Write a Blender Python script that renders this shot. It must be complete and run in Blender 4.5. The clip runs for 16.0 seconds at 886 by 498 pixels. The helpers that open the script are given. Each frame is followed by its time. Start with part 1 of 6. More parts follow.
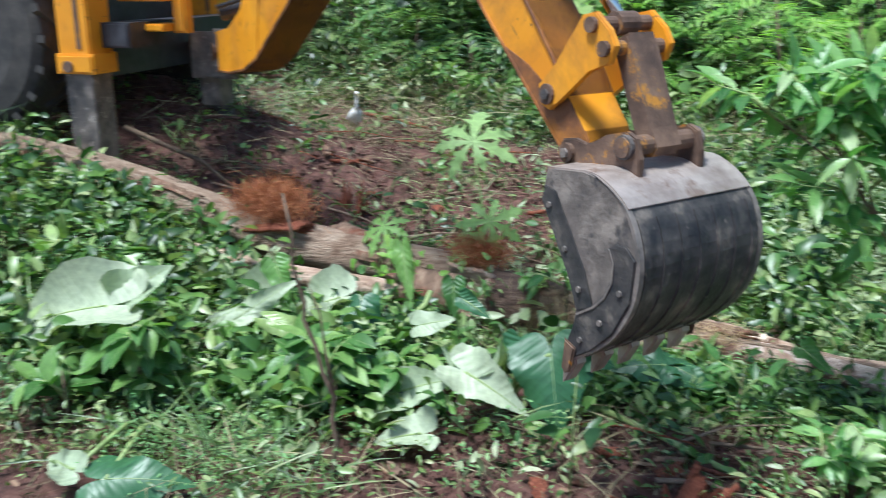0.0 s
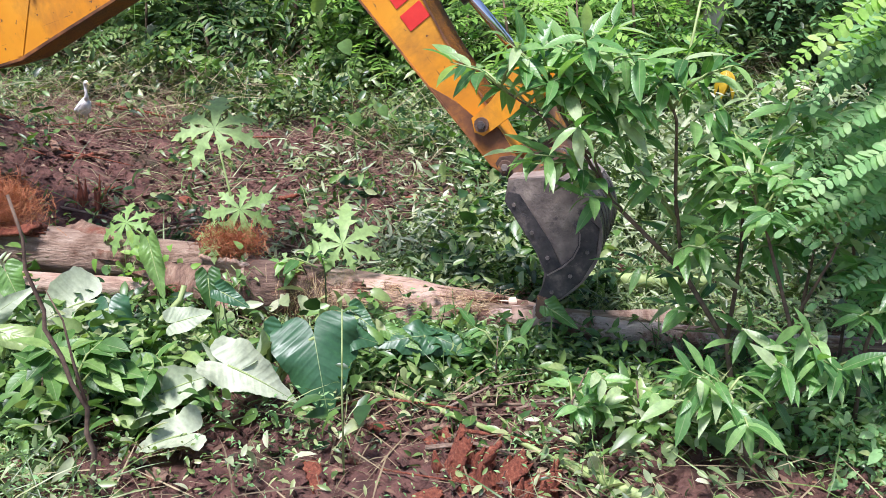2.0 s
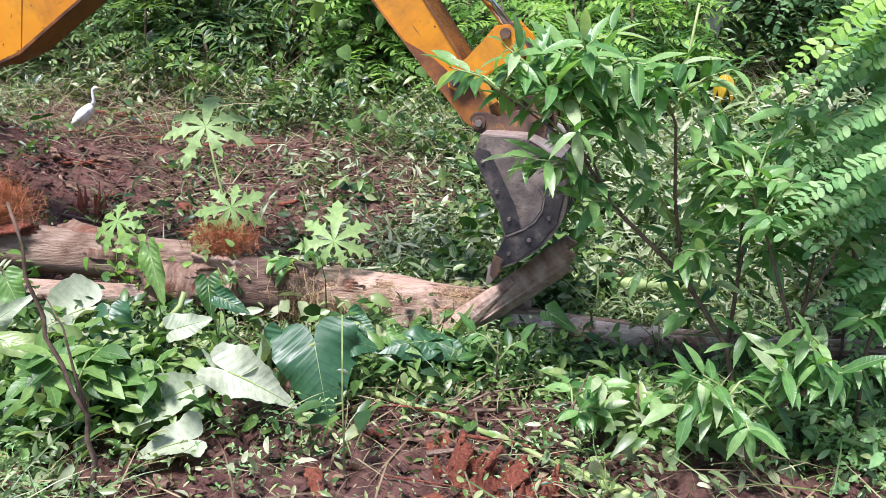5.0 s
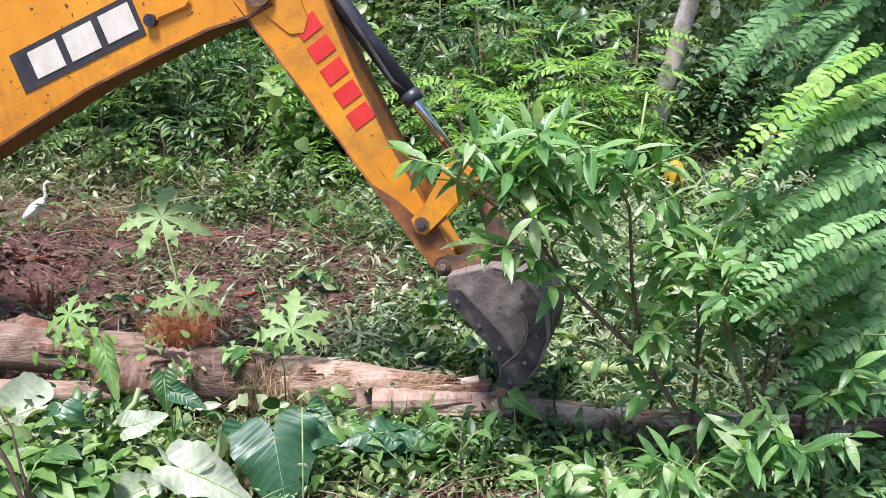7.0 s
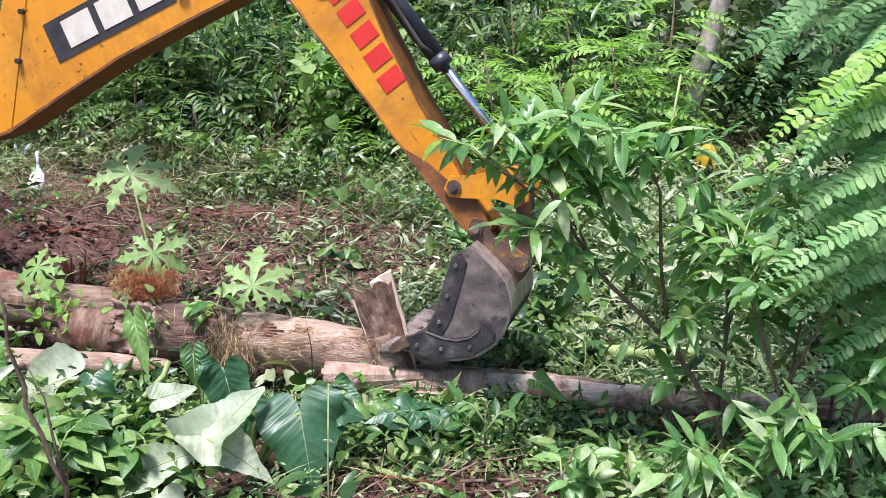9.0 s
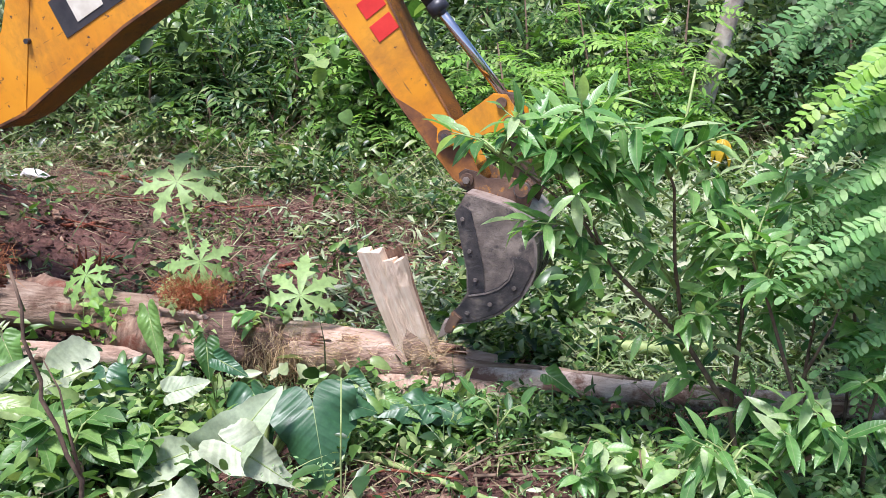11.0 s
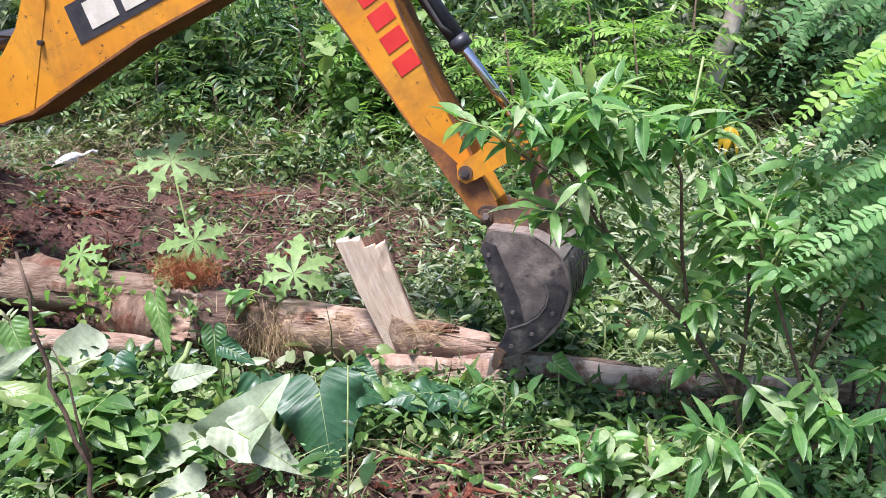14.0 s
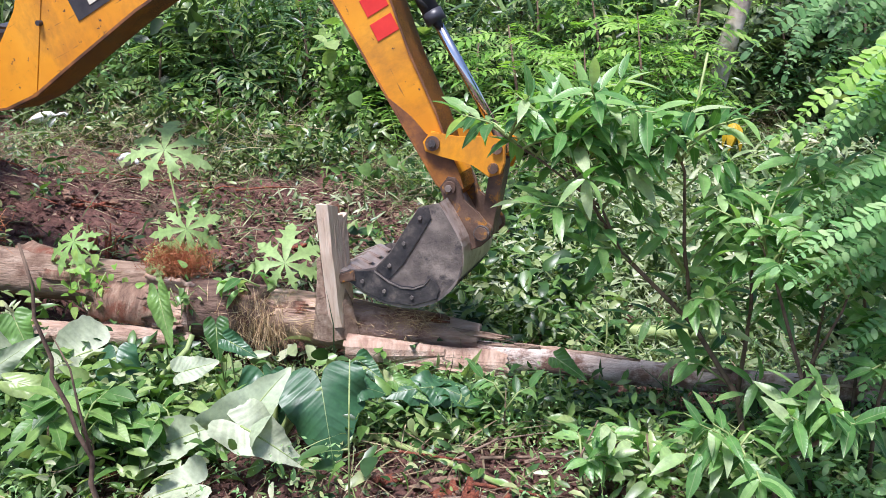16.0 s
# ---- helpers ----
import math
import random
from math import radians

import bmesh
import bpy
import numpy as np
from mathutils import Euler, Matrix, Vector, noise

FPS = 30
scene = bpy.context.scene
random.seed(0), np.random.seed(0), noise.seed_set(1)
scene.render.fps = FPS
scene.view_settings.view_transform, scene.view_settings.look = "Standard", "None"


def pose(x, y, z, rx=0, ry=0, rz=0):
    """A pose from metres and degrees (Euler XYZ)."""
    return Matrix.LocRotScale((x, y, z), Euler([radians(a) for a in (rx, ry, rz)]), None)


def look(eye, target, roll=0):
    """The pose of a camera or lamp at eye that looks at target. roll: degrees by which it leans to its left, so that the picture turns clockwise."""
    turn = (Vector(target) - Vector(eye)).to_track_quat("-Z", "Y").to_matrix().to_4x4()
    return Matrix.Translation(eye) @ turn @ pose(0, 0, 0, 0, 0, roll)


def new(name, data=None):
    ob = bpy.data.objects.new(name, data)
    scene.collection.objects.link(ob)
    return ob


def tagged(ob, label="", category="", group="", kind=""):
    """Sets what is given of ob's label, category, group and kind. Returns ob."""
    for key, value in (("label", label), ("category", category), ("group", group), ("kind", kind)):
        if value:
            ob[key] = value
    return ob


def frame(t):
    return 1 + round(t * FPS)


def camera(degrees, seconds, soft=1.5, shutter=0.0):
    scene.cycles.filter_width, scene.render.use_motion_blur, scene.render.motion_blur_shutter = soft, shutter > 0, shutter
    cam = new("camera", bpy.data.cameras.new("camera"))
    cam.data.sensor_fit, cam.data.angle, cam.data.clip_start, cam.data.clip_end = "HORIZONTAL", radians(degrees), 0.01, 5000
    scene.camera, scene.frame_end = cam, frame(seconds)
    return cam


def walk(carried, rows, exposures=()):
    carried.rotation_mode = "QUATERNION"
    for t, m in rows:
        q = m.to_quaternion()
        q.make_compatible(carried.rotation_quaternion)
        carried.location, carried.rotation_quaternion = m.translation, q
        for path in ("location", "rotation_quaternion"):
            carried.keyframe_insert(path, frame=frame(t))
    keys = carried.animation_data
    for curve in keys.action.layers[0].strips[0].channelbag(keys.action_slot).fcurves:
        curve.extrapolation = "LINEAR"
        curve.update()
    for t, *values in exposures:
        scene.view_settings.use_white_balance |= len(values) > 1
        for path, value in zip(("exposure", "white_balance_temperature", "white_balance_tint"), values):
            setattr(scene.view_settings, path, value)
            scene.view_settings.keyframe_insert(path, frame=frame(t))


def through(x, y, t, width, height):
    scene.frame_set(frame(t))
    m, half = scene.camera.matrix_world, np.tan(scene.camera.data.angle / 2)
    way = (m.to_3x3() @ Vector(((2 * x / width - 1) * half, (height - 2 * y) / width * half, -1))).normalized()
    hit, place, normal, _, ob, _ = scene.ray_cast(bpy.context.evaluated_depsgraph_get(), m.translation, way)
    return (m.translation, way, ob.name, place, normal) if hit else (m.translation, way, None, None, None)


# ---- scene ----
EXPOSURES = ((0.0, 0.56, 5500, 2), (0.6, 0.62, 5600, 6), (1.3, 0.7, 5900, 20), (16.0, 0.68, 5900, 19))
EYE = (0.0, 0.0, 2.6)
TURNS = [
    (0.0, 73.31, 0.09, 15.79),
    (0.2, 72.9, -0.02, 10.63),
    (0.3, 72.63, 0.3, 8.25),
    (0.5, 72.22, -0.04, 4.33),
    (1.0, 72.0, -0.11, 0.17),
    (1.5, 72.0, -0.0, 0.0),
    (2.0, 72.2, -0.04, -0.21),
    (2.5, 72.26, 0.14, -0.35),
    (3.0, 72.22, 0.25, -0.1),
    (5.5, 72.82, 0.19, -0.48),
    (6.0, 74.09, 0.42, -1.63),
    (6.5, 76.85, 0.61, -2.76),
    (7.0, 78.03, 0.8, -3.08),
    (7.5, 77.59, 0.72, -2.89),
    (8.0, 77.28, 0.58, -2.54),
    (8.5, 77.13, 0.21, -1.82),
    (9.0, 76.79, 0.1, -1.11),
    (11.5, 76.46, 0.13, -0.26),
    (12.0, 76.49, 0.09, 0.03),
    (12.5, 76.56, -0.07, 0.88),
    (13.0, 76.15, -0.0, 0.59),
    (13.5, 75.78, 0.14, 0.24),
    (14.0, 75.71, 0.2, 0.13),
    (14.5, 75.89, 0.0, 0.28),
    (15.0, 75.67, -0.12, 0.77),
    (15.5, 75.32, -0.2, 0.77),
    (16.0, 75.37, -0.15, 0.38),
]
cam = camera(52.0, 16.0, 0.6, 0.3)
walk(cam, [(t, pose(*EYE, rx, ry, rz)) for t, rx, ry, rz in TURNS], EXPOSURES)

# world and light
world = bpy.data.worlds.new("sky")
scene.world = world
world.use_nodes = True
wn = world.node_tree.nodes
sky = wn.new("ShaderNodeTexSky")
sky.sky_type = 'NISHITA'
sky.sun_disc = False
sky.sun_elevation = radians(70)
sky.sun_rotation = radians(213)
sky.air_density, sky.dust_density, sky.ozone_density = 1.0, 1.5, 1.5
wn["Background"].inputs[1].default_value = 0.12
world.node_tree.links.new(sky.outputs[0], wn["Background"].inputs[0])
sun_data = bpy.data.lights.new("sun", 'SUN')
sun_data.energy, sun_data.angle, sun_data.color = 4.9, radians(14), (1.0, 0.96, 0.9)
sun = new("sun", sun_data)
sun.matrix_world = look((-1.8, -2.8, 9.0), (0, 0, 0))


# materials
def material(name):
    m = bpy.data.materials.new(name)
    m.use_nodes = True
    nt = m.node_tree
    return m, nt, nt.nodes["Principled BSDF"]


def ramp(nt, fac, stops):
    r = nt.nodes.new("ShaderNodeValToRGB")
    while len(r.color_ramp.elements) < len(stops):
        r.color_ramp.elements.new(0.5)
    for e, (p, c) in zip(r.color_ramp.elements, stops):
        e.position, e.color = p, (*c, 1)
    nt.links.new(fac, r.inputs[0])
    return r.outputs[0]


def noise_tex(nt, scale, detail=6.0, rough=0.6, stretch=None, coord="Object"):
    tc = nt.nodes.new("ShaderNodeTexCoord")
    n = nt.nodes.new("ShaderNodeTexNoise")
    n.inputs["Scale"].default_value = scale
    n.inputs["Detail"].default_value = detail
    n.inputs["Roughness"].default_value = rough
    src = tc.outputs[coord]
    if stretch:
        mp = nt.nodes.new("ShaderNodeMapping")
        mp.inputs["Scale"].default_value = stretch
        nt.links.new(src, mp.inputs[0])
        src = mp.outputs[0]
    nt.links.new(src, n.inputs["Vector"])
    return n.outputs["Fac"]


def mixed(nt, fac, a, b, mode='MIX'):
    x = nt.nodes.new("ShaderNodeMix")
    x.data_type, x.blend_type = 'RGBA', mode
    for sock, v in ((x.inputs[0], fac), (x.inputs[6], a), (x.inputs[7], b)):
        if isinstance(v, (int, float)):
            sock.default_value = v
        elif isinstance(v, tuple):
            sock.default_value = (*v, 1)
        else:
            nt.links.new(v, sock)
    return x.outputs[2]


def bump(nt, bsdf, height, strength, distance=0.01):
    b = nt.nodes.new("ShaderNodeBump")
    b.inputs["Strength"].default_value, b.inputs["Distance"].default_value = strength, distance
    nt.links.new(height, b.inputs["Height"])
    nt.links.new(b.outputs[0], bsdf.inputs["Normal"])


def rough_surface(name, stops, scale, rough=0.8, bump_scale=None, strength=0.5, dist=0.01, stretch=None, metal=0.0,
                  stain=None, stain_scale=2.0, stain_at=(0.55, 0.68)):
    m, nt, bs = material(name)
    col = ramp(nt, noise_tex(nt, scale, stretch=stretch), stops)
    if stain:
        f = ramp(nt, noise_tex(nt, stain_scale, 8, 0.7), [(stain_at[0], (0, 0, 0)), (stain_at[1], (1, 1, 1))])
        col = mixed(nt, f, col, stain)
    nt.links.new(col, bs.inputs["Base Color"])
    bs.inputs["Roughness"].default_value, bs.inputs["Metallic"].default_value = rough, metal
    bump(nt, bs, noise_tex(nt, bump_scale or scale * 3, 8, 0.7, stretch=stretch), strength, dist)
    return m


def foliage(name, stops, rough=0.42, through=0.25, by_object=False, veins=0.0, gloss=0.6, ribs=0.0):
    """Leaves: a colour for each leaf, a fine mottle, some light through the blade."""
    m, nt, bs = material(name)
    if by_object:
        rnd = nt.nodes.new("ShaderNodeObjectInfo").outputs["Random"]
    else:
        rnd = nt.nodes.new("ShaderNodeNewGeometry").outputs["Random Per Island"]
    col = ramp(nt, rnd, stops)
    mott = ramp(nt, noise_tex(nt, 22, 4), [(0.3, (0.72, 0.72, 0.68)), (0.7, (1.12, 1.1, 1.0))])
    col = mixed(nt, 1.0, col, mott, 'MULTIPLY')
    nt.links.new(col, bs.inputs["Base Color"])
    bs.inputs["Roughness"].default_value = rough
    bs.inputs["Specular IOR Level"].default_value = gloss
    tr = nt.nodes.new("ShaderNodeBsdfTranslucent")
    nt.links.new(mixed(nt, 1.0, col, (1.0, 1.15, 0.45), 'MULTIPLY'), tr.inputs[0])
    mx = nt.nodes.new("ShaderNodeMixShader")
    mx.inputs[0].default_value = through
    nt.links.new(bs.outputs[0], mx.inputs[1])
    nt.links.new(tr.outputs[0], mx.inputs[2])
    nt.links.new(mx.outputs[0], nt.nodes["Material Output"].inputs[0])
    if veins:
        bump(nt, bs, noise_tex(nt, 30, 3, 0.5, (1, 3, 1)), veins, 0.01)
    if ribs:
        # side veins that leave the midrib at a slant, and a paler midrib
        def calc(op, a, b=0.0):
            k = nt.nodes.new("ShaderNodeMath")
            k.operation = op
            for sock, v in zip(k.inputs, (a, b)):
                if isinstance(v, float):
                    sock.default_value = v
                else:
                    nt.links.new(v, sock)
            return k.outputs[0]
        xyz = nt.nodes.new("ShaderNodeSeparateXYZ")
        nt.links.new(nt.nodes.new("ShaderNodeTexCoord").outputs["Object"], xyz.inputs[0])
        off = calc('ABSOLUTE', xyz.outputs[1])
        wave_ = calc('SINE', calc('MULTIPLY', calc('SUBTRACT', xyz.outputs[0], calc('MULTIPLY', off, 0.7)), 3.1416 / ribs))
        bump(nt, bs, calc('POWER', calc('ABSOLUTE', wave_), 6.0), 0.5, ribs * 0.05)
        rib = calc('LESS_THAN', off, 0.0016)
        pale = mixed(nt, calc('MULTIPLY', rib, 0.55), col, (0.4, 0.48, 0.22))
        nt.links.new(pale, bs.inputs["Base Color"])
    return m


SOIL = rough_surface("soil", [(0.3, (0.052, 0.023, 0.018)), (0.5, (0.14, 0.062, 0.047)), (0.7, (0.24, 0.118, 0.09))], 9,
                     0.95, 26, 1.0, 0.05, stain=(0.07, 0.06, 0.03), stain_scale=1.3)
BARK = rough_surface("pale bark", [(0.3, (0.19, 0.115, 0.08)), (0.5, (0.34, 0.23, 0.16)), (0.7, (0.5, 0.375, 0.28))], 7.0, 0.85,
                     24, 1.0, 0.035, (0.5, 3, 3), stain=(0.17, 0.095, 0.06), stain_scale=2.4, stain_at=(0.58, 0.7))
BROWN_BARK = rough_surface("brown bark", [(0.3, (0.09, 0.05, 0.035)), (0.52, (0.27, 0.165, 0.11)), (0.72, (0.46, 0.33, 0.23))],
                           6, 0.9, 18, 1.0, 0.03, (3.0, 1, 1), stain=(0.2, 0.065, 0.035), stain_scale=3.5, stain_at=(0.5, 0.62))
# darker version of the brown bark, for the sleeve on the middle trunk
DARK_BARK = rough_surface("dark bark", [(0.3, (0.055, 0.032, 0.024)), (0.52, (0.15, 0.09, 0.065)), (0.72, (0.28, 0.19, 0.14))],
                          6, 0.9, 18, 1.0, 0.03, (0.7, 3, 3), stain=(0.2, 0.075, 0.045), stain_scale=3.0, stain_at=(0.55, 0.66))
RED_BARK = rough_surface("red inner bark", [(0.3, (0.14, 0.035, 0.02)), (0.55, (0.32, 0.09, 0.045)), (0.75, (0.46, 0.2, 0.11))],
                         9, 0.9, 24, 1.0, 0.03, (5, 5, 0.7))
FRESH = rough_surface("fresh split wood", [(0.25, (0.5, 0.34, 0.23)), (0.45, (0.78, 0.58, 0.42)), (0.7, (0.86, 0.72, 0.57))], 7,
                      0.8, 20, 0.8, 0.02, (6, 6, 0.6), stain=(0.36, 0.2, 0.11), stain_scale=3.0, stain_at=(0.6, 0.7))
FIBRE = foliage("coir fibre", [(0.0, (0.22, 0.065, 0.03)), (0.6, (0.46, 0.15, 0.06)), (1.0, (0.58, 0.27, 0.13))], 0.8, 0.15)
PALE_FIBRE = foliage("pale fibre", [(0.0, (0.4, 0.25, 0.13)), (1.0, (0.72, 0.55, 0.36))], 0.8, 0.15)
TWIG = rough_surface("twig bark", [(0.3, (0.07, 0.045, 0.03)), (0.7, (0.22, 0.15, 0.1))], 14, 0.9, 40, 0.6, 0.01)
STALK = rough_surface("green stalk", [(0.3, (0.16, 0.22, 0.06)), (0.7, (0.34, 0.42, 0.16))], 8, 0.55, 30, 0.2, 0.005)


def worn_paint():
    m, nt, bs = material("worn yellow paint")
    col = ramp(nt, noise_tex(nt, 1.4), [(0.3, (0.6, 0.215, 0.007)), (0.6, (0.75, 0.31, 0.012)), (0.8, (0.8, 0.37, 0.03))])
    grime = ramp(nt, noise_tex(nt, 2.6, 9, 0.72, (1, 1, 0.6)), [(0.5, (0, 0, 0)), (0.72, (0.75, 0.75, 0.75))])
    col = mixed(nt, grime, col, (0.3, 0.12, 0.025))
    chips = ramp(nt, noise_tex(nt, 16, 5, 0.6), [(0.66, (0, 0, 0)), (0.69, (1, 1, 1))])
    col = mixed(nt, chips, col, (0.09, 0.045, 0.028))
    scratch = ramp(nt, noise_tex(nt, 9, 3, 0.5, (0.35, 1, 6)), [(0.7, (0, 0, 0)), (0.73, (0.8, 0.8, 0.8))])
    col = mixed(nt, scratch, col, (0.2, 0.09, 0.03))
    nt.links.new(col, bs.inputs["Base Color"])
    nt.links.new(ramp(nt, noise_tex(nt, 5), [(0.3, (0.3, 0.3, 0.3)), (0.7, (0.6, 0.6, 0.6))]), bs.inputs["Roughness"])
    bump(nt, bs, noise_tex(nt, 45, 6), 0.12, 0.004)
    return m


YELLOW = worn_paint()
RUST_EDGE = rough_surface("paint worn to rust", [(0.34, (0.08, 0.034, 0.016)), (0.52, (0.19, 0.075, 0.028)), (0.7, (0.42, 0.16, 0.025))], 5, 0.6, 30, 0.4, 0.008)
RUSTY = rough_surface("rusty steel", [(0.3, (0.05, 0.032, 0.025)), (0.5, (0.125, 0.075, 0.052)), (0.72, (0.23, 0.14, 0.09))], 7, 0.65,
                      30, 0.5, 0.01, metal=0.2, stain=(0.5, 0.22, 0.03), stain_scale=6, stain_at=(0.58, 0.66))
STEEL = rough_surface("scuffed dark steel", [(0.34, (0.035, 0.032, 0.034)), (0.5, (0.12, 0.1, 0.09)), (0.66, (0.26, 0.21, 0.18))],
                      4, 0.55, 34, 0.6, 0.012, metal=0.15, stain=(0.4, 0.34, 0.3), stain_scale=15, stain_at=(0.57, 0.68))
CHEEK = rough_surface("earth-stained steel", [(0.32, (0.07, 0.058, 0.052)), (0.5, (0.16, 0.13, 0.112)), (0.66, (0.29, 0.24, 0.2))],
                      5, 0.6, 34, 0.6, 0.012, metal=0.1, stain=(0.07, 0.06, 0.058), stain_scale=9, stain_at=(0.54, 0.64))
DARK_STEEL = rough_surface("dark worn steel", [(0.34, (0.022, 0.022, 0.026)), (0.55, (0.07, 0.062, 0.06)), (0.7, (0.2, 0.165, 0.14))],
                           8, 0.5, 40, 0.5, 0.01, metal=0.2, stain=(0.2, 0.165, 0.14), stain_scale=20, stain_at=(0.62, 0.72))
# worn teeth and cutting edge; on the crown its paleness stands in for light
BRIGHT = rough_surface("polished steel and lit crown", [(0.3, (0.26, 0.2, 0.17)), (0.7, (0.56, 0.47, 0.42))], 6, 0.45, 40, 0.2, 0.005, metal=0.5,
                       stain=(0.2, 0.12, 0.08), stain_scale=5)
# paint of the rams; also stands in for shade under the machine
BLACK = rough_surface("black paint and underside shade", [(0.3, (0.015, 0.015, 0.02)), (0.7, (0.05, 0.05, 0.06))], 9, 0.42, 50, 0.1, 0.004)
CHROME = rough_surface("chrome rod", [(0.3, (0.6, 0.6, 0.62)), (0.7, (0.75, 0.75, 0.76))], 9, 0.15, 50, 0.02, 0.002, metal=1.0)
RUBBER = rough_surface("dusty tyre rubber", [(0.3, (0.02, 0.02, 0.02)), (0.7, (0.075, 0.065, 0.058))], 5, 0.9, 30, 0.4, 0.01)
DECAL = rough_surface("black decal", [(0.3, (0.022, 0.022, 0.026)), (0.7, (0.055, 0.05, 0.05))], 9, 0.5, 40, 0.05, 0.002)
CREAM = rough_surface("cream decal", [(0.3, (0.62, 0.56, 0.44)), (0.7, (0.8, 0.75, 0.62))], 9, 0.5, 40, 0.05, 0.002)
REDP = rough_surface("red lettering paint", [(0.3, (0.62, 0.025, 0.02)), (0.7, (0.75, 0.045, 0.03))], 9, 0.45, 40, 0.05, 0.002)
PEELED = rough_surface("peeled pale bark", [(0.3, (0.25, 0.14, 0.1)), (0.48, (0.43, 0.285, 0.205)), (0.68, (0.6, 0.45, 0.35))], 5.0, 0.8,
                       16, 0.9, 0.03, (0.6, 2.5, 2.5), stain=(0.2, 0.115, 0.08), stain_scale=2.6, stain_at=(0.56, 0.68))
PATCHY = rough_surface("patchy peeled bark", [(0.3, (0.42, 0.3, 0.24)), (0.5, (0.62, 0.49, 0.41)), (0.7, (0.76, 0.66, 0.58))], 5.0, 0.8,
                       18, 0.9, 0.025, (0.7, 3, 3), stain=(0.23, 0.125, 0.09), stain_scale=2.3, stain_at=(0.47, 0.56))
SCUFF = rough_surface("scuffed steel edge", [(0.3, (0.1, 0.09, 0.085)), (0.7, (0.3, 0.25, 0.22))], 14, 0.5, 40, 0.4, 0.006, metal=0.3)
FEATHER = rough_surface("white feathers", [(0.3, (0.66, 0.63, 0.61)), (0.7, (0.85, 0.83, 0.81))], 30, 0.8, 60, 0.4, 0.005)
BEAK = rough_surface("dull beak and legs", [(0.3, (0.3, 0.22, 0.1)), (0.7, (0.5, 0.38, 0.18))], 30, 0.6, 60, 0.2, 0.003)

HERB = foliage("herb leaves", [(0.0, (0.028, 0.055, 0.018)), (0.4, (0.105, 0.18, 0.052)), (0.75, (0.21, 0.3, 0.095)), (1.0, (0.4, 0.44, 0.22))], 0.4)
VINE = foliage("vine leaves", [(0.0, (0.022, 0.06, 0.02)), (0.45, (0.07, 0.16, 0.04)), (0.75, (0.17, 0.31, 0.07)), (1.0, (0.38, 0.43, 0.22))], 0.38, 0.3)
SHRUB = foliage("shrub leaves", [(0.0, (0.06, 0.17, 0.045)), (0.35, (0.15, 0.34, 0.1)), (0.75, (0.3, 0.52, 0.18)), (1.0, (0.52, 0.64, 0.38))], 0.36, 0.45, True, gloss=0.6, ribs=0.019)
WEED = foliage("weed leaves", [(0.0, (0.045, 0.12, 0.03)), (0.5, (0.12, 0.26, 0.065)), (1.0, (0.27, 0.42, 0.13))], 0.42, 0.35, True, gloss=0.45, ribs=0.021)
WILT = foliage("cut pale leaves", [(0.0, (0.08, 0.14, 0.055)), (0.4, (0.22, 0.3, 0.14)), (0.8, (0.4, 0.46, 0.28)), (1.0, (0.58, 0.6, 0.44))], 0.4)
FAR = foliage("woodland leaves", [(0.0, (0.018, 0.042, 0.014)), (0.5, (0.085, 0.15, 0.045)), (0.85, (0.18, 0.29, 0.085)), (1.0, (0.34, 0.42, 0.17))], 0.4)
BRIGHTLEAF = foliage("bright leaves", [(0.0, (0.085, 0.19, 0.045)), (0.5, (0.2, 0.34, 0.095)), (1.0, (0.37, 0.48, 0.19))], 0.36, 0.35)
LIME = foliage("young leaflets", [(0.0, (0.17, 0.36, 0.06)), (0.5, (0.3, 0.52, 0.11)), (1.0, (0.46, 0.64, 0.2))], 0.45, 0.45, gloss=0.4)
FERNM = foliage("leaflets", [(0.0, (0.17, 0.36, 0.14)), (0.5, (0.27, 0.48, 0.21)), (1.0, (0.42, 0.6, 0.3))], 0.58, 0.4, gloss=0.22)
PAPAYA = foliage("papaya leaf", [(0.0, (0.3, 0.5, 0.16)), (1.0, (0.44, 0.61, 0.27))], 0.5, 0.45, True, 0.0, 0.35)
TARO = foliage("dark taro leaf", [(0.0, (0.035, 0.105, 0.048)), (1.0, (0.055, 0.145, 0.062))], 0.4, 0.12, True, 0.0, 0.5, ribs=0.06)
TARO_VEIN = foliage("leaf vein", [(0.0, (0.2, 0.3, 0.14)), (1.0, (0.28, 0.38, 0.18))], 0.55, 0.1, True)
# FERNM's leaflets with the crown's shade in the colour; also a shrub tone
DARKFERN = foliage("shade-coloured leaflets", [(0.0, (0.05, 0.13, 0.05)), (0.5, (0.12, 0.26, 0.1)), (1.0, (0.24, 0.41, 0.18))], 0.5, 0.35, gloss=0.3)
PALE_TRUNK = rough_surface("whitish bark", [(0.3, (0.2, 0.15, 0.115)), (0.48, (0.42, 0.35, 0.29)), (0.7, (0.66, 0.59, 0.53))], 4.0, 0.85, 16, 0.6, 0.02, stain=(0.2, 0.16, 0.12), stain_scale=2.5, stain_at=(0.55, 0.66))
TARO_PALE = foliage("pale leaf underside", [(0.0, (0.33, 0.41, 0.27)), (1.0, (0.46, 0.51, 0.38))], 0.55, 0.2, True, ribs=0.045)
YELLOWLEAF = foliage("yellowed leaf", [(0.0, (0.6, 0.38, 0.01)), (1.0, (0.75, 0.5, 0.03))], 0.5, 0.3, True)
DRY = foliage("dry litter", [(0.0, (0.05, 0.028, 0.02)), (0.5, (0.13, 0.07, 0.045)), (0.85, (0.26, 0.15, 0.1)), (1.0, (0.38, 0.29, 0.2))], 0.85, 0.1)
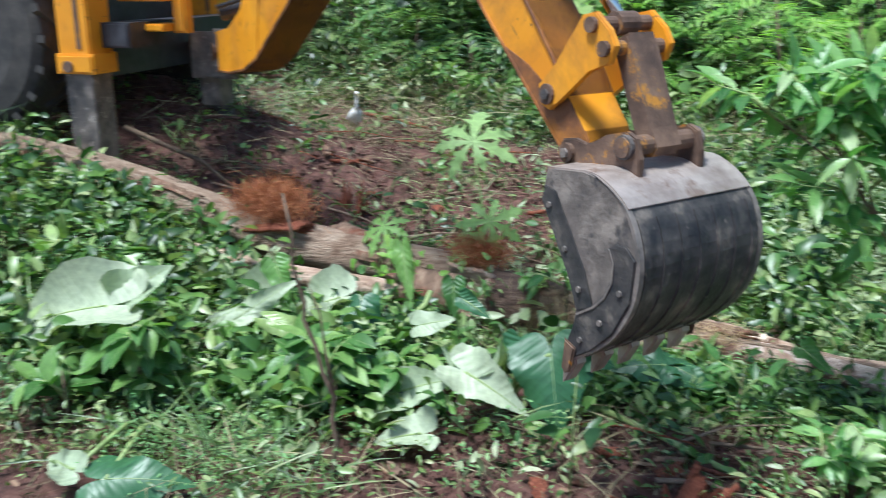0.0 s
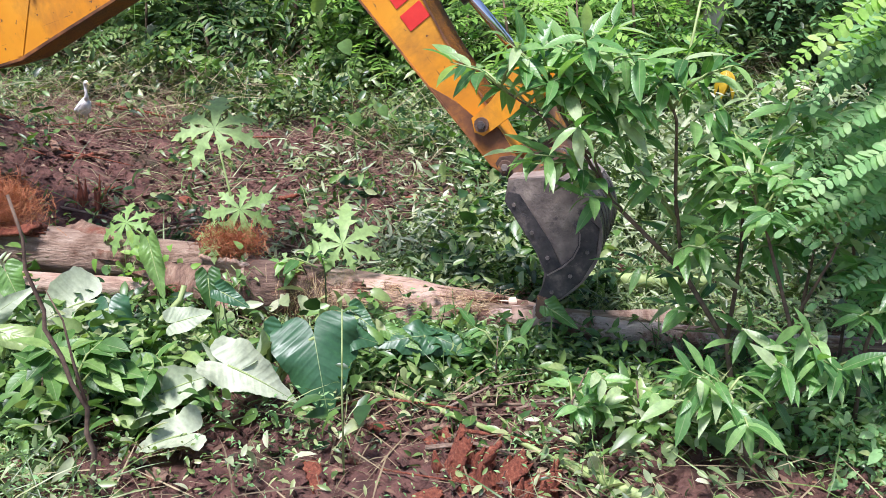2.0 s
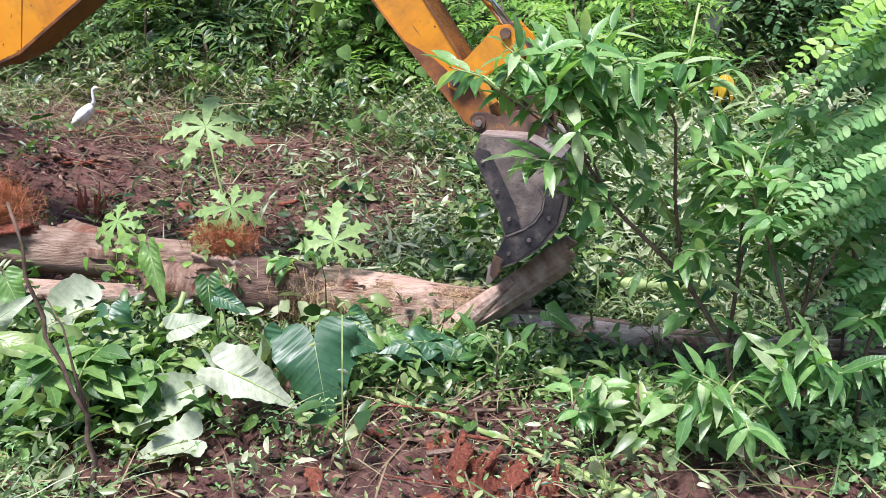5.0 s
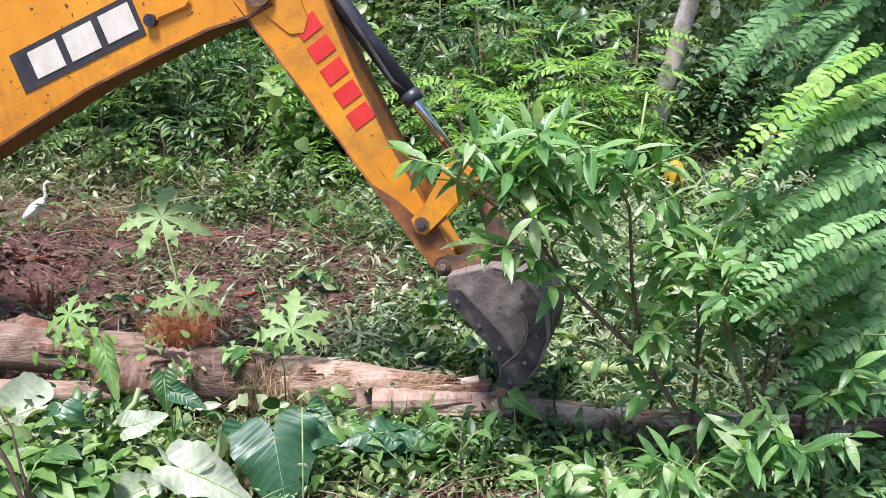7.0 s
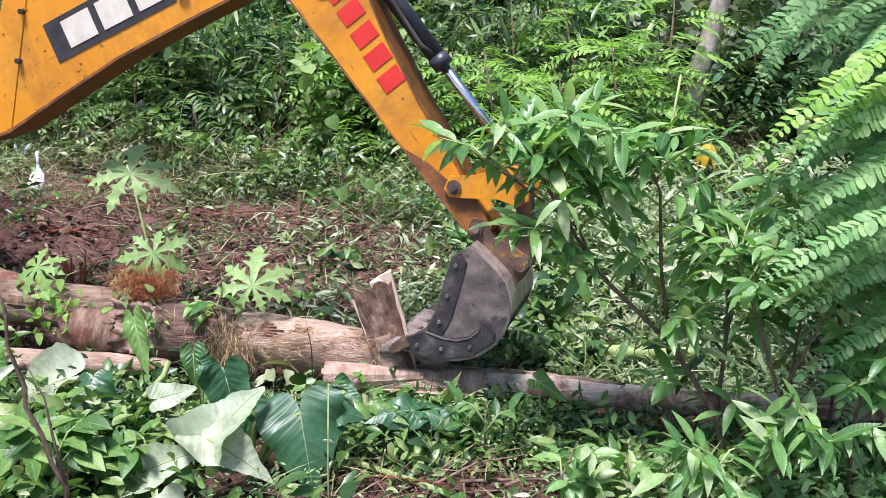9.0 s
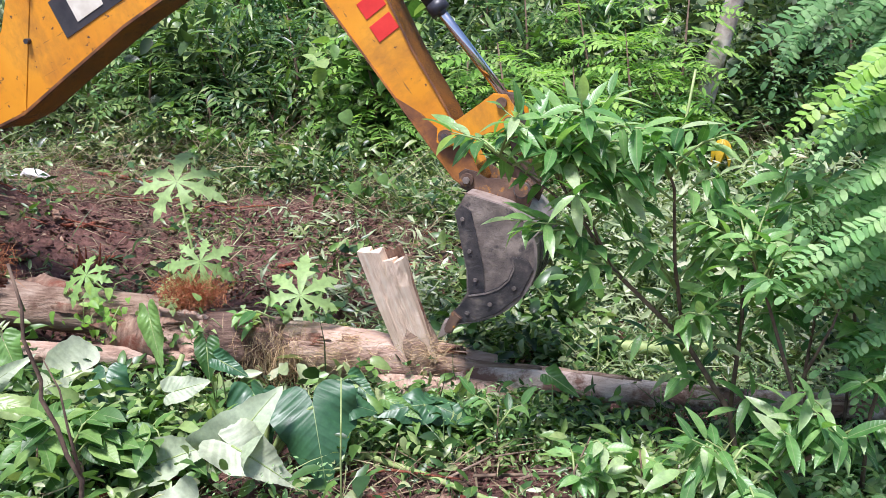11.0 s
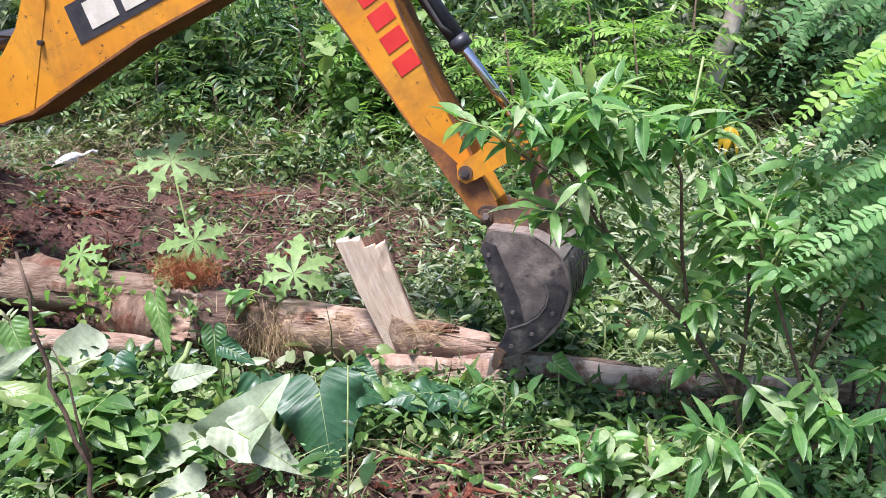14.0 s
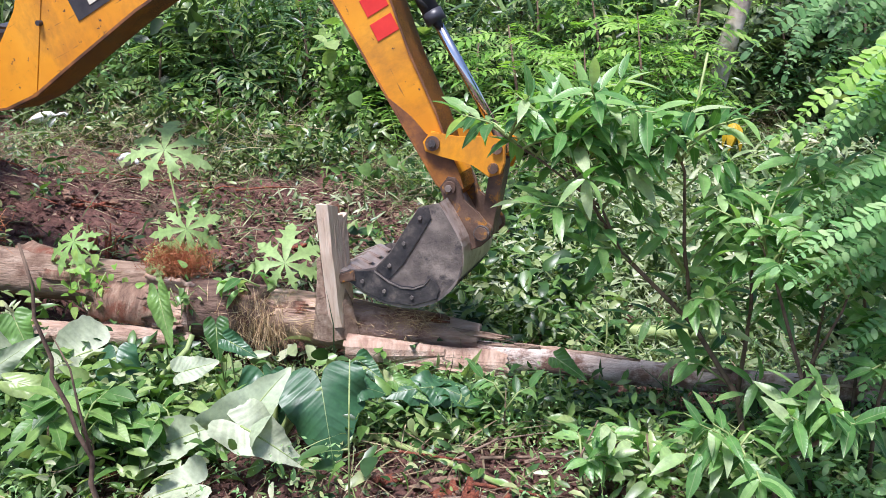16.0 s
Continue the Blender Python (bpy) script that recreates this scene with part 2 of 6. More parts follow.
STRAW = foliage("dry stems", [(0.0, (0.1, 0.07, 0.04)), (0.6, (0.26, 0.2, 0.12)), (1.0, (0.42, 0.36, 0.22))], 0.8, 0.1)


# geometry helpers
def part(name, bm, mat, parent=None, label=""):
    me = bpy.data.meshes.new(name)
    bmesh.ops.recalc_face_normals(bm, faces=bm.faces)
    bm.to_mesh(me)
    bm.free()
    for p in me.polygons:
        p.use_smooth = False
    me.materials.append(mat)
    ob = new(name, me)
    if parent:
        ob.parent = parent
    return tagged(ob, label)


def smooth(ob):
    for p in ob.data.polygons:
        p.use_smooth = True
    return ob


def thing(name, m, label, category, group="", kind=""):
    ob = new(name)
    ob.empty_display_size = 0.1
    ob.matrix_world = m
    return tagged(ob, label, category, group, kind)


def prism(bm, pts, y0, y1, bev=0.0):
    """A plate: an outline in x and z, thick from y0 to y1."""
    a = [bm.verts.new((x, y0, z)) for x, z in pts]
    b = [bm.verts.new((x, y1, z)) for x, z in pts]
    n = len(pts)
    fs = [bm.faces.new(a), bm.faces.new(b[::-1])]
    rim = list(fs[0].edges) + list(fs[1].edges)
    for i in range(n):
        bm.faces.new((a[i], b[i], b[(i + 1) % n], a[(i + 1) % n]))
    if bev:
        bmesh.ops.bevel(bm, geom=rim, offset=bev, segments=2, affect='EDGES', clamp_overlap=True)
    return bm


def box(bm, x0, x1, y0, y1, z0, z1, bev=0.0):
    return prism(bm, [(x0, z0), (x1, z0), (x1, z1), (x0, z1)], y0, y1, bev)


def tube(bm, pts, radii, n=10, jitter=0.0, seed=0, caps=True):
    """A round, bent, tapering body along pts."""
    rng = random.Random(seed)
    rings = []
    pts = [Vector(p) for p in pts]
    for i, p in enumerate(pts):
        d = (pts[min(i + 1, len(pts) - 1)] - pts[max(i - 1, 0)]).normalized()
        s = d.cross(Vector((0, 0, 1)))
        s = s.normalized() if s.length > 0.05 else Vector((1, 0, 0))
        u = s.cross(d).normalized()
        ring = []
        for k in range(n):
            a = 2 * math.pi * k / n
            r = radii[i] * (1 + jitter * (rng.random() - 0.5))
            ring.append(bm.verts.new(p + s * (r * math.cos(a)) + u * (r * math.sin(a))))
        rings.append(ring)
    for r0, r1 in zip(rings, rings[1:]):
        for k in range(n):
            bm.faces.new((r0[k], r0[(k + 1) % n], r1[(k + 1) % n], r1[k]))
    if caps:
        bm.faces.new(rings[0])
        bm.faces.new(rings[-1][::-1])
    return bm


def rod(bm, a, b, r0, r1=None, n=14):
    return tube(bm, [a, b], [r0, r0 if r1 is None else r1], n)


def mesh_arrays(name, verts, quads, tris, mat, is_smooth=True):
    me = bpy.data.meshes.new(name)
    nq, nt_ = len(quads), len(tris)
    me.vertices.add(len(verts))
    me.vertices.foreach_set("co", np.asarray(verts, np.float32).ravel())
    me.loops.add(nq * 4 + nt_ * 3)
    me.loops.foreach_set("vertex_index", np.concatenate([np.asarray(quads, np.int32).ravel(), np.asarray(tris, np.int32).ravel()]))
    me.polygons.add(nq + nt_)
    me.polygons.foreach_set("loop_start", np.concatenate([np.arange(nq) * 4, nq * 4 + np.arange(nt_) * 3]).astype(np.int32))
    me.polygons.foreach_set("use_smooth", np.full(nq + nt_, is_smooth))
    me.update(calc_edges=True)
    me.materials.append(mat)
    return me


LANCE = [(0.25, 0.75), (0.55, 1.0), (0.8, 0.6)]
OVAL = [(0.15, 0.75), (0.45, 1.0), (0.78, 0.66)]
HEART = [(0.04, 0.8), (0.3, 1.0), (0.7, 0.62)]
SMALL = [(0.45, 1.0)]
MID = [(0.3, 0.9), (0.65, 0.85)]
BLADE = [(0.3, 1.0), (0.7, 0.7)]
ROUND = [(0.07, 0.5), (0.3, 0.95), (0.62, 1.0), (0.87, 0.66)]


def unit(a):
    return a / np.maximum(np.linalg.norm(a, axis=1, keepdims=True), 1e-9)


def leaf_mesh(name, P, D, U, L, W, mat, shape=LANCE, bend=0.25, fold=0.18):
    """Many leaves in one mesh: base P, way D, upper side U, length L, width W; each is folded along its rib and droops."""
    n = len(P)
    D = unit(D)
    S = unit(np.cross(D, U))
    N = np.cross(S, D)
    L, W = np.asarray(L).reshape(-1, 1), np.asarray(W).reshape(-1, 1)
    bend = np.asarray(bend).reshape(-1, 1) if np.ndim(bend) else bend
    cols = [P]
    for s, w in shape:
        c = P + D * L * s - N * (bend * L * s * s)
        cols += [c + S * (W * w / 2) + N * (W * w * fold), c, c - S * (W * w / 2) + N * (W * w * fold)]
    cols.append(P + D * L - N * (bend * L))
    k = len(cols)
    V = np.stack(cols, 1).reshape(-1, 3)
    base = (np.arange(n) * k).reshape(-1, 1)
    tris = [[0, 2, 1], [0, 3, 2]]
    quads = []
    for i in range(len(shape) - 1):
        a = 1 + 3 * i
        quads += [[a, a + 1, a + 4, a + 3], [a + 1, a + 2, a + 5, a + 4]]
    a = 1 + 3 * (len(shape) - 1)
    tris += [[a, a + 1, k - 1], [a + 1, a + 2, k - 1]]
    T = (base[:, None, :] + np.array(tris)[None]).reshape(-1, 3)
    Q = (base[:, None, :] + np.array(quads)[None]).reshape(-1, 4) if quads else np.zeros((0, 4), int)
    return mesh_arrays(name, V, Q, T, mat)


def ground_z(x, y):
    x, y = np.asarray(x, float), np.asarray(y, float)
    back = np.clip(y - 6.5, 0, None)
    z = 0.15 * back + 0.012 * np.clip(y - 14, 0, 20) ** 1.4
    k = np.clip((11.0 - y) / 2.5, 0, 1)
    k = k * k * (3 - 2 * k) * np.clip((y - 3.2) / 2.5, 0, 1)
    z = z + k * np.clip(-x - 2.8, 0, 2.8) * 0.45
    z = z - np.clip(3.0 - y, 0, 4) * 0.12
    return z


# ground
def build_ground():
    xs = np.concatenate([[-900, -300, -120, -60, -35], np.arange(-22, -5.5, 0.4), np.arange(-5.5, 4.0, 0.06), np.arange(4.0, 22.01, 0.4), [35, 60, 120, 300, 900]])
    ys = np.concatenate([[-400, -120, -40, -15, -6, -2, 1.5], np.arange(3.0, 10.6, 0.065), np.arange(10.6, 15, 0.2), np.arange(15, 34, 0.6), [45, 70, 120, 300, 900]])
    X, Y = np.meshgrid(xs, ys)
    Z = ground_z(X, np.minimum(Y, 60)) + np.clip(Y - 34, 0, 90) * 0.05
    rng = np.random.default_rng(3)
    R = rng.normal(0, 1, X.shape)
    near = (np.abs(X) < 12) & (Y > 3) & (Y < 14)
    Z = Z + np.where(near, 0.014 * R, 0)
    for sc, am in ((0.9, 0.06), (0.33, 0.05), (0.14, 0.045)):
        h = np.array([noise.noise((x / sc, y / sc, sc)) if n else 0.0 for x, y, n in zip(X.ravel(), Y.ravel(), near.ravel())])
        Z = Z + am * h.reshape(X.shape)
    ny, nx = X.shape
    i = (np.arange(ny - 1)[:, None] * nx + np.arange(nx - 1)[None]).reshape(-1, 1)
    quads = i + np.array([[0, 1, nx + 1, nx]])
    me = mesh_arrays("ground", np.stack([X.ravel(), Y.ravel(), Z.ravel()], 1), quads, np.zeros((0, 3), int), SOIL)
    tagged(new("ground", me), "dug-over red-brown soil with clods and roots on a slope", "ground", kind="structure")


build_ground()

# the digger
KX, KY = -4.1, 7.4
PIVOT, BOOM, DIPPER = (0.1, 1.98), 3.49, 2.19
# seconds, swing, bucket pin out and up, bucket angle
ARM = [
    (0.0, 40, 4.78, 1.82, -78), (0.3, 31, 4.866, 1.796, -64), (0.5, 24, 4.78, 1.655, -63), (0.8, 18.5, 4.70, 1.36, -67), (1.0, 18, 4.709, 1.302, -68.6), (1.5, 17, 4.772, 1.238, -66.1),
    (2.0, 17, 4.801, 1.304, -75.8), (2.5, 17, 4.815, 1.351, -86.5), (3.0, 17, 4.793, 1.363, -102), (3.3, 17, 4.77, 1.40, -112),
    (4.1, 17, 4.70, 1.50, -122), (4.8, 17, 4.62, 1.62, -92), (5.3, 17, 4.64, 1.60, -74), (5.5, 17, 4.646, 1.552, -69.5),
    (6.0, 17, 4.657, 1.507, -44.4), (6.5, 17, 4.616, 1.115, -55.4), (7.0, 17, 4.666, 1.246, -67.3), (7.5, 17, 4.694, 1.292, -77.3),
    (8.0, 17, 4.701, 1.367, -88.6), (8.5, 17, 4.725, 1.383, -107.9), (9.0, 17, 4.698, 1.365, -126.4), (9.3, 17, 4.67, 1.38, -134),
    (10.1, 17, 4.5, 1.55, -148), (10.8, 17, 4.52, 1.66, -110), (11.3, 17, 4.58, 1.62, -82), (11.5, 17, 4.559, 1.563, -77.6),
    (12.0, 17, 4.484, 1.251, -65.2), (12.5, 17, 4.5, 1.132, -60.3), (13.0, 17, 4.582, 1.218, -65.4), (13.5, 17, 4.612, 1.287, -69),
    (14.0, 17, 4.634, 1.338, -86.4), (14.5, 17, 4.63, 1.324, -112.8), (15.0, 17, 4.598, 1.414, -121.5), (15.5, 17, 4.482, 1.446, -133.1),
    (16.0, 17, 4.359, 1.474, -142.4)]


def glide(table, t):
    """Smooth values between the rows of a table."""
    a = np.array(table, float)
    i = int(np.clip(np.searchsorted(a[:, 0], t, 'right') - 1, 0, len(a) - 2))
    h = a[i + 1, 0] - a[i, 0]
    s = (t - a[i, 0]) / h

    def slope(j):
        if j in (0, len(a) - 1):
            return np.zeros(a.shape[1] - 1)
        d0 = (a[j, 1:] - a[j - 1, 1:]) / (a[j, 0] - a[j - 1, 0])
        d1 = (a[j + 1, 1:] - a[j, 1:]) / (a[j + 1, 0] - a[j, 0])
        same = d0 * d1 > 0
        return np.where(same, 2 * d0 * d1 / np.where(same, d0 + d1, 1.0), 0)
    m0, m1 = slope(i) * h, slope(i + 1) * h
    return ((2 * s**3 - 3 * s**2 + 1) * a[i, 1:] + (s**3 - 2 * s**2 + s) * m0 + (-2 * s**3 + 3 * s**2) * a[i + 1, 1:] + (s**3 - s**2) * m1)


def meet(p, rp, q, rq, side):
    """Where circles round p and q cross; side +1: to the left of the way from p to q."""
    p, q = np.array(p), np.array(q)
    d = np.linalg.norm(q - p)
    a = (rp * rp - rq * rq + d * d) / (2 * d)
    h = math.sqrt(max(rp * rp - a * a, 0))
    e = (q - p) / d
    return p + e * a + side * h * np.array([-e[1], e[0]])


def local_point(origin, ang, u, v):
    c, s = math.cos(ang), math.sin(ang)
    return np.array([origin[0] + u * c - v * s, origin[1] + u * s + v * c])


PIN_C, LEVER, LINK, PIN_D = (1.88, 0.03), 0.44, 0.44, (0.0, 0.37)
RAM_FOOT = (-0.25, 0.34)


def arm_at(t):
    """Plane poses (u, z, angle) of the arm's parts, and the swing."""
    sw, bu, bz, ba = glide(ARM, t)
    B = np.array([bu, bz])
    A = meet(PIVOT, BOOM, B, DIPPER, 1)
    boom = math.atan2(A[1] - PIVOT[1], A[0] - PIVOT[0])
    dip = math.atan2(B[1] - A[1], B[0] - A[0])
    buck = radians(ba)
    C = local_point(A, dip, *PIN_C)
    D = local_point(B, buck, *PIN_D)
    E = meet(C, LEVER, D, LINK, 1)
    lev = math.atan2(E[1] - C[1], E[0] - C[0])
    lnk = math.atan2(D[1] - E[1], D[0] - E[0])
    E1 = local_point(C, lev, LEVER * math.cos(radians(17)), LEVER * math.sin(radians(17)))
    R = local_point(A, dip, *RAM_FOOT)
    ram = math.atan2(E1[1] - R[1], E1[0] - R[0])
    S = local_point(PIVOT, boom, 1.2, 0.86)
    Q = local_point(A, dip, -0.36, 0.1)
    ram2 = math.atan2(Q[1] - S[1], Q[0] - S[0])
    return sw, dict(boom=(*PIVOT, boom), dipper=(*A, dip), bucket=(*B, buck), lever=(*C, lev), link=(*E, lnk),
                    barrel=(*R, ram), rod=(*E1, ram), dipper_ram=(*S, ram2))


DIGGER_Z = 0.75
digger = thing("backhoe_digger", pose(KX, KY, DIGGER_Z), "yellow backhoe digger, worn and rusty, standing on its stabilisers", "digger")


def arm_pose(sw, u, z, ang):
    return pose(0, 0, -DIGGER_Z, 0, 0, -sw) @ pose(u, 0, z, 0, -math.degrees(ang), 0)


def build_boom():
    ref = radians(17.9)
    out = [(-0.02, 1.82), (0.44, 1.78), (0.78, 1.79), (1.06, 1.87), (1.45, 2.08), (2.07, 2.4), (2.65, 2.64), (3.06, 2.80), (3.34, 2.87), (3.52, 2.95),
           (3.58, 3.06), (3.53, 3.17), (3.4, 3.23), (2.7, 3.26), (1.9, 3.34), (1.45, 3.26), (1.2, 3.05), (1.08, 2.71), (1.0, 2.5), (0.8, 2.26),
           (0.5, 2.14), (-0.02, 2.14), (-0.08, 1.98)]
    c, s = math.cos(-ref), math.sin(-ref)

    def loc(p):
        x, z = p[0] - PIVOT[0], p[1] - PIVOT[1]
        return (x * c - z * s, x * s + z * c)
    b = bmesh.new()
    prism(b, [loc(p) for p in out], -0.15, 0.15, 0.012)
    boom = part("boom", b, YELLOW, digger, "yellow boom with worn paint and dark lower flange")
    # lower flange, proud of the side plates
    low = out[:10]
    b = bmesh.new()
    strip = [loc(p) for p in low]
    inner = [loc((p[0] - 0.012, p[1] + 0.016)) for p in low]
    prism(b, strip + inner[::-1], -0.165, 0.165, 0.004)
    part("flange", b, RUST_EDGE, boom, "rust-edged lower flange")
    # welded seam across the elbow
    b = bmesh.new()
    prism(b, [loc(p) for p in ((1.02, 1.9), (1.07, 1.9), (1.42, 3.1), (1.36, 3.1))], -0.157, -0.149, 0.003)
    part("weld_seam", b, YELLOW, boom)
    # decal with plain blocks
    a0, a1 = np.array(loc((1.56, 2.38))), np.array(loc((2.57, 2.78)))
    e = (a1 - a0) / np.linalg.norm(a1 - a0)
    n = np.array([-e[1], e[0]])
    Lg, hg = np.linalg.norm(a1 - a0), 0.29

    def at(u, v):
        p = a0 + e * u + n * v
        return (p[0], p[1])
    b = bmesh.new()
    prism(b, [at(0.0, 0.0), at(Lg, 0), at(Lg, hg), at(0, hg)], -0.156, -0.15)
    dec = part("decal", b, DECAL, boom, "black decal with cream blocks")
    for u0, u1 in ((0.15, 0.41), (0.47, 0.73), (0.79, 1.05)):
        b = bmesh.new()
        prism(b, [at(u0, 0.05), at(u1, 0.05), at(u1, 0.25), at(u0, 0.25)], -0.161, -0.1565, 0.002)
        part("decal_block", b, CREAM, dec)
    for p, r in (((2.62, 2.87), 0.045), ((1.3, 2.75), 0.02), ((1.22, 2.4), 0.02), ((0.1, 1.98), 0.1), ((3.42, 3.05), 0.11)):
        b = bmesh.new()
        q = loc(p)
        rod(b, (q[0], -0.19, q[1]), (q[0], 0.19, q[1]), r)
        part("pin", b, RUSTY if r > 0.05 else BLACK, boom)
    b = bmesh.new()
    prism(b, [loc(p) for p in ((2.66, 2.87), (2.9, 2.95), (2.93, 3.0), (2.86, 3.01), (2.67, 2.95))], -0.178, -0.15, 0.01)
    part("lock_lever", b, YELLOW, boom)
    return boom


def build_dipper():
    out = [(-0.42, 0.0), (-0.3, -0.12), (-0.05, -0.2), (0.39, -0.175), (1.03, -0.145), (1.665, -0.12), (2.13, -0.1), (2.24, -0.06), (2.27, 0.0), (2.24, 0.06),
           (2.14, 0.085), (1.95, 0.1), (1.73, 0.138), (1.29, 0.165), (0.8, 0.237), (0.32, 0.338), (-0.1, 0.40), (-0.36, 0.25)]
    b = bmesh.new()
    prism(b, out, -0.14, 0.14, 0.01)
    d = part("dipper", b, YELLOW, digger, "tapering yellow dipper arm with rust at the foot")
    b = bmesh.new()
    low = out[2:8]
    prism(b, low + [(x, z + 0.012) for x, z in low[::-1]], -0.152, 0.152, 0.003)
    part("flange", b, RUST_EDGE, d, "rust-stained edge")
    b = bmesh.new()
    up = out[11:16]
    prism(b, up + [(x, z - 0.012) for x, z in up[::-1]], -0.152, 0.152, 0.003)
    part("flange", b, RUST_EDGE, d, "rust-stained edge")
    b = bmesh.new()
    prism(b, [(1.45, -0.128), (2.13, -0.1), (2.24, -0.06), (2.27, 0.0), (2.24, 0.06), (2.14, 0.085), (1.97, 0.096), (1.86, 0.05), (1.8, 0.0), (1.66, -0.03), (1.55, -0.08)], -0.146, 0.146, 0.004)
    part("foot_casing", b, RUST_EDGE, d, "bare rusty foot of the arm")
    b = bmesh.new()
    prism(b, [(0.0, 0.06), (0.12, -0.08), (0.36, 0.0), (0.41, 0.09), (0.35, 0.17), (0.05, 0.24)], -0.149, -0.139, 0.005)
    part("gusset_plate", b, YELLOW, d)
    # five plain red bars painted down the side
    for i in range(5):
        u = 0.33 + i * 0.168
        v = 0.135 - i * 0.012
        b = bmesh.new()
        prism(b, [(u, v - 0.085), (u + 0.12, v - 0.085), (u + 0.12, v + 0.085), (u, v + 0.085)], -0.1455, -0.1403, 0.002)
        part("painted_bar", b, REDP, d, "red paint")
    for (x, z), r, w in ((PIN_C, 0.05, 0.2), ((2.19, 0.0), 0.045, 0.235)):
        b = bmesh.new()
        rod(b, (x, -w, z), (x, w, z), r)
        part("pin", b, RUSTY, d)
        b = bmesh.new()
        rod(b, (x, -w - 0.012, z), (x, -w - 0.001, z), r * 0.55, n=6)
        part("bolt", b, STEEL, d)
    return d


def build_bucket():
    prof = [(0.06, 0.045), (0.075, 0.2), (0.11, 0.37), (0.25, 0.52), (0.45, 0.565), (0.64, 0.51), (0.79, 0.38), (0.88, 0.23), (0.95, 0.06)]
    fine = []
    for i in range(len(prof) - 1):
        p0, p1, p2, p3 = (np.array(prof[int(np.clip(i + k, 0, len(prof) - 1))]) for k in (-1, 0, 1, 2))
        for k in range(4):
            s = k / 4
            q = 0.5 * (2 * p1 + (p2 - p0) * s + (2 * p0 - 5 * p1 + 4 * p2 - p3) * s * s + (3 * p1 - p0 - 3 * p2 + p3) * s**3)
            fine.append((float(q[0]), float(q[1])))
    prof = fine + [prof[-1]]
    inner = [(0.87, 0.05), (0.80, 0.11), (0.70, 0.15), (0.55, 0.125), (0.38, 0.06), (0.19, -0.01)]
    H = 0.39
    root = None
    # shell
    b = bmesh.new()
    ins = []
    for i, p in enumerate(prof):
        a, c = np.array(prof[max(i - 1, 0)]), np.array(prof[min(i + 1, len(prof) - 1)])
        d = (c - a) / np.linalg.norm(c - a)
        ins.append((p[0] - d[1] * -0.0 + d[1] * 0.022, p[1] - d[0] * 0.022))
    prism(b, prof + ins[::-1], -H + 0.012, H - 0.012)
    root = part("bucket", b, DARK_STEEL, digger, "dark scuffed steel digging bucket with teeth")
    for s in (-1, 1):
        b = bmesh.new()
        y0, y1 = sorted((s * H, s * (H - 0.02)))
        prism(b, prof + inner, y0, y1, 0.005)
        part("side_plate", b, CHEEK, root, "worn brownish steel cheek")
        b = bmesh.new()
        y0, y1 = sorted((s * (H + 0.014), s * (H + 0.001)))
        prism(b, [(0.95, 0.03), (0.87, 0.055), (0.80, 0.115), (0.71, 0.158), (0.67, 0.27), (0.62, 0.35), (0.55, 0.405), (0.47, 0.425), (0.41, 0.41), (0.39, 0.45), (0.40, 0.51), (0.46, 0.555), (0.64, 0.50), (0.79, 0.37), (0.88, 0.22)], y0, y1, 0.005)
        part("wear_plate", b, DARK_STEEL, root, "worn lower cheek plate")
        for u, v, y in ((0.83, 0.17, 0.014), (0.74, 0.31, 0.014), (0.6, 0.45, 0.014), (0.22, 0.05, 0.008), (0.42, 0.125, 0.008), (0.6, 0.19, 0.008)):
            b = bmesh.new()
            rod(b, (u, s * (H + y - 0.002), v), (u, s * (H + y + 0.012), v), 0.014, n=6)
            part("bolt", b, SCUFF, root, "worn bolt head")
        b = bmesh.new()
        y0, y1 = sorted((s * (H + 0.008), s * (H + 0.001)))
        prism(b, [(0.13, 0.03), (0.19, -0.005), (0.38, 0.065), (0.55, 0.13), (0.70, 0.155), (0.675, 0.265), (0.52, 0.235), (0.33, 0.165), (0.16, 0.1)], y0, y1, 0.003)
        part("cheek_edge", b, DARK_STEEL, root, "dark reinforcing strip")
        b = bmesh.new()
        y0, y1 = sorted((s * 0.175, s * 0.21))
        prism(b, [(-0.065, -0.03), (-0.03, -0.065), (0.06, -0.04), (0.09, 0.06), (0.12, 0.3), (0.15, 0.42), (0.06, 0.44), (-0.03, 0.43), (-0.065, 0.38), (-0.06, 0.25), (-0.02, 0.12), (-0.06, 0.05)], y0, y1, 0.006)
        part("ear", b, RUSTY, root, "rusty hinge ear")
        b = bmesh.new()
        rod(b, (0.0, s * 0.21, 0.37), (0.0, s * 0.232, 0.37), 0.055)
        part("boss", b, STEEL, root)
        b = bmesh.new()
        y0, y1 = sorted((s * (H + 0.03), s * (H + 0.012)))
        prism(b, [(0.83, 0.075), (0.97, 0.03), (1.0, 0.045), (0.99, 0.085), (0.87, 0.14)], y0, y1, 0.008)
        part("side_cutter", b, RUSTY, root, "polished and rusty side cutter")
    # scraped rims of the cheeks
    for s in (-1, 1):
        b = bmesh.new()
        y0, y1 = sorted((s * (H + 0.004), s * (H - 0.024)))
        rim = prof[8:30]
        prism(b, [(u + 0.004, v + 0.006) for u, v in rim] + [(u - 0.012, v - 0.016) for u, v in rim[::-1]], y0, y1)
        part("rim_edge", b, SCUFF, root, "scraped steel rim")
        b = bmesh.new()
        y0, y1 = sorted((s * (H + 0.019), s * (H + 0.0145)))
        edge = [(0.71, 0.158), (0.67, 0.27), (0.62, 0.35), (0.55, 0.405), (0.47, 0.425), (0.41, 0.41)]
